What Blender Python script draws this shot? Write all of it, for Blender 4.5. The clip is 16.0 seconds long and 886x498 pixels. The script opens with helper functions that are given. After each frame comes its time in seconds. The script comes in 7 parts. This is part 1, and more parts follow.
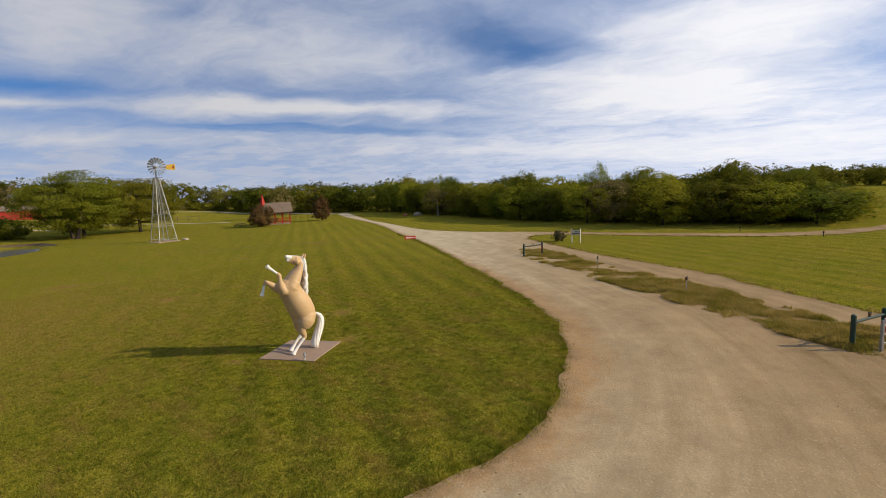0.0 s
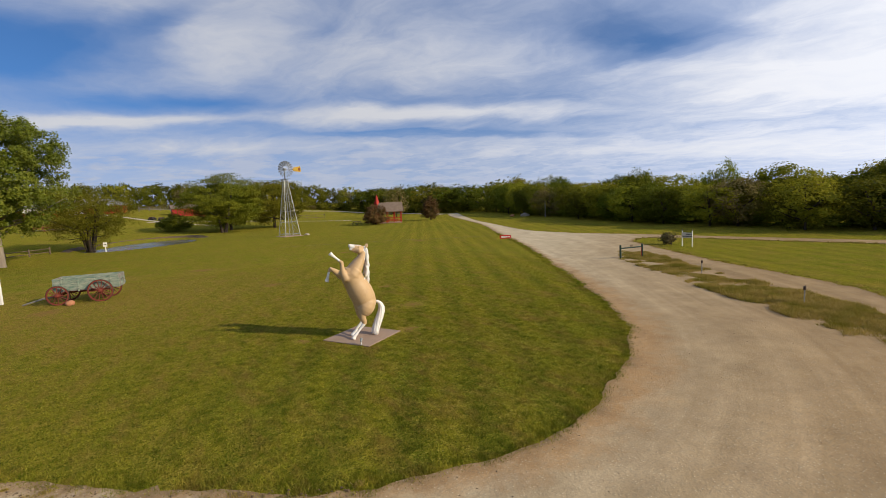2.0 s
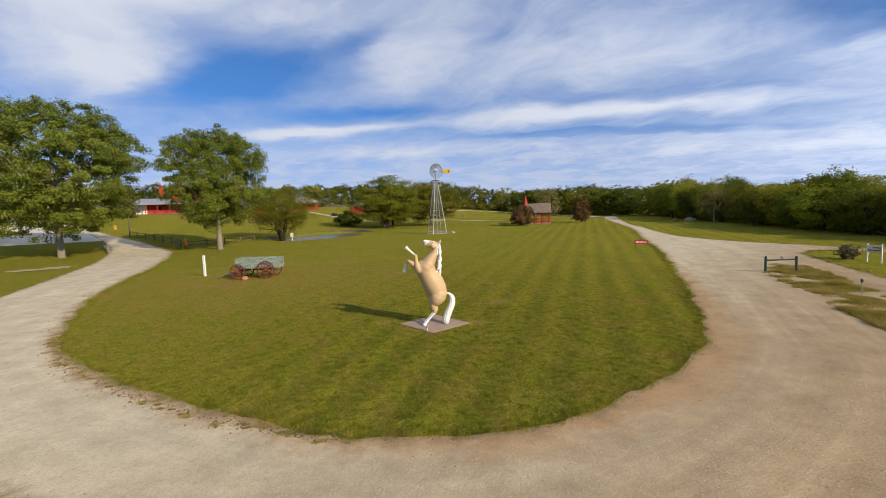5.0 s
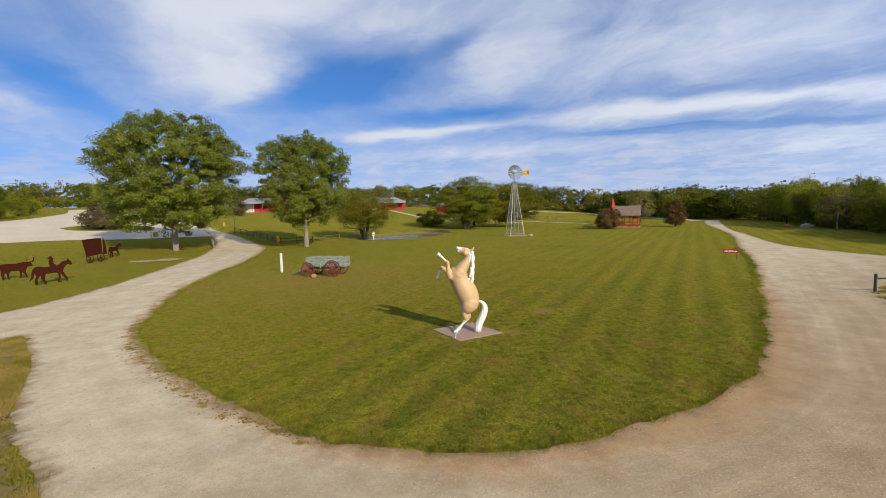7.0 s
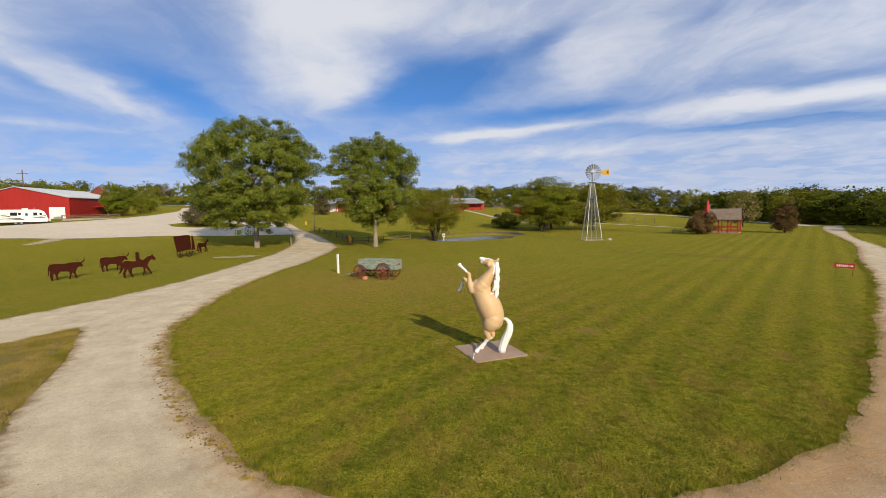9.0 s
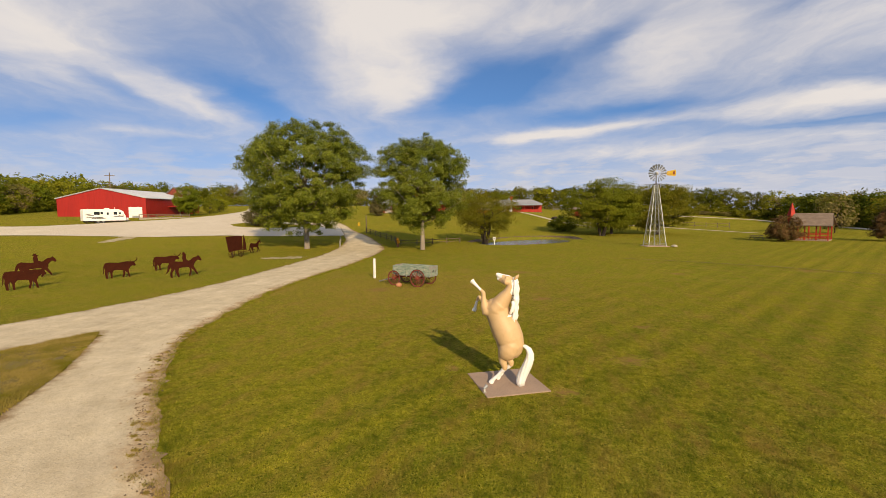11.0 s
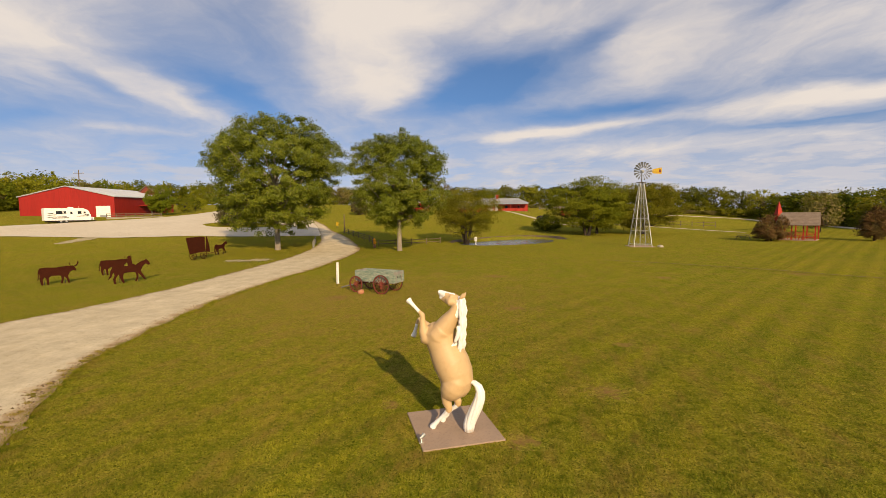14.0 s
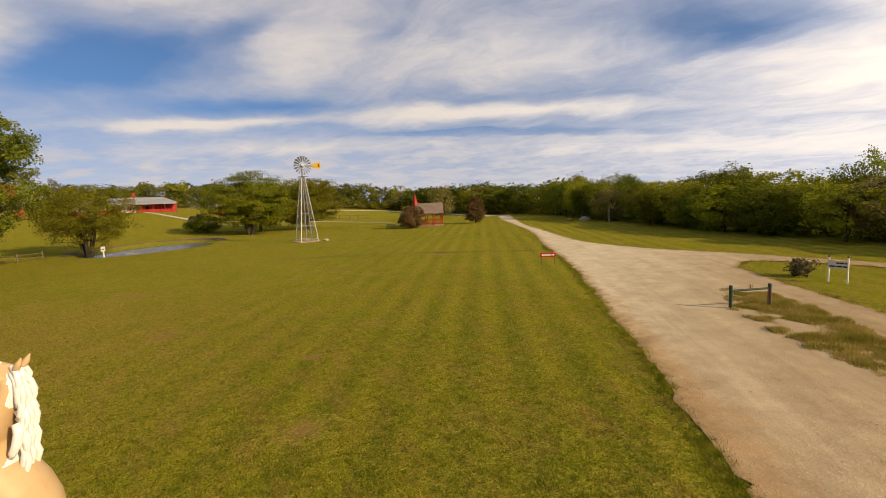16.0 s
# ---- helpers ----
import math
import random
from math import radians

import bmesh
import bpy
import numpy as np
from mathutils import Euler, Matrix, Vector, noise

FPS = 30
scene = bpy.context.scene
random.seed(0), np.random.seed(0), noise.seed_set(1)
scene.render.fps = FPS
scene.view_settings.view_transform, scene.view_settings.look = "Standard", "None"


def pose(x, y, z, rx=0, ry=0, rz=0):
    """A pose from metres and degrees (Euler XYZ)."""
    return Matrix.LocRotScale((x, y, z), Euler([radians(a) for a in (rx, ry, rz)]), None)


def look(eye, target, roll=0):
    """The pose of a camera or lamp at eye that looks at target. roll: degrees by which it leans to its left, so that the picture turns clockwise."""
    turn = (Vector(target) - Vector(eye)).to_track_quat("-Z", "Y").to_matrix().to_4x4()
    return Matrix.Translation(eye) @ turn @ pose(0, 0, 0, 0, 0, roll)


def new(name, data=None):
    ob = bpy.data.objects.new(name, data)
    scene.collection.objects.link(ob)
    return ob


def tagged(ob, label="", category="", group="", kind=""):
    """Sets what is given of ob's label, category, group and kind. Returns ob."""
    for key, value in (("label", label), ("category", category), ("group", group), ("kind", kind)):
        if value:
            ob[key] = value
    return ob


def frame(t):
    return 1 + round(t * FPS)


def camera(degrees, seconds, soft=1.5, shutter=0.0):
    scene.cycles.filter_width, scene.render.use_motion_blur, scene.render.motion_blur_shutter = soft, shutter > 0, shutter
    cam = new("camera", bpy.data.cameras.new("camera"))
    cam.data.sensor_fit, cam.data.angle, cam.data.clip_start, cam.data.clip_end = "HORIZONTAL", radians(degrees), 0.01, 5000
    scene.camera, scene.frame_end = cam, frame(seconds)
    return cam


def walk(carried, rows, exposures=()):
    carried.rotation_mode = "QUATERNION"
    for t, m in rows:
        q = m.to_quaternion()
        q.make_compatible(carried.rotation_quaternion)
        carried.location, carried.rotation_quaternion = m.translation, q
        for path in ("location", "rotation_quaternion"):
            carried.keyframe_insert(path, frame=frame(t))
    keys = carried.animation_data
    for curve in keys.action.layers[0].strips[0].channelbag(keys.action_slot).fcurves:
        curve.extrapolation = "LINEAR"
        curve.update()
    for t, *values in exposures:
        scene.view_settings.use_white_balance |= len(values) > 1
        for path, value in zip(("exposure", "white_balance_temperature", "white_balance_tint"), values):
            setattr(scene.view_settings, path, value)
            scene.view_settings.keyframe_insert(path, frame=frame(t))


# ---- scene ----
cam = camera(87.4, 16.0, 0.5)
PATH = [
    (0, (-5.866, -14.251, 5.015), (-4.457, -12.855, 4.762), -2.9),
    (0.5, (-5.476, -14.441, 4.976), (-4.132, -12.981, 4.727), -3.1),
    (1, (-5.035, -14.742, 4.903), (-3.741, -13.237, 4.658), -3.1),
    (1.5, (-4.617, -15.028, 4.759), (-3.429, -13.436, 4.526), -2.8),
    (2, (-4.321, -15.278, 4.605), (-3.294, -13.576, 4.385), -2.8),
    (2.5, (-3.976, -15.722, 4.442), (-3.085, -13.944, 4.232), -2.6),
    (3, (-3.513, -15.99, 4.283), (-2.748, -14.153, 4.08), -2.5),
    (3.5, (-3.065, -16.315, 4.195), (-2.447, -14.423, 3.998), -2.3),
    (5.8, (-0.963, -17.712, 4.605), (-0.68, -15.741, 4.422), -1.8),
    (6, (-0.782, -17.719, 4.621), (-0.538, -15.743, 4.439), -1.7),
    (6.5, (-0.21, -17.594, 4.646), (-0.093, -15.606, 4.467), -1.6),
    (7, (0.411, -17.493, 4.633), (0.414, -15.501, 4.458), -1.5),
    (7.5, (1.002, -17.229, 4.632), (0.924, -15.238, 4.46), -1.4),
    (8, (1.581, -16.769, 4.647), (1.4, -14.784, 4.477), -1.3),
    (8.5, (2.056, -16.319, 4.672), (1.79, -14.344, 4.504), -1.2),
    (9, (2.48, -15.795, 4.783), (2.124, -13.834, 4.616), -1.0),
    (9.5, (2.825, -15.169, 4.865), (2.37, -13.228, 4.702), -0.9),
    (12, (3.737, -12.421, 4.969), (3.079, -10.539, 4.809), -0.5),
    (12.5, (3.839, -11.885, 4.914), (3.144, -10.016, 4.754), -0.5),
    (13, (3.868, -11.462, 4.989), (3.15, -9.602, 4.828), -0.4),
    (13.5, (3.903, -10.99, 5.005), (3.173, -9.134, 4.844), -0.4),
    (14, (3.967, -10.495, 5.015), (3.41, -8.581, 4.85), -0.6),
    (14.5, (4.065, -9.772, 4.954), (3.91, -7.785, 4.781), -1.4),
    (15, (4.016, -8.975, 4.897), (4.218, -6.994, 4.715), -1.7),
    (15.5, (3.946, -8.085, 4.862), (4.504, -6.176, 4.661), -2.3),
    (16, (3.933, -7.248, 4.766), (4.728, -5.426, 4.553), -2.5),
]
# seconds, stops, kelvin, tint: the film's camera grows warmer on its way
EXPOSURE = [(0, -0.16, 6650, 10), (2, -0.14, 6450, 10), (3.5, 0.02, 6200, 10), (7, 0.05, 6050, 10), (9.5, 0.08, 6600, 10), (12, 0.13, 7950, 13), (16, 0.07, 8150, 13)]
walk(cam, [(t, look(eye, target, roll)) for t, eye, target, roll in PATH], EXPOSURE)

# ---- light ----
SUN_AZ, SUN_EL = 144.0, 26.0     # degrees: clockwise from +y, above the horizon
world = bpy.data.worlds.new("sky")
scene.world = world
world.use_nodes = True


def sky_nodes(nt):
    """Clear blue sky under two sheets of high streaked cloud and a low band of small clouds."""
    N, L = nt.nodes, nt.links
    N.clear()

    def math_node(op, a, b=None, c=None):
        n = N.new("ShaderNodeMath")
        n.operation = op
        for k, v in enumerate((a, b, c)):
            if v is None:
                continue
            if isinstance(v, (int, float)):
                n.inputs[k].default_value = v
            else:
                L.new(v, n.inputs[k])
        return n.outputs[0]

    def ramp(value, lo, hi):
        n = N.new("ShaderNodeMapRange")
        n.interpolation_type = "SMOOTHSTEP"
        n.inputs["From Min"].default_value, n.inputs["From Max"].default_value = lo, hi
        L.new(value, n.inputs["Value"])
        return n.outputs["Result"]

    def cloud(vec, turn, stretch, scale, detail, rough, warp, offset):
        mp = N.new("ShaderNodeMapping")
        mp.vector_type = "TEXTURE"
        mp.inputs["Rotation"].default_value = (0, 0, radians(-turn))
        mp.inputs["Scale"].default_value = (1 / stretch[0], 1 / stretch[1], 1)
        mp.inputs["Location"].default_value = (offset, offset * 0.37, 0)
        L.new(vec, mp.inputs["Vector"])
        n = N.new("ShaderNodeTexNoise")
        n.inputs["Scale"].default_value, n.inputs["Detail"].default_value = scale, detail
        n.inputs["Roughness"].default_value, n.inputs["Distortion"].default_value = rough, warp
        L.new(mp.outputs[0], n.inputs["Vector"])
        return n.outputs["Fac"]

    out, bg = N.new("ShaderNodeOutputWorld"), N.new("ShaderNodeBackground")
    sky = N.new("ShaderNodeTexSky")
    sky.sky_type, sky.sun_disc = "NISHITA", False
    sky.sun_elevation, sky.sun_rotation = radians(SUN_EL), radians(SUN_AZ)
    lift = N.new("ShaderNodeVectorMath")
    lift.inputs[1].default_value = (0, 0, 0.16)
    sky.air_density, sky.dust_density, sky.ozone_density = 1.0, 0.6, 2.0
    co, sep = N.new("ShaderNodeTexCoord"), N.new("ShaderNodeSeparateXYZ")
    L.new(co.outputs["Generated"], sep.inputs[0])
    L.new(co.outputs["Generated"], lift.inputs[0])
    L.new(lift.outputs[0], sky.inputs["Vector"])
    up = math_node("MAXIMUM", sep.outputs[2], 0.0)
    den = math_node("ADD", up, 0.12)
    flat = N.new("ShaderNodeCombineXYZ")
    L.new(math_node("DIVIDE", sep.outputs[0], den), flat.inputs[0])
    L.new(math_node("DIVIDE", sep.outputs[1], den), flat.inputs[1])
    # streaks run towards the north-north-west; broad masses and clear gaps are laid out over them
    warp = N.new("ShaderNodeTexNoise")
    warp.inputs["Scale"].default_value, warp.inputs["Detail"].default_value = 1.3, 5
    L.new(flat.outputs[0], warp.inputs["Vector"])
    shift = N.new("ShaderNodeVectorMath")
    shift.operation = "MULTIPLY_ADD"
    L.new(warp.outputs["Color"], shift.inputs[0])
    shift.inputs[1].default_value = (0.7, 0.7, 0)
    shift.inputs[2].default_value = (-0.35, -0.35, 0)
    bent = N.new("ShaderNodeVectorMath")
    L.new(flat.outputs[0], bent.inputs[0])
    L.new(shift.outputs[0], bent.inputs[1])
    total = None
    for cx, cy, turn, long, wide, amount in MASSES + VEILS + GAPS:
        mp, ln = N.new("ShaderNodeMapping"), N.new("ShaderNodeVectorMath")
        mp.vector_type, ln.operation = "TEXTURE", "LENGTH"
        mp.inputs["Location"].default_value = (cx, cy, 0)
        mp.inputs["Rotation"].default_value = (0, 0, radians(turn))
        mp.inputs["Scale"].default_value = (long * 1.35, wide * 1.5, 1)
        L.new(bent.outputs[0], mp.inputs["Vector"])
        L.new(mp.outputs[0], ln.inputs[0])
        near = math_node("MULTIPLY", ramp(ln.outputs["Value"], 1.0, 0.0), amount)
        total = near if total is None else math_node("ADD", total, near)
    streak = cloud(bent.outputs[0], 71, (0.45, 1.3), 1.5, 7, 0.58, 0.4, 7.7)
    fine = cloud(bent.outputs[0], 48, (0.6, 1.2), 4.2, 7, 0.6, 0.8, 1.3)
    puff = cloud(bent.outputs[0], 0, (1.0, 1.0), 2.6, 9, 0.62, 0.3, 3.1)
    low = ramp(cloud(flat.outputs[0], 0, (1.0, 1.0), 1.9, 8, 0.6, 0.2, 5.2), 0.40, 0.62)
    wisps = math_node("ADD", math_node("MULTIPLY", math_node("SUBTRACT", streak, 0.5), 0.75), math_node("ADD", math_node("MULTIPLY", math_node("SUBTRACT", fine, 0.5), 0.25), math_node("MULTIPLY", math_node("SUBTRACT", puff, 0.5), 0.45)))
    high = ramp(math_node("ADD", math_node("ADD", total, wisps), 0.36), -0.38, 1.38)
    east = math_node("MULTIPLY_ADD", ramp(sep.outputs[0], -0.75, 0.15), 0.2, 0.8)
    lowband = math_node("MULTIPLY", math_node("MULTIPLY", ramp(sep.outputs[2], 0.17, 0.09), math_node("MULTIPLY_ADD", low, 0.5, 0.25)), east)
    haze = ramp(sep.outputs[2], 0.2, 0.0)
    cover = math_node("MINIMUM", math_node("ADD", math_node("MAXIMUM", high, lowband), math_node("MULTIPLY", math_node("MULTIPLY", haze, 0.42), east)), 0.95)
    scale = N.new("ShaderNodeVectorMath")
    scale.operation = "MULTIPLY"
    scale.inputs[1].default_value = SKY
    L.new(sky.outputs[0], scale.inputs[0])
    mix = N.new("ShaderNodeMix")
    mix.data_type = "RGBA"
    L.new(cover, mix.inputs["Factor"])
    L.new(scale.outputs[0], mix.inputs[6])
    body = N.new("ShaderNodeMix")
    body.data_type = "RGBA"
    body.inputs[6].default_value, body.inputs[7].default_value = VEIL, CLOUD
    thick = math_node("MULTIPLY_ADD", math_node("SUBTRACT", puff, 0.5), 0.5, math_node("MULTIPLY_ADD", math_node("SUBTRACT", fine, 0.5), 0.3, ramp(high, 0.3, 1.0)))
    L.new(math_node("MINIMUM", math_node("MAXIMUM", thick, 0.0), 1.0), body.inputs["Factor"])
    # cloud shines more towards the sun
    toward, shine = N.new("ShaderNodeVectorMath"), N.new("ShaderNodeVectorMath")
    toward.operation, shine.operation = "DOT_PRODUCT", "SCALE"
    L.new(co.outputs["Generated"], toward.inputs[0])
    toward.inputs[1].default_value = (math.sin(radians(SUN_AZ)) * math.cos(radians(SUN_EL)), math.cos(radians(SUN_AZ)) * math.cos(radians(SUN_EL)), math.sin(radians(SUN_EL)))
    L.new(body.outputs[2], shine.inputs[0])
    L.new(math_node("MULTIPLY_ADD", ramp(toward.outputs["Value"], -0.5, 0.6), 0.5, 0.92), shine.inputs["Scale"])
    L.new(shine.outputs[0], mix.inputs[7])
    L.new(mix.outputs[2], bg.inputs[0])
    bg.inputs[1].default_value = 1.0
    L.new(bg.outputs[0], out.inputs[0])


SKY, CLOUD, VEIL = (0.060, 0.098, 0.140), (0.77, 0.775, 0.81, 1), (0.53, 0.59, 0.745, 1)
# cloud masses, thin veils and clear gaps between them: place, turn, half length, half width, amount
MASSES = (
    (-2.16, 1.8, 93, 0.85, 0.36, 0.5), (-1.89, 1.13, 51, 0.6, 0.4, 0.45), (-0.95, 2.2, 112, 0.9, 0.36, 0.75), (-0.45, 1.75, 10, 0.6, 0.3, 0.55),
    (-0.22, 3.52, -9, 0.88, 0.16, 0.75), (1.22, 3.15, -20, 0.75, 0.26, 0.7), (0.71, 4.1, -12, 1.63, 0.3, 0.4), (-2.86, 2.3, 47, 0.47, 0.14, 0.3),
    (0.32, 2.44, -72, 0.5, 0.2, 0.4), (3.23, 1.15, -70, 1.19, 1.0, 0.8), (2.05, 2.7, -26, 1.0, 0.22, 0.6),
)
VEILS = (
    (1.14, 2.3, -35, 0.82, 0.36, 0.4), (2.48, 0.5, -43, 0.7, 0.38, 0.5), (4.3, 2.7, -34, 3.2, 0.7, 0.35), (6.0, 0.5, 0, 2.5, 2.0, 0.5), (-0.35, 1.0, 0, 2.0, 0.5, 0.35), (0.85, 2.0, -20, 1.3, 0.7, 0.22), (0.3, 2.25, -70, 0.6, 0.2, 0.12),
)
GAPS = (
    (-1.87, 2.32, 101, 0.64, 0.17, -0.75), (-0.53, 2.66, -30, 0.58, 0.27, -0.9), (-0.1, 3.1, -20, 0.4, 0.18, -0.45), (-3.16, 1.82, 37, 0.4, 0.3, -0.5),
    (1.6, 3.5, -15, 0.8, 0.09, -0.6), (1.97, 1.4, -21, 0.55, 0.22, -0.58), (2.39, 3.2, -24, 1.1, 0.13, -0.6), (0.29, 3.04, 7, 0.25, 0.18, -0.5),
    (-2.28, 1.87, 119, 0.28, 0.1, -0.45), (-3.35, 3.4, 79, 0.62, 0.5, -0.4), (0.05, 2.2, -60, 0.3, 0.1, -0.4),
)
sky_nodes(world.node_tree)
sun = new("sun", bpy.data.lights.new("sun", "SUN"))
sun.data.energy, sun.data.angle, sun.data.color = 5.0, radians(0.6), (1.0, 0.85, 0.62)
sun.matrix_basis = look((40 * math.sin(radians(SUN_AZ)), 40 * math.cos(radians(SUN_AZ)), 40 * math.tan(radians(SUN_EL))), (0, 0, 0))


# ---- materials ----
def link_noise(nt, scale, detail=4.0, rough=0.55, stretch=(1, 1, 1), coords="Object", turn=0.0):
    co, mp, n = nt.nodes.new("ShaderNodeTexCoord"), nt.nodes.new("ShaderNodeMapping"), nt.nodes.new("ShaderNodeTexNoise")
    if coords == "World":
        geo = nt.nodes.new("ShaderNodeNewGeometry")
        nt.links.new(geo.outputs["Position"], mp.inputs["Vector"])
    else:
        nt.links.new(co.outputs[coords], mp.inputs["Vector"])
    mp.inputs["Scale"].default_value = stretch
    mp.inputs["Rotation"].default_value = (0, 0, radians(turn))
    nt.links.new(mp.outputs[0], n.inputs["Vector"])
    n.inputs["Scale"].default_value, n.inputs["Detail"].default_value, n.inputs["Roughness"].default_value = scale, detail, rough
    return n.outputs["Fac"]


def mixed(nt, fac, a, b, lo=0.35, hi=0.65):
    r, m = nt.nodes.new("ShaderNodeMapRange"), nt.nodes.new("ShaderNodeMix")
    r.inputs["From Min"].default_value, r.inputs["From Max"].default_value = lo, hi
    m.data_type = "RGBA"
    nt.links.new(fac, r.inputs["Value"])
    nt.links.new(r.outputs[0], m.inputs["Factor"])
    for k, v in ((6, a), (7, b)):
        if isinstance(v, tuple):
            m.inputs[k].default_value = (*v, 1)
        else:
            nt.links.new(v, m.inputs[k])
    return m.outputs[2]


def bumped(nt, bsdf, fac, depth, strength=0.6):
    b = nt.nodes.new("ShaderNodeBump")
    b.inputs["Strength"].default_value, b.inputs["Distance"].default_value = strength, depth
    nt.links.new(fac, b.inputs["Height"])
    nt.links.new(b.outputs[0], bsdf.inputs["Normal"])


def base(name, rough=0.8, metal=0.0):
    m = bpy.data.materials.new(name)
    m.use_nodes = True
    b = m.node_tree.nodes["Principled BSDF"]
    b.inputs["Roughness"].default_value, b.inputs["Metallic"].default_value = rough, metal
    b.inputs["Specular IOR Level"].default_value = 0.3
    return m, m.node_tree, b


def surf(name, c1, c2, scale=3.0, rough=0.75, metal=0.0, fine=40.0, depth=0.004, stretch=(1, 1, 1), c3=None):
    """A surface of two tones in large patches, a third in fine grain, and fine relief."""
    m, nt, b = base(name, rough, metal)
    col = mixed(nt, link_noise(nt, scale, 5, 0.6, stretch), c1, c2)
    grain = link_noise(nt, fine, 3, 0.6, stretch)
    dark = c3 or tuple(v * 0.7 for v in c1)
    col = mixed(nt, grain, col, dark, 0.5, 0.8)
    nt.links.new(col, b.inputs["Base Color"])
    if depth:
        bumped(nt, b, grain, depth)
    return m


def leafy(name, c1, c2, c3, lets=0.35, patch=0.12, own=0.0, tone=None, gloss=0.06, tint=0.0):
    """Leaves: the hue changes from leaf to leaf and from clump to clump, and light comes through."""
    m, nt, b = base(name, 0.65 if gloss < 0.1 else 0.42)
    b.inputs["Specular IOR Level"].default_value = gloss
    geo = nt.nodes.new("ShaderNodeNewGeometry")
    col = mixed(nt, geo.outputs["Random Per Island"], c1, c2, 0.0, 1.0)
    col = mixed(nt, link_noise(nt, patch, 3, 0.5, coords="World"), col, c3, 0.42, 0.66)
    info, hue = nt.nodes.new("ShaderNodeObjectInfo"), nt.nodes.new("ShaderNodeHueSaturation")
    vary = nt.nodes.new("ShaderNodeMapRange")
    nt.links.new(info.outputs["Random"], vary.inputs["Value"])
    vary.inputs["To Min"].default_value, vary.inputs["To Max"].default_value = 1 - own, 1 + own
    nt.links.new(vary.outputs[0], hue.inputs["Value"])
    if tint:
        swing = nt.nodes.new("ShaderNodeMapRange")
        nt.links.new(value_math(nt, "FRACT", value_math(nt, "MULTIPLY", info.outputs["Random"], 7.31)), swing.inputs["Value"])
        swing.inputs["To Min"].default_value, swing.inputs["To Max"].default_value = 0.5 - tint, 0.5 + tint
        nt.links.new(swing.outputs[0], hue.inputs["Hue"])
    nt.links.new(col, hue.inputs["Color"])
    col = tone(nt, hue.outputs["Color"]) if tone else hue.outputs["Color"]
    nt.links.new(col, b.inputs["Base Color"])
    tr, ad, out = nt.nodes.new("ShaderNodeBsdfTranslucent"), nt.nodes.new("ShaderNodeMixShader"), nt.nodes["Material Output"]
    nt.links.new(col, tr.inputs["Color"])
    ad.inputs[0].default_value = lets
    nt.links.new(b.outputs[0], ad.inputs[1])
    nt.links.new(tr.outputs[0], ad.inputs[2])
    nt.links.new(ad.outputs[0], out.inputs["Surface"])
    return m


def value_math(nt, op, a, b=0.0):
    n = nt.nodes.new("ShaderNodeMath")
    n.operation = op
    for k, v in enumerate((a, b)):
        if isinstance(v, (int, float)):
            n.inputs[k].default_value = v
        else:
            nt.links.new(v, n.inputs[k])
    return n.outputs[0]


def striped(nt, col):
    """Mowing stripes along the drive, fading in and out."""
    geo, mp, wave = nt.nodes.new("ShaderNodeNewGeometry"), nt.nodes.new("ShaderNodeMapping"), nt.nodes.new("ShaderNodeTexWave")
    mp.inputs["Rotation"].default_value = (0, 0, radians(28.6))
    nt.links.new(geo.outputs["Position"], mp.inputs["Vector"])
    nt.links.new(mp.outputs[0], wave.inputs["Vector"])
    wave.inputs["Scale"].default_value, wave.inputs["Distortion"].default_value = 0.20, 1.0
    wave.inputs["Detail"].default_value, wave.inputs["Detail Scale"].default_value = 3.0, 0.25
    stripe = mixed(nt, wave.outputs["Fac"], (0.66, 0.74, 0.72), (1.25, 1.19, 1.12), 0.1, 0.9)
    mul, fade = nt.nodes.new("ShaderNodeMix"), nt.nodes.new("ShaderNodeMapRange")
    mul.data_type, mul.blend_type = "RGBA", "MULTIPLY"
    fade.inputs["From Min"].default_value, fade.inputs["From Max"].default_value = 0.42, 0.66
    fade.inputs["To Min"].default_value, fade.inputs["To Max"].default_value = 0.25, 0.85
    nt.links.new(link_noise(nt, 0.10, 4, 0.6, coords="World", stretch=(2.2, 0.5, 1), turn=28.6), fade.inputs["Value"])
    across, side = nt.nodes.new("ShaderNodeSeparateXYZ"), nt.nodes.new("ShaderNodeMapRange")
    nt.links.new(mp.outputs[0], across.inputs[0])
    nt.links.new(across.outputs[0], side.inputs["Value"])
    side.inputs["From Min"].default_value, side.inputs["From Max"].default_value = -9.0, 3.0
    side.inputs["To Min"].default_value = 0.08
    nt.links.new(value_math(nt, "MULTIPLY", fade.outputs[0], side.outputs[0]), mul.inputs["Factor"])
    nt.links.new(col, mul.inputs[6])
    nt.links.new(stripe, mul.inputs[7])
    return mul.outputs[2]


def combed(nt, col):
    """Mowing stripes and combed-out brown thatch."""
    col = striped(nt, col)
    return mixed(nt, link_noise(nt, 0.8, 8, 0.72, (1.6, 0.6, 1), "World", 28.6), col, (0.33, 0.205, 0.055), 0.48, 0.76)


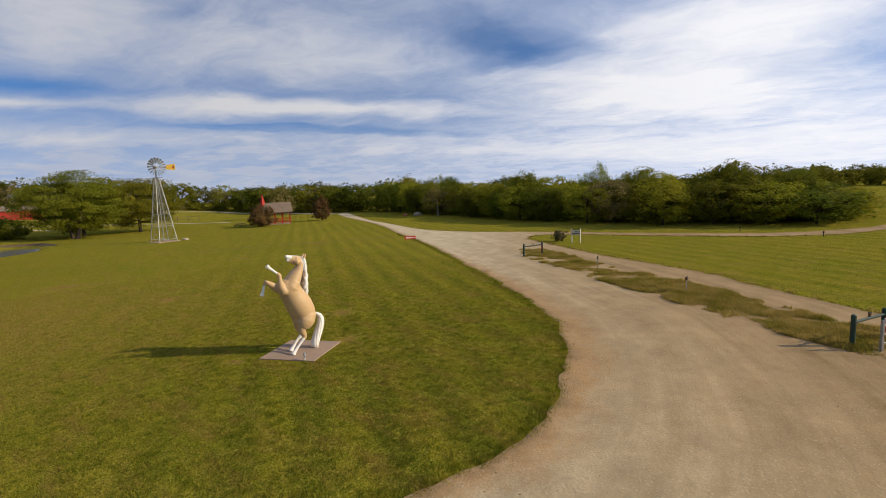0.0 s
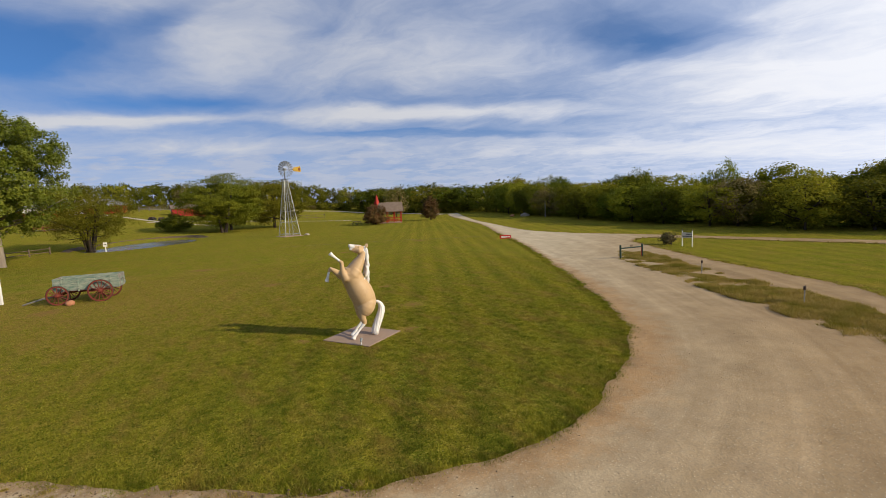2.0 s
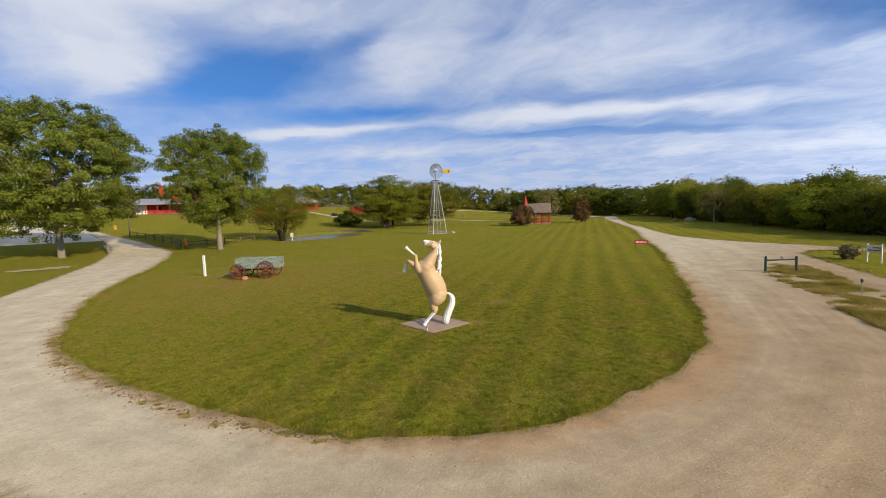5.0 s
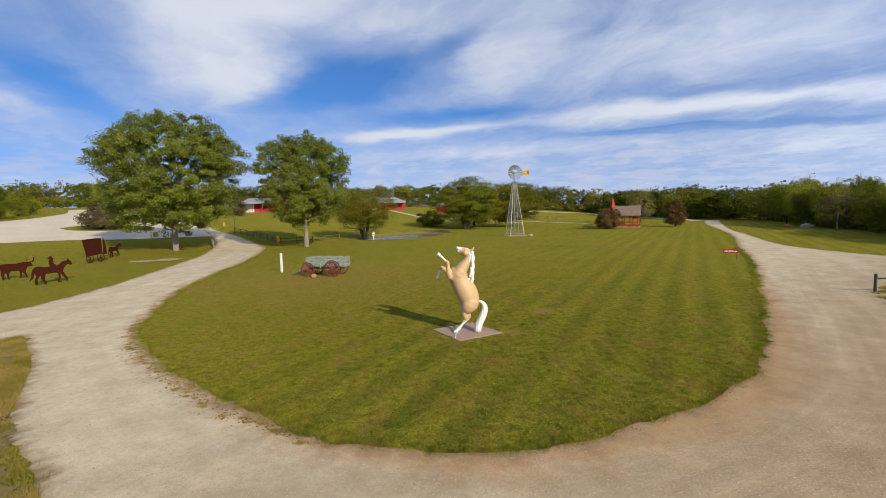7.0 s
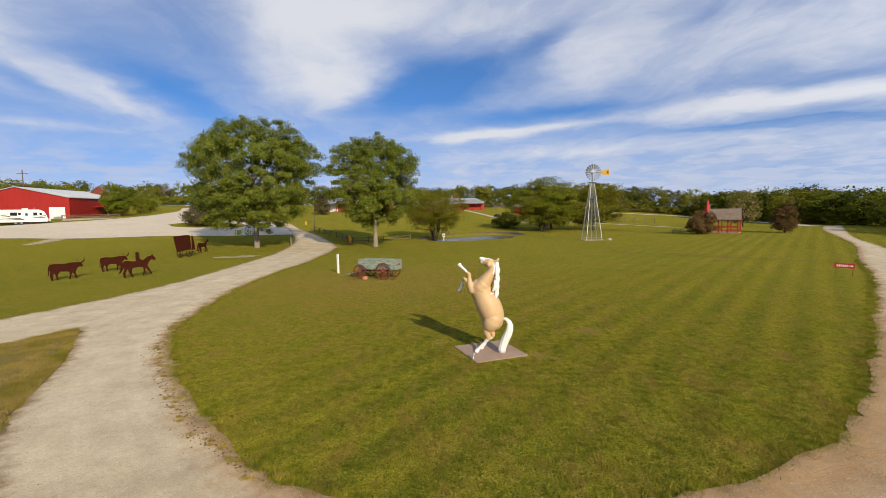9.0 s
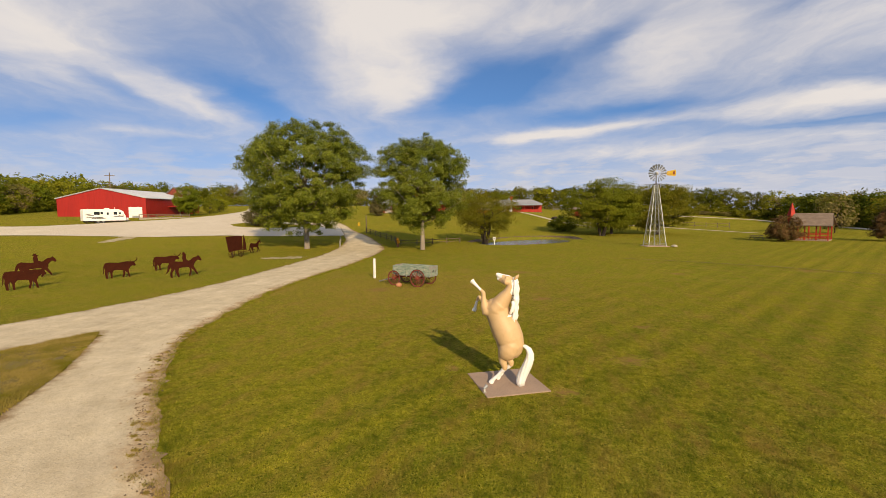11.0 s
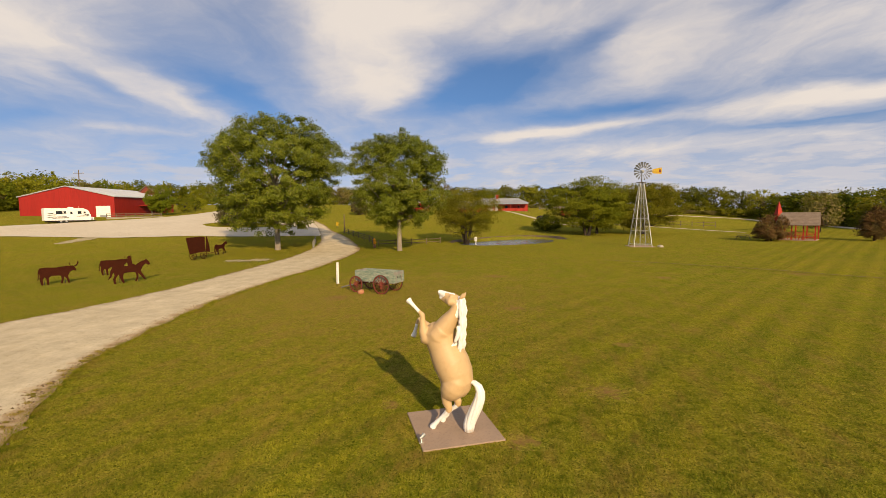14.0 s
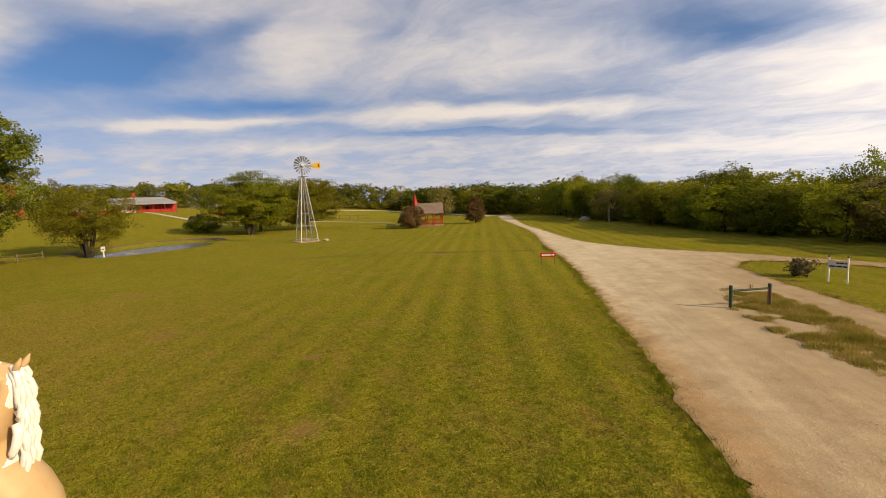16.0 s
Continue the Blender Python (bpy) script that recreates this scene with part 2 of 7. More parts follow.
def lawn_material():
    m, nt, b = base("mown_grass", 0.85)
    b.inputs["Specular IOR Level"].default_value = 0.0
    broad = link_noise(nt, 0.10, 5, 0.6, coords="World")
    mid = link_noise(nt, 0.55, 5, 0.65, coords="World")
    tuft = link_noise(nt, 6.5, 5, 0.72, (1, 1, 1), "World")
    blade = link_noise(nt, 20.0, 3, 0.75, (1, 1, 1), "World")
    col = mixed(nt, broad, (0.271, 0.246, 0.021), (0.207, 0.220, 0.018), 0.38, 0.62)
    col = mixed(nt, mid, col, (0.320, 0.244, 0.036), 0.44, 0.72)
    # thin, yellowing grass around the wagon
    thin, pale = nt.nodes.new("ShaderNodeVectorMath"), nt.nodes.new("ShaderNodeNewGeometry")
    thin.operation, thin.inputs[1].default_value = "DISTANCE", (-7.0, 13.0, 0)
    nt.links.new(pale.outputs["Position"], thin.inputs[0])
    worn = value_math(nt, "ADD", value_math(nt, "SUBTRACT", 1.0, value_math(nt, "DIVIDE", thin.outputs["Value"], 14.0)), value_math(nt, "MULTIPLY", value_math(nt, "SUBTRACT", mid, 0.5), 1.6))
    col = mixed(nt, worn, col, (0.36, 0.235, 0.055), -0.05, 0.85)
    col = combed(nt, col)
    geo = nt.nodes.new("ShaderNodeNewGeometry")
    # tuft and blade darks below are shadow between the grass, mixed in as colour
    col = mixed(nt, tuft, col, (0.055, 0.070, 0.006), 0.48, 0.69)
    col = mixed(nt, link_noise(nt, 2.3, 6, 0.75, coords="World"), col, (0.367, 0.291, 0.042), 0.50, 0.78)
    col = mixed(nt, blade, col, (0.048, 0.060, 0.006), 0.48, 0.65)
    col = mixed(nt, link_noise(nt, 15.0, 4, 0.75, coords="World"), col, (0.43, 0.36, 0.062), 0.525, 0.69)
    # worn spots of bare earth
    spots = None
    for x, y, r in BARE:
        d = nt.nodes.new("ShaderNodeVectorMath")
        d.operation = "DISTANCE"
        nt.links.new(geo.outputs["Position"], d.inputs[0])
        d.inputs[1].default_value = (x, y, 0)
        near = value_math(nt, "SUBTRACT", 1.0, value_math(nt, "DIVIDE", d.outputs["Value"], r))
        spots = near if spots is None else value_math(nt, "MAXIMUM", spots, near)
    ragged = value_math(nt, "ADD", spots, value_math(nt, "MULTIPLY", value_math(nt, "SUBTRACT", link_noise(nt, 3.5, 5, 0.7, coords="World"), 0.5), 2.2))
    col = mixed(nt, ragged, col, (0.27, 0.145, 0.055), 0.45, 1.2)
    nt.links.new(col, b.inputs["Base Color"])
    bumped(nt, b, value_math(nt, "ADD", value_math(nt, "MULTIPLY", tuft, 1.3), value_math(nt, "MULTIPLY", blade, 0.4)), 0.10, 0.9)
    return m


def gravel_material(name, c1, c2, c3, dirt=None):
    """Crushed stone: broad tone, faint wheel streaks along the way, pebbles, and a fringe of earth where it meets the grass."""
    m, nt, b = base(name, 0.95)
    b.inputs["Specular IOR Level"].default_value = 0.1
    broad = link_noise(nt, 0.22, 5, 0.6, coords="World")
    mid = link_noise(nt, 1.3, 6, 0.7, coords="World")
    pebble = link_noise(nt, 26.0, 5, 0.75, coords="World")
    col = mixed(nt, broad, c1, c2, 0.35, 0.65)
    col = mixed(nt, mid, col, c3, 0.45, 0.8)
    if dirt:
        # older brown stone on the eastern drive, fresh pale stone to the west
        geo, sep = nt.nodes.new("ShaderNodeNewGeometry"), nt.nodes.new("ShaderNodeSeparateXYZ")
        nt.links.new(geo.outputs["Position"], sep.inputs[0])
        old = nt.nodes.new("ShaderNodeMix")
        old.data_type, old.blend_type = "RGBA", "MULTIPLY"
        old.inputs[7].default_value = (0.61, 0.505, 0.385, 1)
        nt.links.new(col, old.inputs[6])
        east = nt.nodes.new("ShaderNodeMapRange")
        east.interpolation_type = "SMOOTHSTEP"
        east.inputs["From Min"].default_value, east.inputs["From Max"].default_value = 4.0, 32.0
        nt.links.new(value_math(nt, "ADD", value_math(nt, "SUBTRACT", sep.outputs[0], value_math(nt, "MULTIPLY", sep.outputs[1], 1.3)), value_math(nt, "MULTIPLY", broad, 8.0)), east.inputs["Value"])
        nt.links.new(east.outputs[0], old.inputs["Factor"])
        col = old.outputs[2]
        at, side = nt.nodes.new("ShaderNodeAttribute"), nt.nodes.new("ShaderNodeAttribute")
        at.attribute_name, side.attribute_name = "inset", "track"
        for width, amount, lo, hi in ((0.6, 0.45, 0.38, 0.62), (1.5, 0.40, 0.38, 0.62), (3.6, 0.28, 0.36, 0.64)):
            flow, tex = nt.nodes.new("ShaderNodeCombineXYZ"), nt.nodes.new("ShaderNodeTexNoise")
            nt.links.new(value_math(nt, "MULTIPLY", side.outputs["Fac"], width), flow.inputs[0])
            nt.links.new(value_math(nt, "MULTIPLY", sep.outputs[0], 0.06), flow.inputs[1])
            nt.links.new(value_math(nt, "MULTIPLY", sep.outputs[1], 0.06), flow.inputs[2])
            nt.links.new(flow.outputs[0], tex.inputs["Vector"])
            tex.inputs["Scale"].default_value, tex.inputs["Detail"].default_value, tex.inputs["Roughness"].default_value = 1.0, 4, 0.6
            tone, run = mixed(nt, tex.outputs["Fac"], (0.72, 0.68, 0.62), (1.16, 1.16, 1.18), lo, hi), nt.nodes.new("ShaderNodeMix")
            run.data_type, run.blend_type = "RGBA", "MULTIPLY"
            nt.links.new(value_math(nt, "ADD", value_math(nt, "MULTIPLY", east.outputs[0], 0.65 * amount), 0.35 * amount), run.inputs["Factor"])
            nt.links.new(col, run.inputs[6])
            nt.links.new(tone, run.inputs[7])
            col = run.outputs[2]
        rag = value_math(nt, "MULTIPLY", value_math(nt, "SUBTRACT", link_noise(nt, 1.1, 6, 0.7, coords="World"), 0.5), 2.6)
        col = mixed(nt, value_math(nt, "SUBTRACT", value_math(nt, "ADD", side.outputs["Fac"], rag), value_math(nt, "MULTIPLY", east.outputs[0], 1.0)), tuple(v * k for v, k in zip(dirt, (1.5, 1.4, 1.3))), col, -0.3, 0.6)
        col = mixed(nt, value_math(nt, "ADD", at.outputs["Fac"], value_math(nt, "MULTIPLY", rag, 0.5)), dirt, col, 0.0, 0.42)
        # trodden and loose patches, and coarse washed-out stone
        patch = nt.nodes.new("ShaderNodeMix")
        patch.data_type, patch.blend_type = "RGBA", "MULTIPLY"
        patch.inputs["Factor"].default_value = 1.0
        nt.links.new(col, patch.inputs[6])
        nt.links.new(mixed(nt, link_noise(nt, 0.75, 8, 0.72, coords="World"), (0.82, 0.80, 0.78), (1.10, 1.09, 1.07), 0.36, 0.64), patch.inputs[7])
        col = patch.outputs[2]
        col = mixed(nt, link_noise(nt, 8.0, 5, 0.8, coords="World"), col, tuple(v * 0.6 for v in c3), 0.52, 0.86)
    col = mixed(nt, pebble, col, tuple(v * 0.42 for v in c1), 0.51, 0.82)
    vor = nt.nodes.new("ShaderNodeTexVoronoi")
    geo = nt.nodes.new("ShaderNodeNewGeometry")
    nt.links.new(geo.outputs["Position"], vor.inputs["Vector"])
    vor.inputs["Scale"].default_value = 16.0
    col = mixed(nt, vor.outputs["Distance"], tuple(min(1.0, v * 1.1) for v in c2), col, 0.02, 0.2)
    nt.links.new(col, b.inputs["Base Color"])
    bumped(nt, b, value_math(nt, "ADD", pebble, value_math(nt, "MULTIPLY", vor.outputs["Distance"], -0.6)), 0.014, 0.6)
    return m


BARE = ((2.9, -0.75, 0.7), (4.8, 2.7, 1.2), (-0.6, 0.3, 0.5), (5.6, 7.5, 0.8), (1.0, 13.0, 1.4), (-9.5, 13.5, 1.6), (-2.0, 24.0, 2.0), (20.0, 30.0, 2.0), (10.0, 26.0, 1.5))
M_LAWN = lawn_material()
M_GRAVEL = gravel_material("crushed_limestone", (0.57, 0.48, 0.32), (0.62, 0.525, 0.36), (0.525, 0.43, 0.272), (0.27, 0.18, 0.09))
M_VERGE = surf("bare_stony_verge", (0.15, 0.115, 0.04), (0.22, 0.165, 0.08), 0.9, 0.95, fine=14, depth=0.02, c3=(0.10, 0.085, 0.028))
M_VERGE.node_tree.nodes["Principled BSDF"].inputs["Specular IOR Level"].default_value = 0.03
M_WORN = surf("pale_stony_ground", (0.42, 0.335, 0.20), (0.27, 0.215, 0.07), 1.6, 0.95, fine=12, depth=0.02, c3=(0.50, 0.42, 0.29))
M_LOT = gravel_material("pale_gravel", (0.57, 0.485, 0.355), (0.63, 0.545, 0.41), (0.52, 0.435, 0.31))
M_BLADE = leafy("grass_blades", (0.167, 0.19, 0.013), (0.425, 0.365, 0.044), (0.136, 0.155, 0.011), 0.45, 3.6, tone=combed)
M_DRYGRASS = leafy("rough_grass", (0.29, 0.225, 0.04), (0.46, 0.33, 0.11), (0.22, 0.19, 0.025), 0.4, 0.9)
M_COTTON = leafy("cottonwood_leaves", (0.117, 0.152, 0.011), (0.29, 0.305, 0.036), (0.133, 0.165, 0.012), 0.42, 0.35, gloss=0.25)
M_ELM = leafy("elm_leaves", (0.16, 0.175, 0.013), (0.26, 0.262, 0.025), (0.135, 0.155, 0.012), 0.45, 0.3)
M_WILLOW = leafy("willow_leaves", (0.165, 0.155, 0.012), (0.235, 0.205, 0.022), (0.14, 0.14, 0.012), 0.45, 0.5)
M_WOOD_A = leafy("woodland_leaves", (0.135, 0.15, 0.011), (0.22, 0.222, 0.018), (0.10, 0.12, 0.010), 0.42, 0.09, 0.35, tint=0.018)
M_WOOD_B = leafy("woodland_leaves_pale", (0.25, 0.25, 0.017), (0.38, 0.345, 0.03), (0.19, 0.20, 0.015), 0.45, 0.12, 0.25, tint=0.012)
M_BUDS = leafy("budding_twigs", (0.17, 0.13, 0.05), (0.25, 0.19, 0.07), (0.15, 0.14, 0.03), 0.3, 0.2, 0.15)
M_CEDAR = leafy("cedar_needles", (0.115, 0.062, 0.022), (0.18, 0.098, 0.036), (0.08, 0.058, 0.018), 0.1, 0.7)
M_SPRUCE = leafy("spruce_needles", (0.085, 0.075, 0.03), (0.15, 0.115, 0.05), (0.065, 0.06, 0.022), 0.1, 0.7)
M_BARK = surf("grey_bark", (0.30, 0.25, 0.19), (0.20, 0.16, 0.12), 2.0, 0.9, fine=14, depth=0.03, stretch=(1, 1, 0.25))
M_DARKBARK = surf("dark_bark", (0.065, 0.046, 0.03), (0.04, 0.03, 0.022), 2.0, 0.9, fine=14, depth=0.03, stretch=(1, 1, 0.25))
M_RED = surf("barn_red_metal", (0.33, 0.018, 0.012), (0.28, 0.016, 0.011), 0.35, 0.5, fine=3.0, depth=0.0, stretch=(1, 1, 0.1))
M_REDWOOD = surf("red_painted_wood", (0.42, 0.03, 0.015), (0.30, 0.025, 0.012), 1.2, 0.7, fine=20, depth=0.003)
M_WHITE = surf("white_paint", (0.78, 0.76, 0.70), (0.70, 0.67, 0.60), 1.5, 0.6, fine=25, depth=0.001, c3=(0.62, 0.58, 0.5))
M_ROOFMETAL = surf("galvanised_roof", (0.55, 0.56, 0.55), (0.46, 0.47, 0.47), 0.3, 0.55, 0.2, fine=3.0, depth=0.0, stretch=(3, 0.1, 1))
M_GREYROOF = surf("grey_roof_metal", (0.33, 0.33, 0.32), (0.27, 0.27, 0.27), 0.3, 0.55, 0.2, fine=3.0, depth=0.0)
M_SHINGLE = surf("brown_shingles", (0.24, 0.175, 0.125), (0.17, 0.125, 0.09), 2.0, 0.9, fine=12, depth=0.02)
M_STEEL = surf("galvanised_steel", (0.40, 0.40, 0.37), (0.30, 0.30, 0.28), 4.0, 0.45, 0.6, fine=30, depth=0.0)
M_YELLOW = surf("yellow_paint", (0.55, 0.33, 0.02), (0.46, 0.27, 0.02), 3.0, 0.55, fine=20, depth=0.0)
M_RUST = surf("rusted_steel", (0.05, 0.012, 0.006), (0.034, 0.009, 0.005), 2.5, 0.95, 0.0, fine=22, depth=0.002, c3=(0.08, 0.021, 0.009))
M_RUST.node_tree.nodes["Principled BSDF"].inputs["Specular IOR Level"].default_value = 0.05
M_GREENWOOD = surf("faded_green_boards", (0.13, 0.20, 0.15), (0.33, 0.34, 0.26), 5.5, 0.85, fine=18, depth=0.006, stretch=(0.4, 1, 1.5), c3=(0.055, 0.075, 0.055))
M_GREYWOOD = surf("weathered_grey_boards", (0.28, 0.26, 0.22), (0.18, 0.165, 0.14), 2.2, 0.9, fine=18, depth=0.005, stretch=(0.4, 1, 1.5))
M_WAGONRED = surf("worn_red_wheels", (0.21, 0.04, 0.02), (0.15, 0.032, 0.02), 5.0, 0.75, fine=30, depth=0.002, c3=(0.07, 0.035, 0.025))
M_IRON = surf("dark_iron", (0.06, 0.05, 0.045), (0.10, 0.06, 0.04), 6.0, 0.6, 0.5, fine=30, depth=0.001)
M_TAN = surf("tan_gloss_paint", (0.54, 0.36, 0.185), (0.50, 0.335, 0.17), 1.4, 0.5, fine=8, depth=0.0, c3=(0.48, 0.315, 0.155))
M_HORSEWHITE = surf("white_gloss_paint", (0.80, 0.77, 0.71), (0.74, 0.71, 0.65), 4.0, 0.4, fine=16, depth=0.002, c3=(0.66, 0.63, 0.58))
M_CONCRETE = surf("pinkish_concrete", (0.36, 0.25, 0.175), (0.31, 0.22, 0.155), 1.6, 0.9, fine=22, depth=0.004, c3=(0.26, 0.18, 0.125))
M_POSTGREEN = surf("dark_green_paint", (0.025, 0.055, 0.035), (0.018, 0.04, 0.03), 4.0, 0.5, fine=20, depth=0.0)
M_FENCEWOOD = surf("brown_fence_rails", (0.17, 0.12, 0.075), (0.11, 0.08, 0.055), 2.0, 0.9, fine=18, depth=0.004)
M_SIGNRED = surf("red_sign_board", (0.55, 0.02, 0.015), (0.48, 0.02, 0.015), 3.0, 0.5, fine=20, depth=0.0)
M_BOARD = surf("grey_sign_board", (0.66, 0.60, 0.48), (0.58, 0.52, 0.42), 3.0, 0.6, fine=20, depth=0.0)
M_INK = surf("dark_lettering", (0.03, 0.025, 0.02), (0.04, 0.03, 0.025), 3.0, 0.6, fine=20, depth=0.0)
M_GLASS, _nt, _b = base("dark_window_glass", 0.08)
_b.inputs["Base Color"].default_value = (0.02, 0.025, 0.03, 1)
M_TYRE = surf("black_rubber", (0.02, 0.02, 0.02), (0.03, 0.03, 0.03), 4.0, 0.85, fine=30, depth=0.0)
M_ORANGE = surf("orange_paint", (0.80, 0.33, 0.02), (0.70, 0.27, 0.02), 3.0, 0.6, fine=20, depth=0.0)
M_CLAY = surf("terracotta", (0.45, 0.20, 0.10), (0.38, 0.16, 0.08), 5.0, 0.85, fine=25, depth=0.004)
M_EARTH = surf("bank_earth", (0.16, 0.105, 0.06), (0.11, 0.075, 0.04), 1.5, 0.95, fine=9, depth=0.03)
M_CLOD = surf("dry_clods", (0.30, 0.22, 0.135), (0.24, 0.17, 0.10), 3.0, 0.95, fine=16, depth=0.01)
M_STONE = surf("limestone", (0.40, 0.345, 0.265), (0.31, 0.265, 0.20), 2.0, 0.9, fine=16, depth=0.015)
M_WATER, _nt, _b = base("pond_water", 0.14)
_b.inputs["Base Color"].default_value = (0.07, 0.08, 0.085, 1)
_b.inputs["Specular IOR Level"].default_value = 0.5
bumped(_nt, _b, link_noise(_nt, 2.2, 3, 0.5, (1, 2.5, 1), "World"), 0.04, 0.4)


# ---- helpers for shapes ----
def height(x, y):
    """The lie of the land: level lawn, rising to a terrace in the north-west."""
    u = -0.75 * x + 0.66 * y - 52.0
    return 0.08 * 4.0 * (np.logaddexp(0.0, u / 4.0) - np.logaddexp(0.0, (u - 60.0) / 4.0)) + 0.045 * 6.0 * (np.logaddexp(0.0, (u - 66.0) / 6.0) - np.logaddexp(0.0, (u - 150.0) / 6.0))


def hgt(x, y):
    return float(height(np.float64(x), np.float64(y)))


def mesh_np(name, verts, faces, material, smooth=False):
    """A mesh from arrays of corners and of faces that all have the same number of corners."""
    verts, faces = np.asarray(verts, np.float32), np.asarray(faces, np.int32)
    me = bpy.data.meshes.new(name)
    k = faces.shape[1]
    me.vertices.add(len(verts))
    me.vertices.foreach_set("co", verts.ravel())
    me.loops.add(faces.size)
    me.loops.foreach_set("vertex_index", faces.ravel())
    me.polygons.add(len(faces))
    me.polygons.foreach_set("loop_start", np.arange(0, faces.size, k, dtype=np.int32))
    me.polygons.foreach_set("use_smooth", np.full(len(faces), smooth))
    me.update(calc_edges=True)
    me.materials.append(material)
    return me


def part(name, bm, material, parent=None, label="", smooth=False):
    """Links a bmesh as one mesh object under a thing or a part."""
    me = bpy.data.meshes.new(name)
    bm.normal_update()
    bm.to_mesh(me)
    bm.free()
    for f in me.polygons:
        f.use_smooth = smooth
    me.materials.append(material)
    ob = new(name, me)
    ob.parent = parent
    return tagged(ob, label)


def thing(name, m, label, category, group="", kind=""):
    ob = new(name)
    ob.empty_display_size = 0.2
    ob.matrix_basis = m
    return tagged(ob, label, category, group, kind)


def box(bm, x0, y0, z0, x1, y1, z1, bevel=0.0):
    vs = bmesh.ops.create_cube(bm, size=1, matrix=Matrix.Translation(((x0 + x1) / 2, (y0 + y1) / 2, (z0 + z1) / 2)) @ Matrix.Diagonal((x1 - x0, y1 - y0, z1 - z0, 1)))["verts"]
    if bevel:
        es = list({e for v in vs for e in v.link_edges})
        bmesh.ops.bevel(bm, geom=es, offset=bevel, segments=2, affect="EDGES", profile=0.6)
    return bm


def boxed(*args, bevel=0.0):
    return box(bmesh.new(), *args, bevel=bevel)


def tube(bm, pts, radii, segs=8, squash=1.0, cap=True):
    """A tapered tube along points."""
    pts = [Vector(p) for p in pts]
    rings, side = [], None
    for i, p in enumerate(pts):
        d = (pts[min(i + 1, len(pts) - 1)] - pts[max(i - 1, 0)]).normalized()
        if side is None:
            side = d.cross(Vector((0, 0, 1)) if abs(d.z) < 0.9 else Vector((0, 1, 0))).normalized()
        side = (side - d * side.dot(d)).normalized()
        other = d.cross(side)
        r = radii[i] if isinstance(radii, (list, tuple)) else radii
        rings.append([bm.verts.new(p + (side * math.cos(a) * squash + other * math.sin(a)) * r) for a in (2 * math.pi * k / segs for k in range(segs))])
    for a, b in zip(rings, rings[1:]):
        for k in range(segs):
            bm.faces.new((a[k], a[(k + 1) % segs], b[(k + 1) % segs], b[k]))
    if cap:
        bm.faces.new(rings[0][::-1])
        bm.faces.new(rings[-1])
    return bm


def tubed(pts, radii, segs=8, squash=1.0):
    return tube(bmesh.new(), pts, radii, segs, squash)


def plate(outline, thick, bm=None):
    """An upright plate cut to an outline in x and z, its thickness along y."""
    bm = bm or bmesh.new()
    f = bm.faces.new([bm.verts.new((x, -thick / 2, z)) for x, z in outline])
    ex = bmesh.ops.extrude_face_region(bm, geom=[f])["geom"]
    for v in ex:
        if isinstance(v, bmesh.types.BMVert):
            v.co.y += thick
    bmesh.ops.recalc_face_normals(bm, faces=bm.faces[:])
    return bm


def smooth_line(pts, per=8):
    """A Catmull-Rom curve through points of the plan."""
    p = np.array(pts, float)
    p = np.vstack([2 * p[0] - p[1], p, 2 * p[-1] - p[-2]])
    out = []
    for a, b, c, d in zip(p, p[1:], p[2:], p[3:]):
        for t in np.arange(per) / per:
            out.append(0.5 * (2 * b + (c - a) * t + (2 * a - 5 * b + 4 * c - d) * t**2 + (3 * b - a - 3 * c + d) * t**3))
    return np.array(out + [p[-2]])


def signed(poly, x, y):
    """Distance to a closed outline, negative inside."""
    d2, inside = np.full(x.shape, 1e9), np.zeros(x.shape, bool)
    a, b = poly, np.roll(poly, -1, 0)
    for (ax, ay), (bx, by) in zip(a, b):
        ex, ey = bx - ax, by - ay
        t = np.clip(((x - ax) * ex + (y - ay) * ey) / (ex * ex + ey * ey + 1e-12), 0, 1)
        d2 = np.minimum(d2, (x - ax - t * ex) ** 2 + (y - ay - t * ey) ** 2)
        if ay != by:
            inside ^= ((ay > y) != (by > y)) & (x < ex * (y - ay) / (by - ay) + ax)
    return np.where(inside, -1, 1) * np.sqrt(d2)


def ripple(x, y, s):
    """A cheap uneven wave of the plan, for ragged edges."""
    return (np.sin(x * s * 1.3 + 1.7 * np.sin(y * s * 0.9)) + np.sin(y * s * 1.7 + 1.3 * np.sin(x * s * 1.1 + 2.0)) + 0.6 * np.sin((x + y) * s * 3.1) + 0.5 * np.sin((x - y) * s * 4.3 + 1.0)) / 3.1


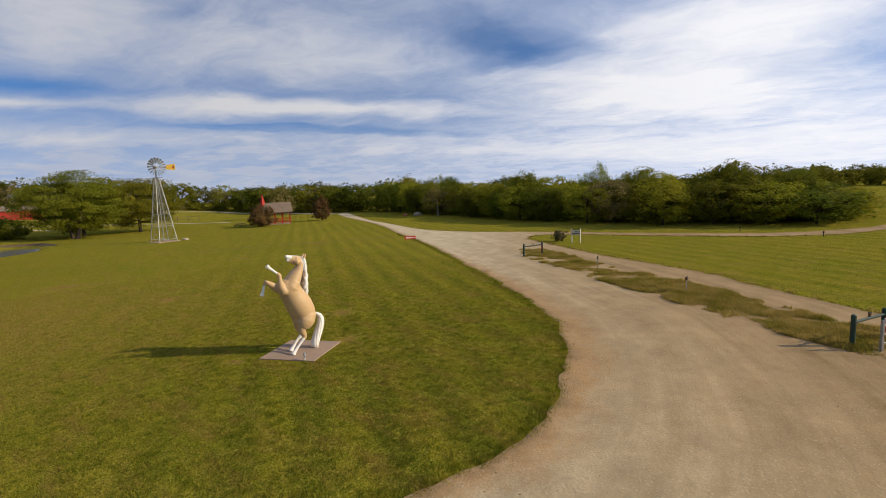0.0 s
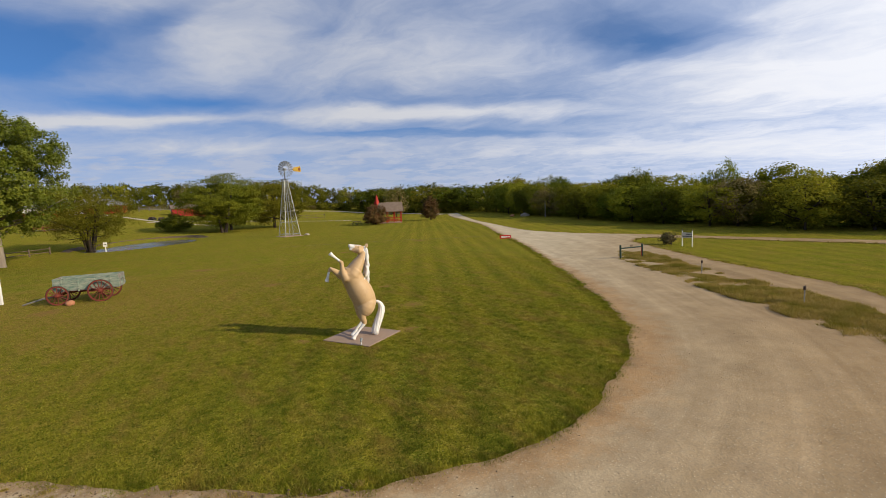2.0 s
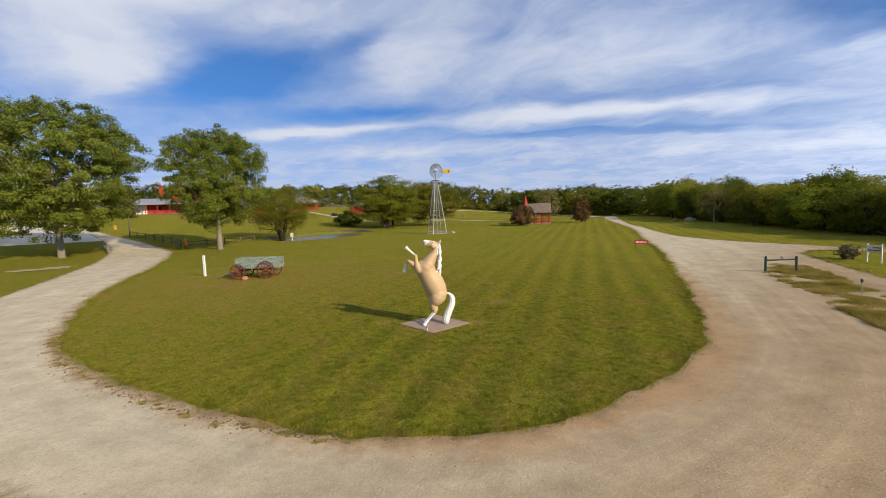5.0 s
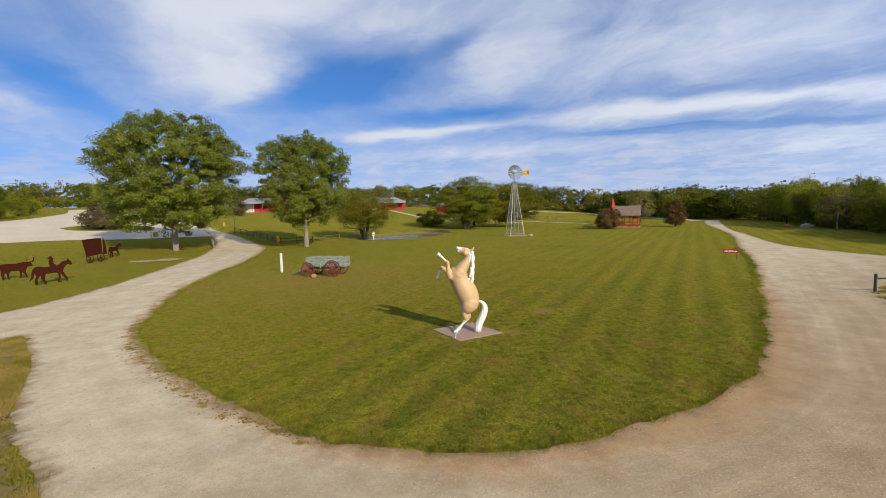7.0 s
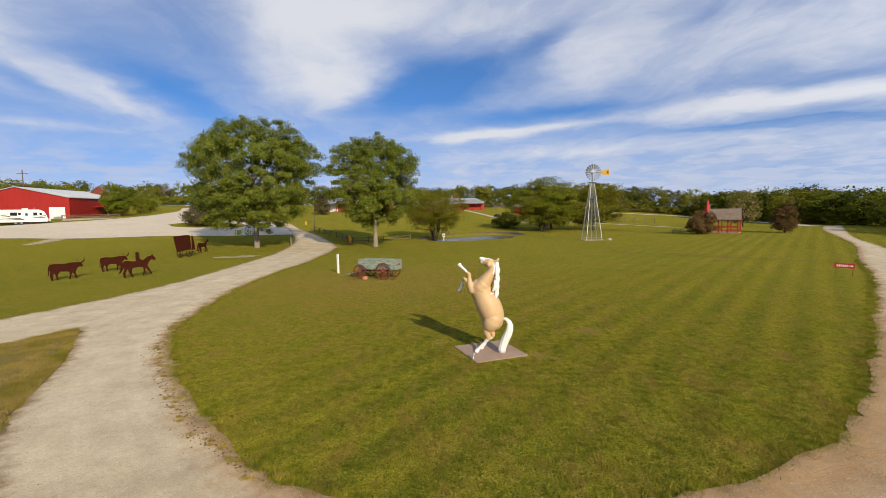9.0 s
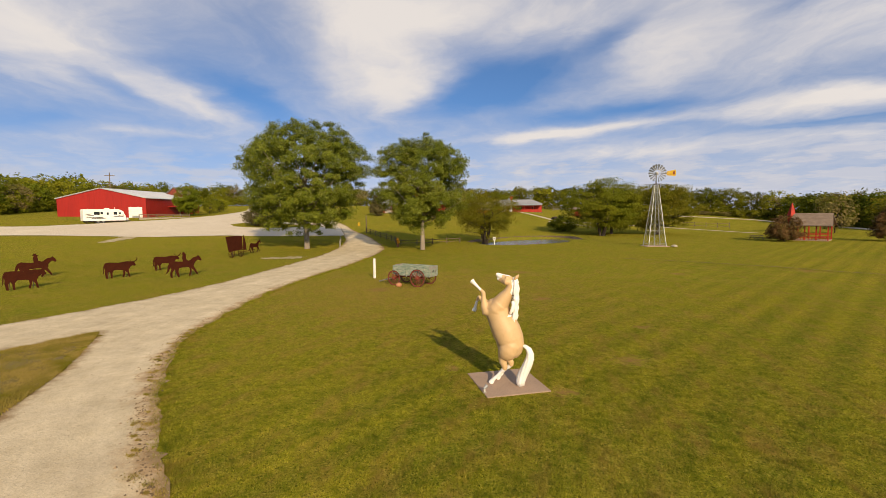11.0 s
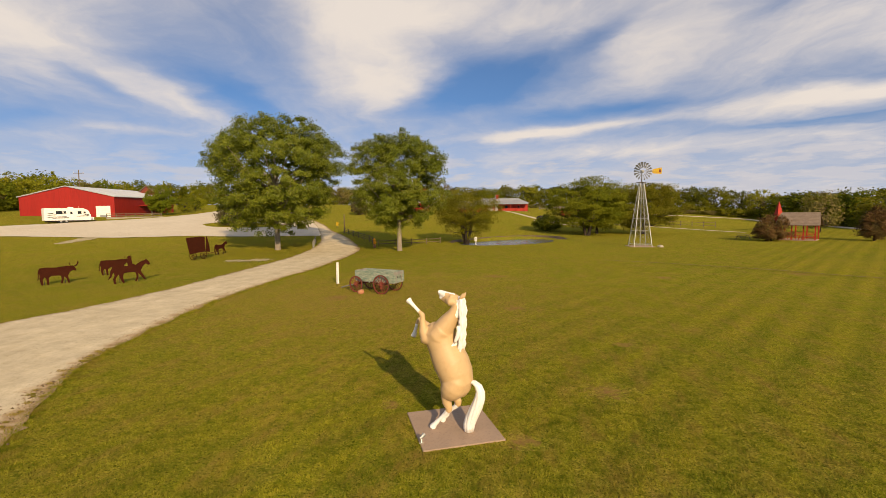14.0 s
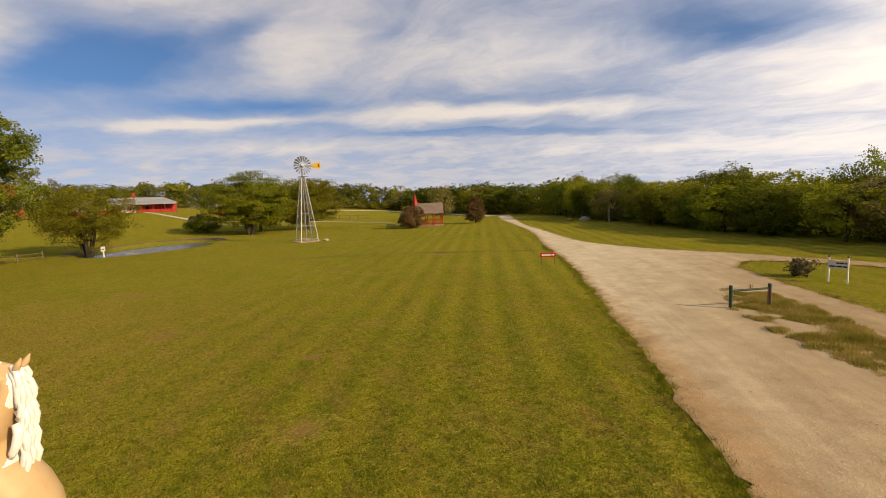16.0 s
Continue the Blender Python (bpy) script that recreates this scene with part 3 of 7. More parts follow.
def sheet(name, field, x0, x1, y0, y1, step, material, lift=0.03):
    """A sheet on the land where field(x, y) is negative, its rim drawn onto the outline."""
    xs, ys = np.arange(x0, x1, step), np.arange(y0, y1, step)
    gx, gy = np.meshgrid(xs, ys)
    f = field(gx, gy)
    fy, fx = np.gradient(f, step)
    g2 = np.maximum(fx**2 + fy**2, 0.2)
    near = np.abs(f) < step * 0.8
    most = step * 0.5
    px = np.where(near, gx - np.clip(f * fx / g2, -most, most), gx)
    py = np.where(near, gy - np.clip(f * fy / g2, -most, most), gy)
    centre = (f[:-1, :-1] + f[1:, :-1] + f[:-1, 1:] + f[1:, 1:]) / 4
    j, i = np.nonzero(centre < 0)
    n = len(xs)
    quads = np.stack([j * n + i, j * n + i + 1, (j + 1) * n + i + 1, (j + 1) * n + i], -1)
    used, inv = np.unique(quads, return_inverse=True)
    v = np.stack([px.ravel(), py.ravel(), (height(px, py) + lift).ravel()], -1)[used]
    me = mesh_np(name, v, inv.reshape(-1, 4), material, True)
    me.attributes.new("inset", "FLOAT", "POINT").data.foreach_set("value", (-f.ravel()[used]).astype(np.float32))
    return new(name, me)


# ---- setting ----
WEST = [(-59.5, 86), (-52.5, 78.5), (-45.3, 70), (-39.8, 61.9), (-33.5, 51.9), (-29.6, 43), (-26.5, 33.5), (-24.0, 23), (-21.9, 13), (-21.5, 6), (-22.3, 0), (-25, -8), (-31, -26)]
LAWN_EDGE = [(-57, 85), (-50.5, 78), (-44.6, 71.8), (-38.6, 64.2), (-33.5, 58.9), (-28.3, 52.2), (-22.6, 42.3), (-18.8, 27.5), (-17.4, 18), (-15.5, 9.6), (-13.1, 3.1), (-11.4, -0.1), (-9.0, -3.0), (-6.4, -5.5), (-4.1, -7.3), (-2.8, -8.2), (-1.2, -8.9), (0.5, -9.2), (2.2, -9.1), (3.9, -8.6), (5.6, -7.8), (7.2, -6.8), (8.9, -5.4), (10.55, -3.25), (12.3, -0.9), (14, 1.6), (16.3, 5.2), (19.9, 10.8), (24.6, 18.4), (30.4, 29), (38.6, 43), (46, 58.5), (53, 74), (58, 84), (66, 98)]
EAST = [(69, 97), (60.5, 82), (55.5, 73), (47, 57), (40.6, 42.5), (36, 32), (34.6, 26.5), (34.8, 20), (36.5, 14), (38.3, 4), (41, -6), (46, -11.5), (53, -14), (66, -15.5), (90, -16)]
FIELD = [(30.6, 10.6), (33.3, 11.6), (35.4, 8.5), (36.9, 0), (39.2, -8), (44.5, -12.9), (53, -15.6), (66, -17.3), (90, -18), (90, -30), (6, -30), (12, -20), (15.6, -14.1), (18.4, -10), (20.3, -7.8), (22.3, -3.7), (24.1, 0.1), (27.0, 5.0), (29.0, 8.2)]
MEDIAN = [(24.2, 7.4), (22.2, 6.0), (20.3, 3.2), (19.0, 1.1), (17.6, -1.4), (15.9, -4.0), (14.4, -6.7), (12.9, -9.2), (11.7, -11.0), (11.0, -12.7), (10.2, -14.6), (8.5, -18.5), (6, -24), (9.5, -24), (12.2, -17), (14.0, -13.0), (15.0, -11.4), (16.7, -8.9), (18.9, -5.0), (21.0, -1.2), (22.8, 1.6), (24.6, 4.6), (25.0, 7.0)]
WEDGE = [(-16.4, 0.6), (-14.2, -1.6), (-12.4, -3.6), (-10.2, -6.5), (-8.5, -8.3), (-6.4, -10.2), (-3, -13.2), (2, -17.5), (4, -26), (-26, -26), (-19, -8), (-17, -2)]


def closed(pts, per=5):
    p = np.array(pts, float)
    return smooth_line(np.vstack([p, p[:1]]), per)[:-1]


lawn_poly = np.vstack([smooth_line(LAWN_EDGE, 6), [(60, 160), (-40, 160)]])
outer_poly = np.vstack([smooth_line(WEST, 5), [(90, -26)], smooth_line(EAST, 5)[::-1]])
islands = [lawn_poly, closed(FIELD), closed(WEDGE)]


def road_field(x, y):
    f = signed(outer_poly, x, y)
    for k, poly in enumerate(islands):
        f = np.maximum(f, -signed(poly, x, y) - (0.12 if k == 0 else 0.0))
    return f + 0.14 * ripple(x, y, 1.1) + 0.07 * ripple(x, y, 4.5)


LOT = [(-130, 14), (-95, 23), (-81.4, 29.5), (-71.8, 35.2), (-60.4, 40.3), (-53.4, 46.7), (-46, 50.5), (-40, 55), (-36.5, 58), (-40.5, 63.6), (-46, 71.6), (-53, 80), (-62, 91), (-75, 99), (-90, 112), (-108, 128), (-112, 124), (-97, 104), (-88, 88), (-82, 76), (-80.5, 64), (-83, 53), (-84.5, 46.5), (-92, 37), (-130, 24)]
ISLE = [(-64, 61), (-60, 58.5), (-54, 60.5), (-50.5, 64), (-53, 68), (-59, 68), (-64, 65)]
lot_poly, isle_poly = closed(LOT), closed(ISLE)


def lot_field(x, y):
    f = np.maximum(signed(lot_poly, x, y), -signed(isle_poly, x, y))
    f = np.maximum(f, -(signed(outer_poly, x, y)) + 0.0)
    return f + 0.2 * ripple(x, y, 0.8)


POND = [(-13.5, 57.5), (-12.5, 63), (-9.5, 69), (-5.5, 72.5), (-2, 72.5), (0.2, 68.8), (-0.6, 63.5), (-3.5, 58.8), (-7.5, 55.8), (-11.5, 55.6)]
pond_poly = closed(POND)


def ground_height(x, y):
    bank = signed(pond_poly, x, y)
    return height(x.clip(-170, 170), y.clip(-60, 260)) - 0.45 * np.clip(0.5 - bank / 1.6, 0, 1)


def build_ground():
    xs = np.concatenate([np.linspace(-3000, -200, 18), np.arange(-180, -30, 6.0), np.arange(-30, 40, 1.0), np.arange(42, 180, 6.0), np.linspace(200, 3000, 18)])
    ys = np.concatenate([np.linspace(-3000, -80, 14), np.arange(-60, -26, 4.0), np.arange(-24, 80, 1.0), np.arange(82, 270, 6.0), np.linspace(290, 3000, 18)])
    gx, gy = np.meshgrid(xs, ys)
    near = (np.abs(gx) < 60) & (gy > -40) & (gy < 100)
    gz = height(gx.clip(-170, 170), gy.clip(-60, 260))
    gz[near] = ground_height(gx[near], gy[near])
    n = len(xs)
    j, i = np.meshgrid(np.arange(len(ys) - 1), np.arange(n - 1), indexing="ij")
    a = (j * n + i).ravel()
    me = mesh_np("ground", np.stack([gx, gy, gz], -1).reshape(-1, 3), np.stack([a, a + 1, a + n + 1, a + n], -1), M_LAWN, True)
    tagged(new("ground", me), "mown green lawn with faint mowing stripes and worn spots", "lawn", kind="structure")


build_ground()
road = sheet("road", road_field, -60, 88, -25, 97, 0.3, M_GRAVEL)
_co = np.empty(3 * len(road.data.vertices), np.float32)
road.data.vertices.foreach_get("co", _co)
road.data.attributes.new("track", "FLOAT", "POINT").data.foreach_set("value", signed(lawn_poly, _co[0::3].astype(float), _co[1::3].astype(float)).astype(np.float32))
for _name, _poly, _b in (("verge", WEDGE, (-27, 5, -27, 2)),):
    _sheet = sheet(_name, lambda x, y, p=closed(_poly): signed(p, x, y) + 0.45 * ripple(x, y, 1.1) + 0.22 * ripple(x, y, 4.5) + 0.25, *_b, 0.2, M_VERGE, 0.042)
    tagged(_sheet, "stony verge of earth and thin dry grass", "verge", kind="structure")
tagged(road, "pale tan gravel drive with ragged grassy edges", "gravel drive", kind="structure")
lot = sheet("car_park", lot_field, -130, -34, 10, 132, 0.8, M_LOT, 0.05)
tagged(lot, "wide pale gravel car park on the rise", "car park", kind="structure")


WORN = (("bare_patch_1", [(-60.6, 32.2), (-60.3, 35.2), (-61.6, 39.0), (-63.2, 42.2), (-63.4, 38.6), (-61.9, 34.6)]), ("bare_patch_2", [(-31.0, 28.6), (-28.6, 29.2), (-26.9, 30.8), (-27.4, 31.9), (-29.6, 30.8), (-31.2, 29.6)]))
for _name, _pts in WORN:
    _p = closed(_pts)
    _lo, _hi = _p.min(0) - 1.0, _p.max(0) + 1.0
    _sheet = sheet(_name, lambda x, y, p=_p: signed(p, x, y) + 0.55 * ripple(x, y, 1.6) + 0.25 * ripple(x, y, 5.0), _lo[0], _hi[0], _lo[1], _hi[1], 0.2, M_WORN, 0.035)
    tagged(_sheet, "bare patch of pale stony ground in the grass", "bare ground", kind="structure")


def water_field(x, y):
    return signed(pond_poly, x, y) + 0.15 * ripple(x, y, 0.9)


pond = sheet("water", water_field, -16, 6, 53, 77, 0.4, M_WATER, 0.0)
for v in pond.data.vertices:
    v.co.z = -0.16
tagged(pond, "small still pond reflecting the pale sky", "pond", kind="structure")


def strip(name, left, right, material, lift, label, category):
    """A narrow way between two lines of the plan."""
    a, b = smooth_line(left, 8), smooth_line(right, 8)
    n = len(a)
    v = []
    for line in (a, b):
        v += [(x, y, hgt(x, y) + lift) for x, y in line]
    f = [(k, k + 1, n + k + 1, n + k) for k in range(n - 1)]
    return tagged(new(name, mesh_np(name, np.array(v), np.array(f), material, True)), label, category, kind="structure")


def way(name, mid, width, label, category, material=None):
    p = np.array(mid, float)
    d = np.gradient(p, axis=0)
    nrm = np.stack([-d[:, 1], d[:, 0]], -1) / np.linalg.norm(d, axis=1)[:, None] * width / 2
    return strip(name, (p + nrm).tolist(), (p - nrm).tolist(), material or M_LOT, 0.06, label, category)


way("far_road", [(62.5, 94), (64, 112), (65, 135), (58, 163), (46, 166.5), (34, 166.5), (10, 163)], 3.4, "pale gravel road bending away behind the shelter", "road")
way("footpath", [(-20, 147.5), (-15, 137), (-10.5, 127), (-5.5, 116), (-0.4, 106.5), (6, 101)], 1.3, "narrow pale path down from the ranch house", "path")
way("footpath_2", [(-7, 111.5), (4, 113.5), (17, 113), (28, 108.5), (36, 95)], 1.1, "narrow pale path across the far lawn", "path")

way("lawn_strip", [(6.5, 37.1), (11.7, 35.3), (18.5, 32.2), (22.1, 29.7), (25.4, 27.9), (27.3, 26.4)], 0.22, "narrow brown strip across the lawn", "track", M_VERGE)

bank_pts = [(-14.0, 57.0), (-13.4, 60.5), (-12.4, 63.8), (-9.6, 69.5), (-5.5, 73.1), (-1.8, 73.1), (0.4, 70.6), (0.8, 67.5)]
rim = smooth_line(bank_pts, 8)
centre_p = np.array([-4.5, 64.0])
outward = rim - centre_p
outward /= np.linalg.norm(outward, axis=1)[:, None]
rows_v = []
for off, z in ((-0.3, -0.3), (0.25, 0.05), (0.8, 0.38), (1.8, 0.30), (2.8, -0.05)):
    q = rim + outward * off
    taper = np.clip(np.minimum(np.arange(len(q)), np.arange(len(q))[::-1]) / 9.0, 0, 1)
    rows_v.append(np.column_stack([q, -0.06 + (z + 0.06) * taper + 0.05 * taper * np.sin(np.arange(len(q)) * 1.7 + off * 3)]))
nb = len(rim)
bank_f = [(r * nb + k, r * nb + k + 1, (r + 1) * nb + k + 1, (r + 1) * nb + k) for r in range(4) for k in range(nb - 1)]
tagged(new("pond_bank", mesh_np("pond_bank", np.vstack(rows_v), np.array(bank_f), M_EARTH, True)), "brown earth bank on the far side of the pond", "bank", kind="structure")


# ---- trees ----
def quads_at(rng, centres, size, middle):
    """Small leaf quads at given places, turned mostly outwards from the crown's middle and up."""
    c = np.asarray(centres)
    n = len(c)
    out = c - middle
    out /= np.linalg.norm(out, axis=1, keepdims=True) + 1e-6
    nor = out * 0.8 + np.array([0, 0, 0.45]) + rng.normal(size=(n, 3)) * 0.6
    nor /= np.linalg.norm(nor, axis=1, keepdims=True)
    a = np.cross(nor, rng.normal(size=(n, 3)))
    a /= np.linalg.norm(a, axis=1, keepdims=True)
    b = np.cross(nor, a)
    s = size * rng.uniform(0.6, 1.35, (n, 1))
    v = np.stack([c - a * s * 0.6, c + b * s * 0.4, c + a * s * 0.6, c - b * s * 0.4], 1).reshape(-1, 3)
    return v, np.arange(4 * n).reshape(-1, 4)


def crown_clumps(rng, z0, z1, rx, ry, n, wide=0.45, shell=0.45):
    """Places of leaf clumps in an uneven crown: widest at a share of its height."""
    d = rng.normal(size=(n, 3))
    d /= np.linalg.norm(d, axis=1, keepdims=True)
    r = shell + (1 - shell) * rng.uniform(0, 1, n) ** 0.6
    ph = rng.uniform(0, 6.28, 4)
    az = np.arctan2(d[:, 1], d[:, 0])
    lobe = 1 + 0.07 * np.sin(3 * az + ph[0] + 2 * d[:, 2]) + 0.05 * np.sin(5 * az + ph[1] - 3 * d[:, 2]) + 0.05 * np.sin(7 * d[:, 2] + ph[2])
    mid = z0 + (z1 - z0) * wide
    up = np.where(d[:, 2] > 0, z1 - mid, mid - z0)
    return np.stack([d[:, 0] * rx * r * lobe, d[:, 1] * ry * r * lobe, mid + d[:, 2] * up * r * lobe], -1)


def leaf_cloud(rng, clumps, radius, per, size, squash=0.45):
    k = len(clumps)
    rad = radius * rng.uniform(0.55, 1.3, (k, 1, 1))
    pts = clumps[:, None, :] + np.clip(rng.normal(size=(k, per, 3)), -1.5, 1.5) * rad * np.array([0.62, 0.62, squash])
    return quads_at(rng, pts.reshape(-1, 3), size, clumps.mean(0) * np.array([1, 1, 0.8]))


def trunk_bm(rng, clumps, base_r, fork_z, top_z, limbs, lean=(0.0, 0.0), stems=1):
    bm = bmesh.new()
    for s in range(stems):
        off = Vector((0, 0, 0)) if stems == 1 else Vector((0.25 * math.cos(2.4 * s), 0.25 * math.sin(2.4 * s), 0))
        spread = 0.0 if stems == 1 else 0.22
        dirx, diry = lean[0] + spread * math.cos(2.4 * s), lean[1] + spread * math.sin(2.4 * s)
        axis = [off + Vector((dirx * z, diry * z, z - 0.15)) for z in (0, 0.25, fork_z * 0.5, fork_z, (fork_z + top_z) / 2, top_z)]
        rr = base_r if stems == 1 else base_r * rng.uniform(0.6, 1.0)
        tube(bm, axis, [rr * 1.5, rr * 1.1, rr, rr * 0.85, rr * 0.5, rr * 0.12], 10)
        for c in clumps[rng.choice(len(clumps), limbs // stems, replace=False)]:
            c = Vector(c.tolist())
            z = min(max(fork_z * 0.8, c.z * 0.55 + 0.2 * fork_z), top_z * 0.9)
            p = off + Vector((dirx * z, diry * z, z - 0.15))
            mid = p.lerp(c, 0.5) + Vector((0, 0, -0.08 * (c - p).length))
            r = rr * 0.42 * (1 - 0.6 * z / top_z) + 0.02
            tube(bm, [p, mid, c], [r, r * 0.6, r * 0.15], 6)
    return bm


def tree(name, x, y, h, z0, rx, ry, clumps, radius, per, size, leaf, bark, label, category="tree", group="", seed=1, trunk_r=0.4, wide=0.45, limbs=16, stems=1, fork=0.25, shell=0.45, turn=0.0, lean=(0.0, 0.0), cone=0.0, squash=0.45):
    rng = np.random.default_rng(seed)
    ob = thing(name, pose(x, y, hgt(x, y), 0, 0, turn), label, category, group)
    cs = crown_clumps(rng, z0, h, rx, ry, clumps, wide, shell)
    if cone:
        cs[:, :2] *= (1.15 - cone * np.clip((cs[:, 2:3] - z0) / (h - z0), 0, 1))
    v, f = leaf_cloud(rng, cs, radius, per, size, squash)
    crown = new("crown", mesh_np("crown", v, f, leaf))
    crown.parent = ob
    part("trunk", trunk_bm(rng, cs, trunk_r, h * fork, h * 0.85, limbs, lean, stems), bark, ob, smooth=True)
    return ob


tree("tree", -33.0, 40.6, 16.9, 2.2, 8.5, 8.2, 1050, 0.62, 140, 0.165, M_COTTON, M_BARK, "tall broad cottonwood with fresh green leaves beside the drive", "tree", seed=3, trunk_r=0.33, limbs=30, wide=0.57, fork=0.22, shell=0.5)
tree("tree", -17.6, 44.0, 14.7, 2.2, 6.0, 5.8, 680, 0.6, 140, 0.16, M_COTTON, M_BARK, "rounded cottonwood with a pale trunk on the lawn", "tree", seed=8, trunk_r=0.3, limbs=26, wide=0.6, fork=0.2)
tree("tree", -12.2, 57.8, 7.7, 0.9, 5.2, 4.6, 320, 0.72, 115, 0.125, M_WILLOW, M_DARKBARK, "many-stemmed yellow-green willow at the edge of the pond", "tree", seed=5, trunk_r=0.2, limbs=24, stems=6, fork=0.3, wide=0.6, shell=0.3)
tree("tree", 5.6, 80.0, 11.0, 1.4, 7.0, 6.0, 230, 1.25, 200, 0.17, M_ELM, M_DARKBARK, "spreading elm beyond the pond", "tree", seed=12, trunk_r=0.3, limbs=24, wide=0.5, stems=2, fork=0.25, squash=0.2)
tree("tree", 16.2, 87.0, 10.0, 1.2, 7.4, 6.4, 220, 1.2, 200, 0.17, M_WILLOW, M_DARKBARK, "yellow-green elm behind the wind pump", "tree", seed=14, trunk_r=0.28, limbs=22, wide=0.5, fork=0.25, squash=0.25)
tree("tree", 7.6, 86.0, 9.0, 1.0, 5.6, 5.0, 200, 1.05, 130, 0.21, M_ELM, M_DARKBARK, "elm in the clump beyond the pond", "tree", seed=16, trunk_r=0.25, limbs=18, wide=0.5, fork=0.25)
tree("tree", -2.0, 88.0, 3.2, 0.2, 3.2, 2.6, 90, 0.7, 45, 0.26, M_ELM, M_DARKBARK, "low green bush at the far side of the pond", "bush", seed=17, trunk_r=0.1, limbs=8, wide=0.4, fork=0.2)
tree("cedar", 31.6, 69.2, 4.1, 0.1, 2.5, 2.3, 230, 0.36, 90, 0.11, M_CEDAR, M_DARKBARK, "bushy bronze-brown cedar beside the red shelter", "cedar", seed=21, trunk_r=0.12, limbs=14, wide=0.35, fork=0.2, cone=0.35)
tree("cedar", 45.2, 71.2, 5.3, 0.1, 2.2, 2.1, 230, 0.36, 90, 0.11, M_CEDAR, M_DARKBARK, "dark bronze cedar with a broad cone shape", "cedar", seed=22, trunk_r=0.13, limbs=14, wide=0.4, fork=0.2, cone=0.7)
tree("spruce", -57.6, 63.5, 5.2, 0.2, 4.0, 3.8, 220, 0.6, 120, 0.17, M_SPRUCE, M_DARKBARK, "wide dark spruce on a grass island in the car park", "spruce", seed=24, trunk_r=0.16, limbs=14, wide=0.3, fork=0.2, cone=0.45)
tree("spruce", -50.9, 100.2, 5.6, 0.2, 2.4, 2.3, 110, 0.6, 50, 0.24, M_SPRUCE, M_DARKBARK, "small dark spruce near the lodge", "spruce", seed=25, trunk_r=0.13, limbs=10, wide=0.35, fork=0.2, cone=0.7)
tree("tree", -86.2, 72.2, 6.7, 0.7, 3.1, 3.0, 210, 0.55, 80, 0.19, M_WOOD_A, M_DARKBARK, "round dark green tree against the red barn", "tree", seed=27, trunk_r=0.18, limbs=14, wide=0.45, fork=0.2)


# ---- woods ----
def wood_meshes(seed, count, clumps, radius, per, size):
    made = []
    for k in range(count):
        rng = np.random.default_rng(seed + k)
        cs = crown_clumps(rng, 0.06, 1.0, 0.46, 0.46, clumps, rng.uniform(0.5, 0.66), 0.6)
        made.append((cs, leaf_cloud(rng, cs, radius, per, size)))
    return made


WOOD, WOOD_MID, WOOD_FAR, LOW = wood_meshes(100, 6, 170, 0.088, 38, 0.029), wood_meshes(150, 8, 110, 0.09, 22, 0.041), wood_meshes(200, 6, 64, 0.10, 18, 0.056), wood_meshes(300, 6, 34, 0.14, 18, 0.07)


def bush_set(name, rng, spots, material, label, stock=WOOD_FAR):
    """Many trees or bushes as one mesh of leaf clumps: spots are x, y, height, width."""
    vs, fs, n = [], [], 0
    for x, y, h, w in spots:
        _, (v, f) = stock[rng.integers(len(stock))]
        a = rng.uniform(0, 6.28)
        c, s = math.cos(a), math.sin(a)
        p = np.stack([(v[:, 0] * c - v[:, 1] * s) * w, (v[:, 0] * s + v[:, 1] * c) * w, v[:, 2] * h], -1) + (x, y, hgt(np.clip(x, -170, 170), np.clip(y, -60, 260)) - 0.08 * h)
        vs.append(p)
        fs.append(f + n)
        n += len(v)
    me = mesh_np(name, np.vstack(vs), np.vstack(fs), material)
    return tagged(new(name, me), label, "woods", kind="stuff")


def along(rng, line, step, depth, h, w):
    """Spots along an edge of woods, standing back to one side (left of the way) in depth."""
    p = smooth_line(line, 10)
    seg = np.linalg.norm(np.diff(p, axis=0), axis=1)
    s = np.concatenate([[0], np.cumsum(seg)])
    out = []
    for row, d0 in enumerate(np.arange(0, depth, step * 1.1)):
        for t in np.arange(0, s[-1], step):
            t = t + rng.uniform(-0.45, 0.45) * step
            x, y = np.interp(t, s, p[:, 0]), np.interp(t, s, p[:, 1])
            x2, y2 = np.interp(t + 1, s, p[:, 0]), np.interp(t + 1, s, p[:, 1])
            m = math.hypot(x2 - x, y2 - y) + 1e-6
            nx, ny = -(y2 - y) / m, (x2 - x) / m
            d = d0 + rng.uniform(0, step)
            k = rng.uniform(0.84, 1.13) * (0.85 if row == 0 else 1.0)
            out.append((x + nx * d, y + ny * d, h * k, w * rng.uniform(0.8, 1.25)))
    return out


def trunks_of(stock):
    made = []
    for k, (cs, _) in enumerate(stock):
        bm = trunk_bm(np.random.default_rng(k), cs, 0.013, 0.22, 0.55, 6)
        for v in bm.verts:
            v.co.z = max(v.co.z + 0.14, 0.0)
        me = bpy.data.meshes.new("trunk")
        bm.to_mesh(me)
        bm.free()
        me.materials.append(M_DARKBARK)
        made.append(me)
    return made


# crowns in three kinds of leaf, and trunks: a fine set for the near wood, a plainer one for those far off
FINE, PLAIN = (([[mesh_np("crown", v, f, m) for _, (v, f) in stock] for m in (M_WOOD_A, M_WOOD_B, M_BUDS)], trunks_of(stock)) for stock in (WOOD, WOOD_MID))


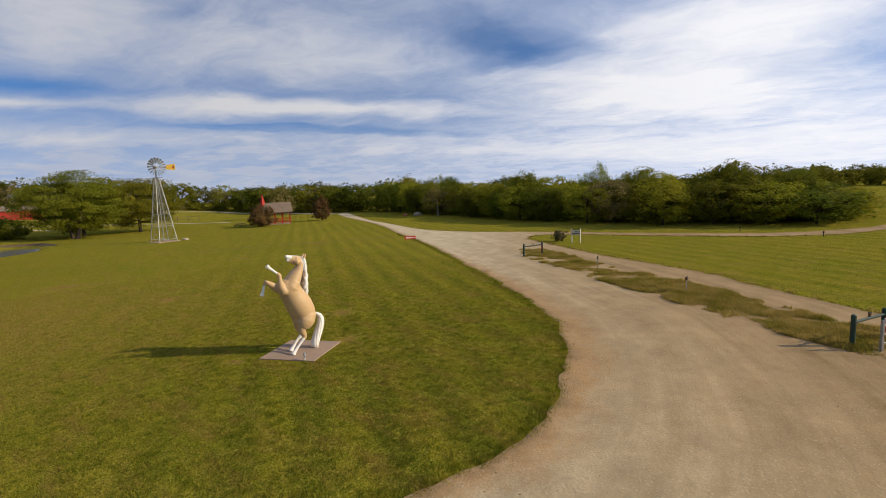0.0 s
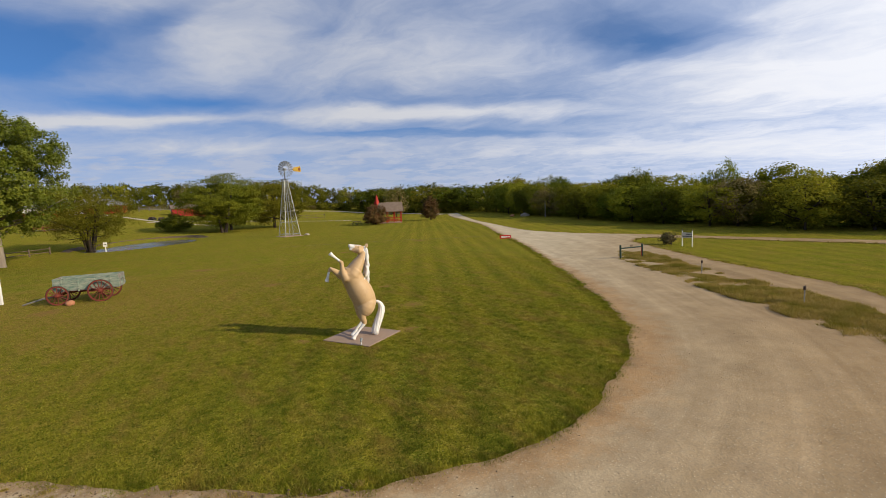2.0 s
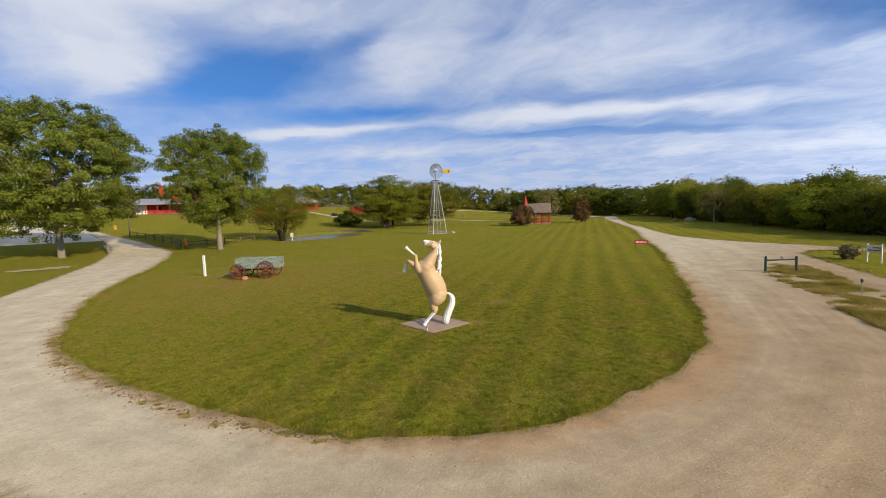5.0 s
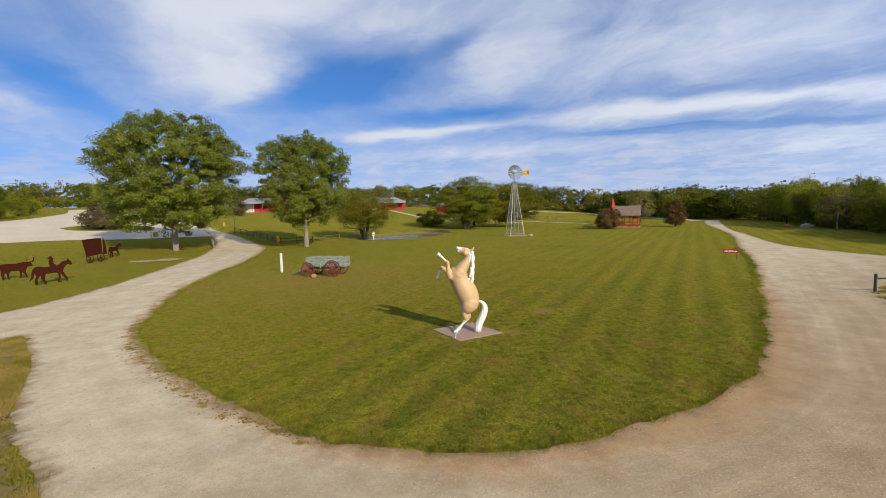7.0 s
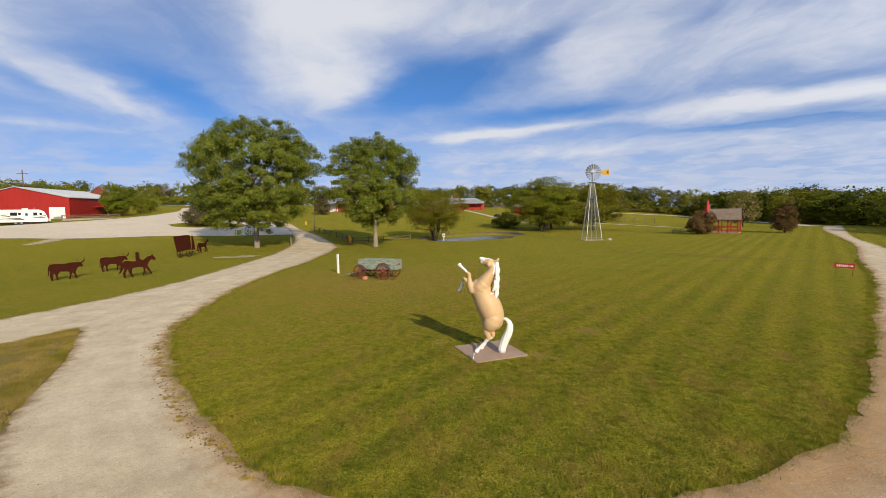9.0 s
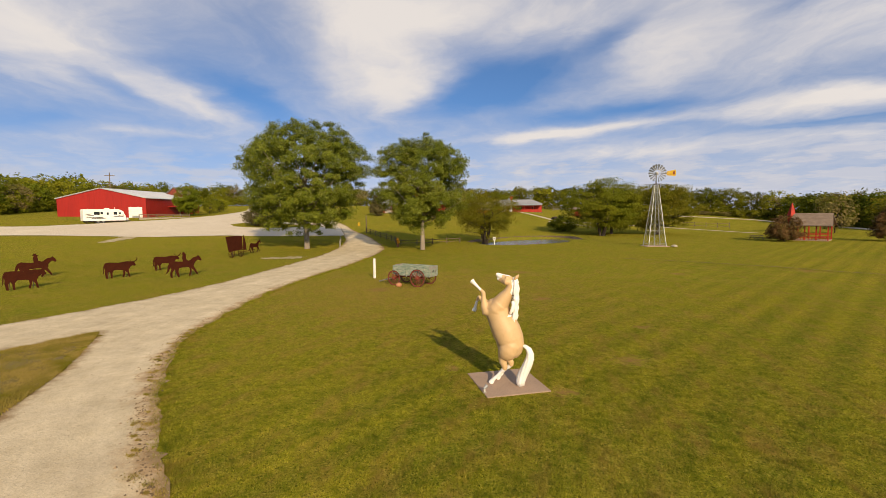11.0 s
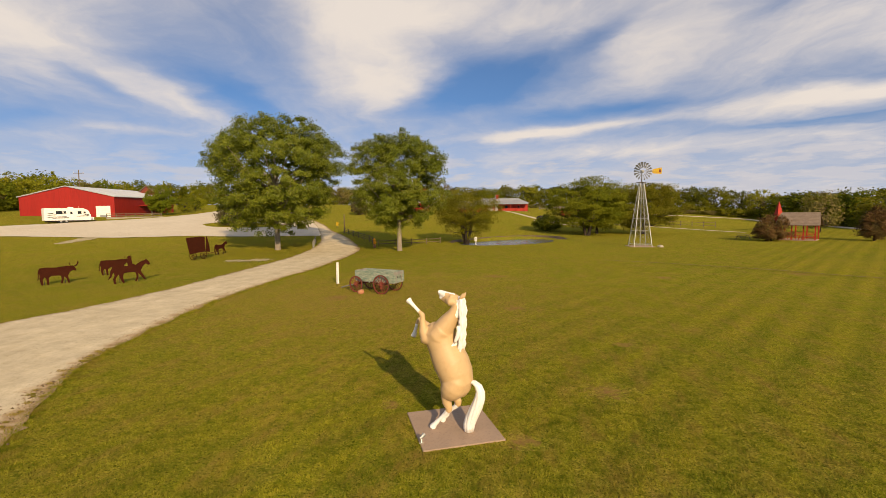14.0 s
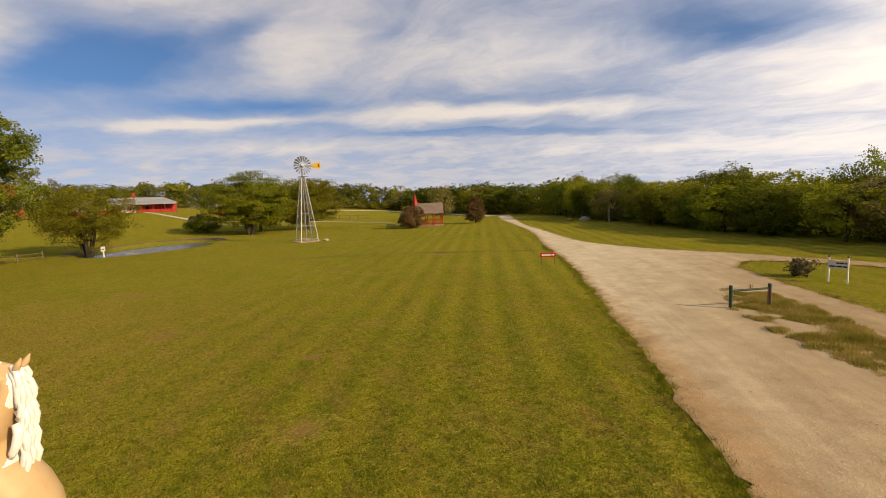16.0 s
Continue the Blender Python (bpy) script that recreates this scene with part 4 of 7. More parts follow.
def wood_tree(k, x, y, h, w, leaf, label, group, stock=PLAIN):
    """One tree of the wood's edge, crown and trunk."""
    crowns, trunks = stock
    ob = thing("tree", pose(x, y, hgt(x, y) - 0.1, 0, 0, (k * 67) % 360), label, "tree", group)
    for name, meshes in (("crown", crowns[leaf]), ("trunk", trunks)):
        p = new(name, meshes[k % len(meshes)])
        p.parent, p.scale = ob, (w, w, h if name == "crown" else 0.8 * h)
    return ob


rng = np.random.default_rng(42)
EAST_EDGE = [(72, 86), (63, 64), (56.5, 46), (50.5, 30), (47, 15), (46.5, 2), (47.5, -4), (50.5, -9), (54, -12), (62, -12.5), (78, -10), (110, 0)]


def crest(spots, south_north, heights):
    """Gives trees the height that the wood's skyline has at their place."""
    return [(x, y, h * float(np.interp(y, south_north, heights)) * (0.6 if x > 62 and y < 20 else 1.0), w) for x, y, h, w in spots]


SKY_Y, SKY_H = (-12, -8, -5, -3, 2, 6, 10, 14, 18, 30, 46, 64, 86, 112, 140), (4.0, 4.4, 5.2, 5.8, 6.0, 5.3, 5.8, 6.3, 5.7, 6.2, 6.6, 7.4, 8.6, 9.8, 11.0)
east = crest(along(rng, EAST_EDGE, 4.2, 6.0, 1.03, 6.3), SKY_Y, SKY_H)
for k, (x, y, h, w) in enumerate(east):
    leaf = (0, 1, 0, 1, 0, 1, 0, 0, 1, 2)[k % 10]
    lab = ("dense dark green tree at the edge of the wood", "pale yellow-green tree at the edge of the wood", "thin brownish budding tree at the edge of the wood")[leaf]
    wood_tree(k, x, y, h, w, leaf, lab, "trees along the eastern wood", FINE)
for k, (x, y, h) in enumerate(((52.5, 14.5, 7.4), (54.0, 27.0, 7.0), (53.0, -1.0, 6.6), (55.5, -6.5, 5.6))):
    wood_tree(k + 2, x, y, h, 4.6, 0, "tall dark green crown standing above the wood", "trees along the eastern wood", FINE)
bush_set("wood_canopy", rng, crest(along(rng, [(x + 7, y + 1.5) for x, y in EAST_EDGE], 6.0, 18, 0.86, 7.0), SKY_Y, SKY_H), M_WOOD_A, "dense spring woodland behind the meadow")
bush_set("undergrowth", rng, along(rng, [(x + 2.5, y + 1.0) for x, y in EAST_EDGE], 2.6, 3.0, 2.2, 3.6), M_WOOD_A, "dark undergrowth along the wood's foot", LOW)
NORTH_EDGE = [(74, 88), (69, 112), (66, 140), (60, 172), (20, 196), (-40, 208), (-90, 205), (-140, 180)]
north = crest(along(rng, NORTH_EDGE[::-1], 7.5, 8.0, 1.0, 11.0), SKY_Y, SKY_H)
for k, (x, y, h, w) in enumerate(north):
    leaf = (0, 1, 0, 0, 2, 1, 0, 0)[k % 8]
    lab = ("leafy green tree of the far wood", "pale green tree of the far wood", "bare-looking brown tree of the far wood")[leaf]
    wood_tree(k + 3, x, y, h, w, leaf, lab, "trees of the far wood")
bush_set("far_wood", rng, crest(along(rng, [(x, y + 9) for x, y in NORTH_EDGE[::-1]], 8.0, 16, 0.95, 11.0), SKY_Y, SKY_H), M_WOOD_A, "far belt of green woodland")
bush_set("far_hedge", rng, along(rng, [(x, y - 2) for x, y in NORTH_EDGE[::-1]], 4.0, 4.0, 4.0, 6.5), M_WOOD_B, "low pale green thicket before the far wood", LOW)
WEST_EDGE = [(-150, -5), (-132, 28), (-123, 46), (-128, 62), (-141, 80), (-150, 104), (-152, 130), (-140, 152), (-122, 170), (-104, 190)]
for k, (x, y, h, w) in enumerate(along(rng, WEST_EDGE, 7.0, 7.0, 9.8, 9.4)):
    leaf = (0, 1, 0, 0, 2, 0, 1)[k % 7]
    lab = ("leafy green tree of the wood behind the barn", "pale green tree of the wood behind the barn", "thin budding tree of the wood behind the barn")[leaf]
    wood_tree(k + 1, x, y, h, w, leaf, lab, "trees of the western wood")
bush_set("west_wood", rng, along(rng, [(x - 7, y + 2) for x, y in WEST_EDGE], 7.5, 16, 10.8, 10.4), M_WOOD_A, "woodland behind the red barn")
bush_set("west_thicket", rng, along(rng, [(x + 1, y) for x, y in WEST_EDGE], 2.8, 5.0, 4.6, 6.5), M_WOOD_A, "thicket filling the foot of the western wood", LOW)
for k, (x, y, h) in enumerate(((-92, 84.5, 3.9), (-96, 90, 3.8), (-100, 96.5, 3.5), (-104.5, 103, 3.6))):
    wood_tree(k, x, y, h, 3.9, k % 2, "small leafy tree in the row past the barn", "row of trees past the barn")
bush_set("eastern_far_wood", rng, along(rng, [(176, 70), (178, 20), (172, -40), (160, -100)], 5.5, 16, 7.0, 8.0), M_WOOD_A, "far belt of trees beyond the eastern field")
wood_tree(5, 49.5, 97, 8.2, 7.0, 2, "bare brownish tree behind the shelter", "trees of the far wood")
bush_set("far_meadow_edge", rng, along(rng, [(62, 176), (20, 186), (-20, 190)][::-1], 3.0, 3.0, 2.2, 5.0), M_BUDS, "tall dry grass and scrub before the far wood", LOW)


# ---- the horse statue ----
def statue_mesh():
    """A rearing horse, facing +x: tubes of body and limbs melted into one skin, then mane and tail in locks, painted tan and white."""
    bm = bmesh.new()
    # trunk of the body, croup to chest
    tube(bm, [(0.10, 0, 0.82), (0.08, 0, 0.95), (0.07, 0, 1.12), (0.11, 0, 1.30), (0.21, 0, 1.52), (0.31, 0, 1.72), (0.40, 0, 1.90), (0.47, 0, 2.06), (0.50, 0, 2.22), (0.46, 0, 2.36)], [0.24, 0.33, 0.39, 0.42, 0.44, 0.42, 0.385, 0.385, 0.38, 0.26], 48, 0.93)
    tube(bm, [(0.40, 0, 1.50), (0.31, 0, 1.24), (0.26, 0, 1.0), (0.24, 0, 0.88)], [0.2, 0.23, 0.21, 0.12], 24, 0.9)
    # breast, thrust forward
    tube(bm, [(0.45, 0, 2.18), (0.62, 0, 2.17), (0.76, 0, 2.16)], [0.30, 0.25, 0.13], 32, 1.05)
    # neck: broad at the breast, fine at the throat
    tube(bm, [(0.44, 0, 2.12), (0.38, 0, 2.32), (0.25, 0, 2.50), (0.14, 0, 2.66), (0.07, 0, 2.82), (0.05, 0, 2.93)], [0.40, 0.345, 0.275, 0.205, 0.16, 0.145], 40, 0.72)
    # head held up: skull and cheek, nose, open lower jaw, nostrils
    tube(bm, [(-0.02, 0, 2.96), (0.07, 0, 2.96), (0.18, 0, 2.985), (0.27, 0, 3.01), (0.35, 0, 3.055)], [0.10, 0.14, 0.155, 0.145, 0.10], 20, 0.66)
    tube(bm, [(0.24, 0, 3.04), (0.36, 0, 3.085), (0.46, 0, 3.125), (0.525, 0, 3.145)], [0.105, 0.085, 0.068, 0.05], 16, 0.85)
    tube(bm, [(0.24, 0, 2.94), (0.36, 0, 2.975), (0.45, 0, 3.01), (0.495, 0, 3.035)], [0.10, 0.062, 0.045, 0.035], 14, 0.85)
    for s in (-1, 1):
        tube(bm, [(0.15, 0.05 * s, 2.95), (0.21, 0.095 * s, 2.95), (0.26, 0.06 * s, 2.96)], [0.09, 0.10, 0.07], 14)
        tube(bm, [(0.17, 0.085 * s, 3.07), (0.21, 0.095 * s, 3.085)], [0.03, 0.028], 10)
        tube(bm, [(0.48, 0.045 * s, 3.15), (0.515, 0.05 * s, 3.16)], [0.03, 0.024], 8)
        tube(bm, [(-0.04, 0.07 * s, 3.02), (-0.085, 0.085 * s, 3.09), (-0.125, 0.09 * s, 3.17)], [0.045, 0.042, 0.012], 8)
        # croup and thigh, stifle, gaskin, hock, cannon and hoof
        fx, fz = (0.0, 0.0) if s > 0 else (-0.07, 0.02)
        tube(bm, [(-0.01, 0.12 * s, 1.34), (0.03, 0.16 * s, 1.18), (0.10, 0.18 * s, 1.03), (0.17, 0.18 * s, 0.92), (0.24, 0.19 * s, 0.81)], [0.21, 0.27, 0.285, 0.255, 0.18], 32)
        tube(bm, [(0.23, 0.19 * s, 1.02), (0.25, 0.2 * s, 0.84), (0.255 + fx * 0.5, 0.2 * s, 0.67), (0.20 + fx, 0.2 * s, 0.54)], [0.17, 0.14, 0.112, 0.085], 24)
        tube(bm, [(0.16 + fx, 0.2 * s, 0.60), (0.20 + fx, 0.2 * s, 0.50), (0.30 + fx, 0.2 * s, 0.38)], [0.05, 0.078, 0.055], 14)
        tube(bm, [(0.24 + fx, 0.2 * s, 0.45), (0.36 + fx, 0.2 * s, 0.32 + fz), (0.47 + fx, 0.2 * s, 0.20 + fz)], [0.06, 0.047, 0.045], 12)
        tube(bm, [(0.46 + fx, 0.2 * s, 0.21), (0.52 + fx, 0.2 * s, 0.14), (0.57 + fx, 0.2 * s, 0.09)], [0.052, 0.058, 0.05], 12)
        tube(bm, [(0.555 + fx, 0.2 * s, 0.11), (0.625 + fx, 0.2 * s, 0.004)], [0.058, 0.088], 14)
        # shoulder
        tube(bm, [(0.34, 0.17 * s, 2.32), (0.48, 0.2 * s, 2.16), (0.62, 0.2 * s, 2.06)], [0.19, 0.215, 0.165], 28)
    # one foreleg thrown up, its forearm folded against the breast
    tube(bm, [(0.60, 0.2, 2.07), (0.74, 0.22, 2.10), (0.80, 0.22, 2.26), (0.82, 0.22, 2.44), (0.83, 0.22, 2.58)], [0.15, 0.155, 0.115, 0.075, 0.06], 18)
    tube(bm, [(0.81, 0.22, 2.56), (0.835, 0.22, 2.63), (0.87, 0.22, 2.67)], [0.058, 0.068, 0.055], 12)
    tube(bm, [(0.85, 0.22, 2.65), (0.95, 0.22, 2.735), (1.05, 0.22, 2.83)], [0.05, 0.043, 0.044], 12)
    tube(bm, [(1.04, 0.22, 2.82), (1.09, 0.22, 2.865), (1.12, 0.22, 2.89)], [0.048, 0.052, 0.046], 12)
    tube(bm, [(1.115, 0.22, 2.885), (1.19, 0.22, 2.965)], [0.052, 0.08], 14)
    # the other reaching forward, bent at the knee
    tube(bm, [(0.60, -0.2, 2.08), (0.80, -0.22, 2.14), (0.95, -0.22, 2.27), (1.08, -0.22, 2.38)], [0.16, 0.145, 0.10, 0.065], 18)
    tube(bm, [(1.06, -0.22, 2.37), (1.125, -0.22, 2.40), (1.16, -0.22, 2.35)], [0.06, 0.066, 0.055], 12)
    tube(bm, [(1.15, -0.22, 2.37), (1.20, -0.22, 2.26), (1.225, -0.22, 2.15)], [0.048, 0.041, 0.042], 12)
    tube(bm, [(1.225, -0.22, 2.16), (1.24, -0.22, 2.10), (1.255, -0.22, 2.07)], [0.046, 0.05, 0.044], 12)
    tube(bm, [(1.25, -0.22, 2.08), (1.29, -0.22, 1.97)], [0.05, 0.076], 14)
    src = bpy.data.meshes.new("statue_source")
    bm.to_mesh(src)
    bm.free()
    tmp = new("statue_source", src)
    melt = tmp.modifiers.new("melt", "REMESH")
    melt.mode, melt.voxel_size = "VOXEL", 0.016
    soften = tmp.modifiers.new("soften", "SMOOTH")
    soften.factor, soften.iterations = 0.5, 13
    me = bpy.data.meshes.new_from_object(tmp.evaluated_get(bpy.context.evaluated_depsgraph_get()))
    bpy.data.objects.remove(tmp)
    me.name = "horse_statue"
    me.materials.clear()
    me.materials.append(M_TAN)
    me.materials.append(M_HORSEWHITE)
    for f in me.polygons:
        x, y, z = f.center
        edge = 0.02 * math.sin(19 * z + 8 * y)
        white = z < 0.47 + 0.6 * (x - 0.2) + edge and z < 0.58
        white = white or (z > 3.03 - 0.55 * (x - 0.36) + edge and x > 0.33) or (z > 3.07 + 0.12 * (x - 0.1) and 0.1 < x and abs(y) < 0.045)
        white = white or x > 0.90 + edge and z > 2.62 or x > 1.12 and z < 2.31 + edge
        white = white or (1.98 < z < 3.0 and x < 0.03 + 0.16 * max(0.0, 2.4 - z) + edge and abs(y) < 0.3)
        f.material_index = int(white)
        f.use_smooth = True
    # mane: locks that fall down both sides of the crest, a fuller bunch below
    bm = bmesh.new()
    bm.from_mesh(me)
    hair = random.Random(12)
    first = len(bm.faces)
    for k in range(13):
        z = 3.02 - 0.076 * k
        x = -0.05 + 0.02 * math.sin(k * 1.9) + max(0.0, 2.45 - z) * 0.12
        for s, fall in ((1, 0.36), (-1, 0.32), (0, 0.28)):
            w = hair.uniform(0.028, 0.043)
            drop = fall * hair.uniform(0.75, 1.15)
            bow = hair.uniform(-0.02, 0.015)
            tube(bm, [(x + 0.05, 0.05 * s, z + 0.05), (x - 0.01 + bow, 0.085 * s, z - 0.02), (x - 0.03 + bow, 0.105 * s, z - 0.4 * drop), (x - 0.01, 0.11 * s, z - 0.75 * drop), (x + 0.01 + bow, 0.105 * s, z - drop)], [w * 0.8, w, w * 1.05, w * 0.8, w * 0.2], 8)
    for s in (1, -1):
        tube(bm, [(0.0, 0.12 * s, 2.42), (-0.03, 0.15 * s, 2.32), (-0.01, 0.17 * s, 2.20), (0.04, 0.17 * s, 2.10), (0.06, 0.16 * s, 2.04)], [0.04, 0.05, 0.05, 0.042, 0.02], 10)
    # tail: a thick sweep down to the slab, in long twisted strands
    line = [(-0.20, 1.12), (-0.33, 1.14), (-0.43, 1.07), (-0.48, 0.95), (-0.47, 0.80), (-0.41, 0.63), (-0.33, 0.46), (-0.26, 0.30), (-0.21, 0.15), (-0.20, 0.0)]
    wide = [0.045, 0.06, 0.08, 0.09, 0.10, 0.11, 0.115, 0.115, 0.115, 0.12]
    for k in range(9):
        a = 2 * math.pi * k / 9
        pts, rad = [], []
        for i, ((x, z), w) in enumerate(zip(line, wide)):
            t = a + 0.2 * i
            pts.append((x + 0.62 * w * math.cos(t), 0.75 * w * math.sin(t), max(z + 0.25 * w * math.cos(t) * (i > 1), 0.0)))
            rad.append(w * (0.55 if i < 9 else 0.45))
        tube(bm, pts, rad, 8)
    bm.faces.ensure_lookup_table()
    for f in bm.faces[first:]:
        f.material_index = 1
        f.smooth = True
    bm.to_mesh(me)
    bm.free()
    return me


statue = new("horse_statue", statue_mesh())
statue.matrix_basis = pose(1.45, -0.55, 0.03, 0, 0, 172.9)
tagged(statue, "life-size rearing horse statue painted glossy tan and white", "statue")

slab = bmesh.new()
box(slab, -0.92, -0.96, -0.08, 0.92, 0.96, 0.03, 0.012)
plinth = part("slab", slab, M_CONCRETE)
plinth.matrix_basis = pose(1.24, -0.42, 0, 0, 0, 30.5)
tagged(plinth, "square pinkish concrete slab set in the lawn", "concrete slab")


def spot_lamp():
    ob = thing("spotlight", pose(0.80, -1.42, 0.03) @ Matrix.Scale(0.75, 4), "small white floodlight at the corner of the statue's slab", "spotlight")
    part("stake", tubed([(0, 0, 0), (0, 0, 0.16)], [0.02, 0.02], 8), M_WHITE, ob)
    part("housing", tubed([(-0.03, -0.05, 0.16), (0.02, 0.03, 0.2), (0.05, 0.09, 0.23)], [0.035, 0.055, 0.065], 12), M_STEEL, ob)
    part("lens", tubed([(0.05, 0.09, 0.23), (0.053, 0.095, 0.233)], [0.055, 0.055], 12), M_GLASS, ob)
    part("foot", boxed(-0.06, -0.06, 0, 0.06, 0.06, 0.02, bevel=0.005), M_STONE, ob)


spot_lamp()


# ---- the wind pump ----
def wind_pump():
    ob = thing("wind_pump", pose(11.95, 55.8, 0, 0, 0, 12), "tall galvanised steel wind pump with a yellow tail vane", "windmill")
    W, T, H = 1.15, 0.22, 8.45
    part("footing", boxed(-1.5, -1.4, -0.1, 1.5, 1.4, 0.06, bevel=0.02), M_CONCRETE, ob, "low concrete pad")

    def at(sx, sy, z):
        k = W + (T - W) * z / H
        return (sx * k, sy * k, z)

    corners = ((1, 1), (-1, 1), (-1, -1), (1, -1))
    for sx, sy in corners:
        part("leg", tubed([at(sx, sy, 0), at(sx, sy, H)], [0.055, 0.045], 6), M_STEEL, ob)
    levels = (0.35, 2.1, 3.7, 5.1, 6.3, 7.3, H)
    for a, b in zip(levels, levels[1:]):
        for (sx, sy), (tx, ty) in zip(corners, corners[1:] + corners[:1]):
            part("girt", tubed([at(sx, sy, a), at(tx, ty, a)], 0.03, 5), M_STEEL, ob)
            part("brace", tubed([at(sx, sy, a), at(tx, ty, b)], 0.016, 4), M_STEEL, ob)
            part("brace", tubed([at(tx, ty, a), at(sx, sy, b)], 0.016, 4), M_STEEL, ob)
    part("pump_pipe", tubed([(0, 0, 0), (0, 0, H + 0.3)], 0.05, 8), M_STEEL, ob)
    part("platform", boxed(-0.55, -0.55, H - 0.03, 0.55, 0.55, H + 0.03, bevel=0.01), M_FENCEWOOD, ob, "small wooden platform")
    part("mast", tubed([(0, 0, H), (0, 0, 9.9)], [0.09, 0.07], 8), M_STEEL, ob)
    part("gearbox", boxed(-0.16, -0.28, 9.65, 0.16, 0.3, 10.05, bevel=0.05), M_STEEL, ob)
    wheel = thing("wheel", Matrix.Translation((0, -0.45, 9.87)) @ pose(0, 0, 0, 0, 0, 4) @ Matrix.Scale(0.92, 4), "", "")
    wheel.parent = ob
    part("hub", tubed([(0, -0.08, 0), (0, 0.25, 0)], 0.13, 12), M_STEEL, wheel)
    for r in (0.55, 1.12):
        ring = [(r * math.cos(a), 0, r * math.sin(a)) for a in np.linspace(0, 2 * math.pi, 37)]
        part("rim", tubed(ring, 0.014, 4), M_STEEL, wheel)
    for k in range(18):
        a = 2 * math.pi * k / 18
        bm = bmesh.new()
        rows = []
        for r, w in ((0.5, 0.06), (0.9, 0.115), (1.3, 0.165)):
            row = [Vector((r * math.cos(a) - t * w * 0.78 * math.sin(a), 0.62 * w * t + 0.03 * (1 - t * t), r * math.sin(a) + t * w * 0.78 * math.cos(a))) for t in (-1, 0, 1)]
            rows.append([bm.verts.new(p) for p in row])
        for p, q in zip(rows, rows[1:]):
            for i in (0, 1):
                bm.faces.new((p[i], p[i + 1], q[i + 1], q[i]))
        bmesh.ops.solidify(bm, geom=bm.faces[:], thickness=0.008)
        part("blade", bm, M_STEEL, wheel)
        if k % 3 == 0:
            part("spoke", tubed([(0, 0, 0), (1.15 * math.cos(a), 0.02, 1.15 * math.sin(a))], 0.016, 5), M_STEEL, wheel)
    tail = thing("tail", Matrix.Translation((0, 0.1, 9.87)) @ pose(0, 0, 0, 0, 0, -12), "", "")
    tail.parent = ob
    for z in (-0.12, 0.12):
        part("tail_bone", tubed([(0.1, 0, z * 0.4), (1.75, 0, z)], 0.022, 5), M_STEEL, tail)
    part("vane", plate([(1.3, -0.2), (1.45, -0.3), (2.4, -0.4), (2.46, 0.0), (2.4, 0.44), (1.45, 0.28), (1.3, 0.18)], 0.02), M_YELLOW, tail, "yellow tail vane")
    part("vane_mark", plate([(2.1, -0.18), (2.32, -0.2), (2.32, 0.22), (2.1, 0.2)], 0.03), M_WAGONRED, tail, "dull red mark")


wind_pump()


# ---- the farm wagon ----
def wagon_wheel(x, y, r, spokes, parent):
    w = thing("wheel", Matrix.Translation((x, y, r)), "", "")
    w.parent = parent
    bm = bmesh.new()
    n = 28
    for r0, r1, y0, y1 in ((r - 0.06, r, -0.025, 0.025),):
        ring = []
        for k in range(n):
            c, s = math.cos(2 * math.pi * k / n), math.sin(2 * math.pi * k / n)
            ring.append([bm.verts.new((rr * c, yy, rr * s)) for rr, yy in ((r0, y0), (r1, y0), (r1, y1), (r0, y1))])
        for a, b in zip(ring, ring[1:] + ring[:1]):
            for i in range(4):
                bm.faces.new((a[i], b[i], b[(i + 1) % 4], a[(i + 1) % 4]))
    part("felloe", bm, M_WAGONRED, w)
    part("tyre", tubed([((r + 0.006) * math.cos(a), 0, (r + 0.006) * math.sin(a)) for a in np.linspace(0, 2 * math.pi, n + 1)], 0.022, 5), M_IRON, w, "rusty iron tyre")
    part("hub", tubed([(0, -0.17, 0), (0, -0.09, 0), (0, 0.09, 0), (0, 0.15, 0)], [0.06, 0.1, 0.1, 0.07], 12), M_WAGONRED, w)
    for k in range(spokes):
        a = 2 * math.pi * k / spokes
        part("spoke", tubed([(0.08 * math.cos(a), 0, 0.08 * math.sin(a)), ((r - 0.05) * math.cos(a), 0, (r - 0.05) * math.sin(a))], [0.026, 0.017], 6), M_WAGONRED, w)
    return w


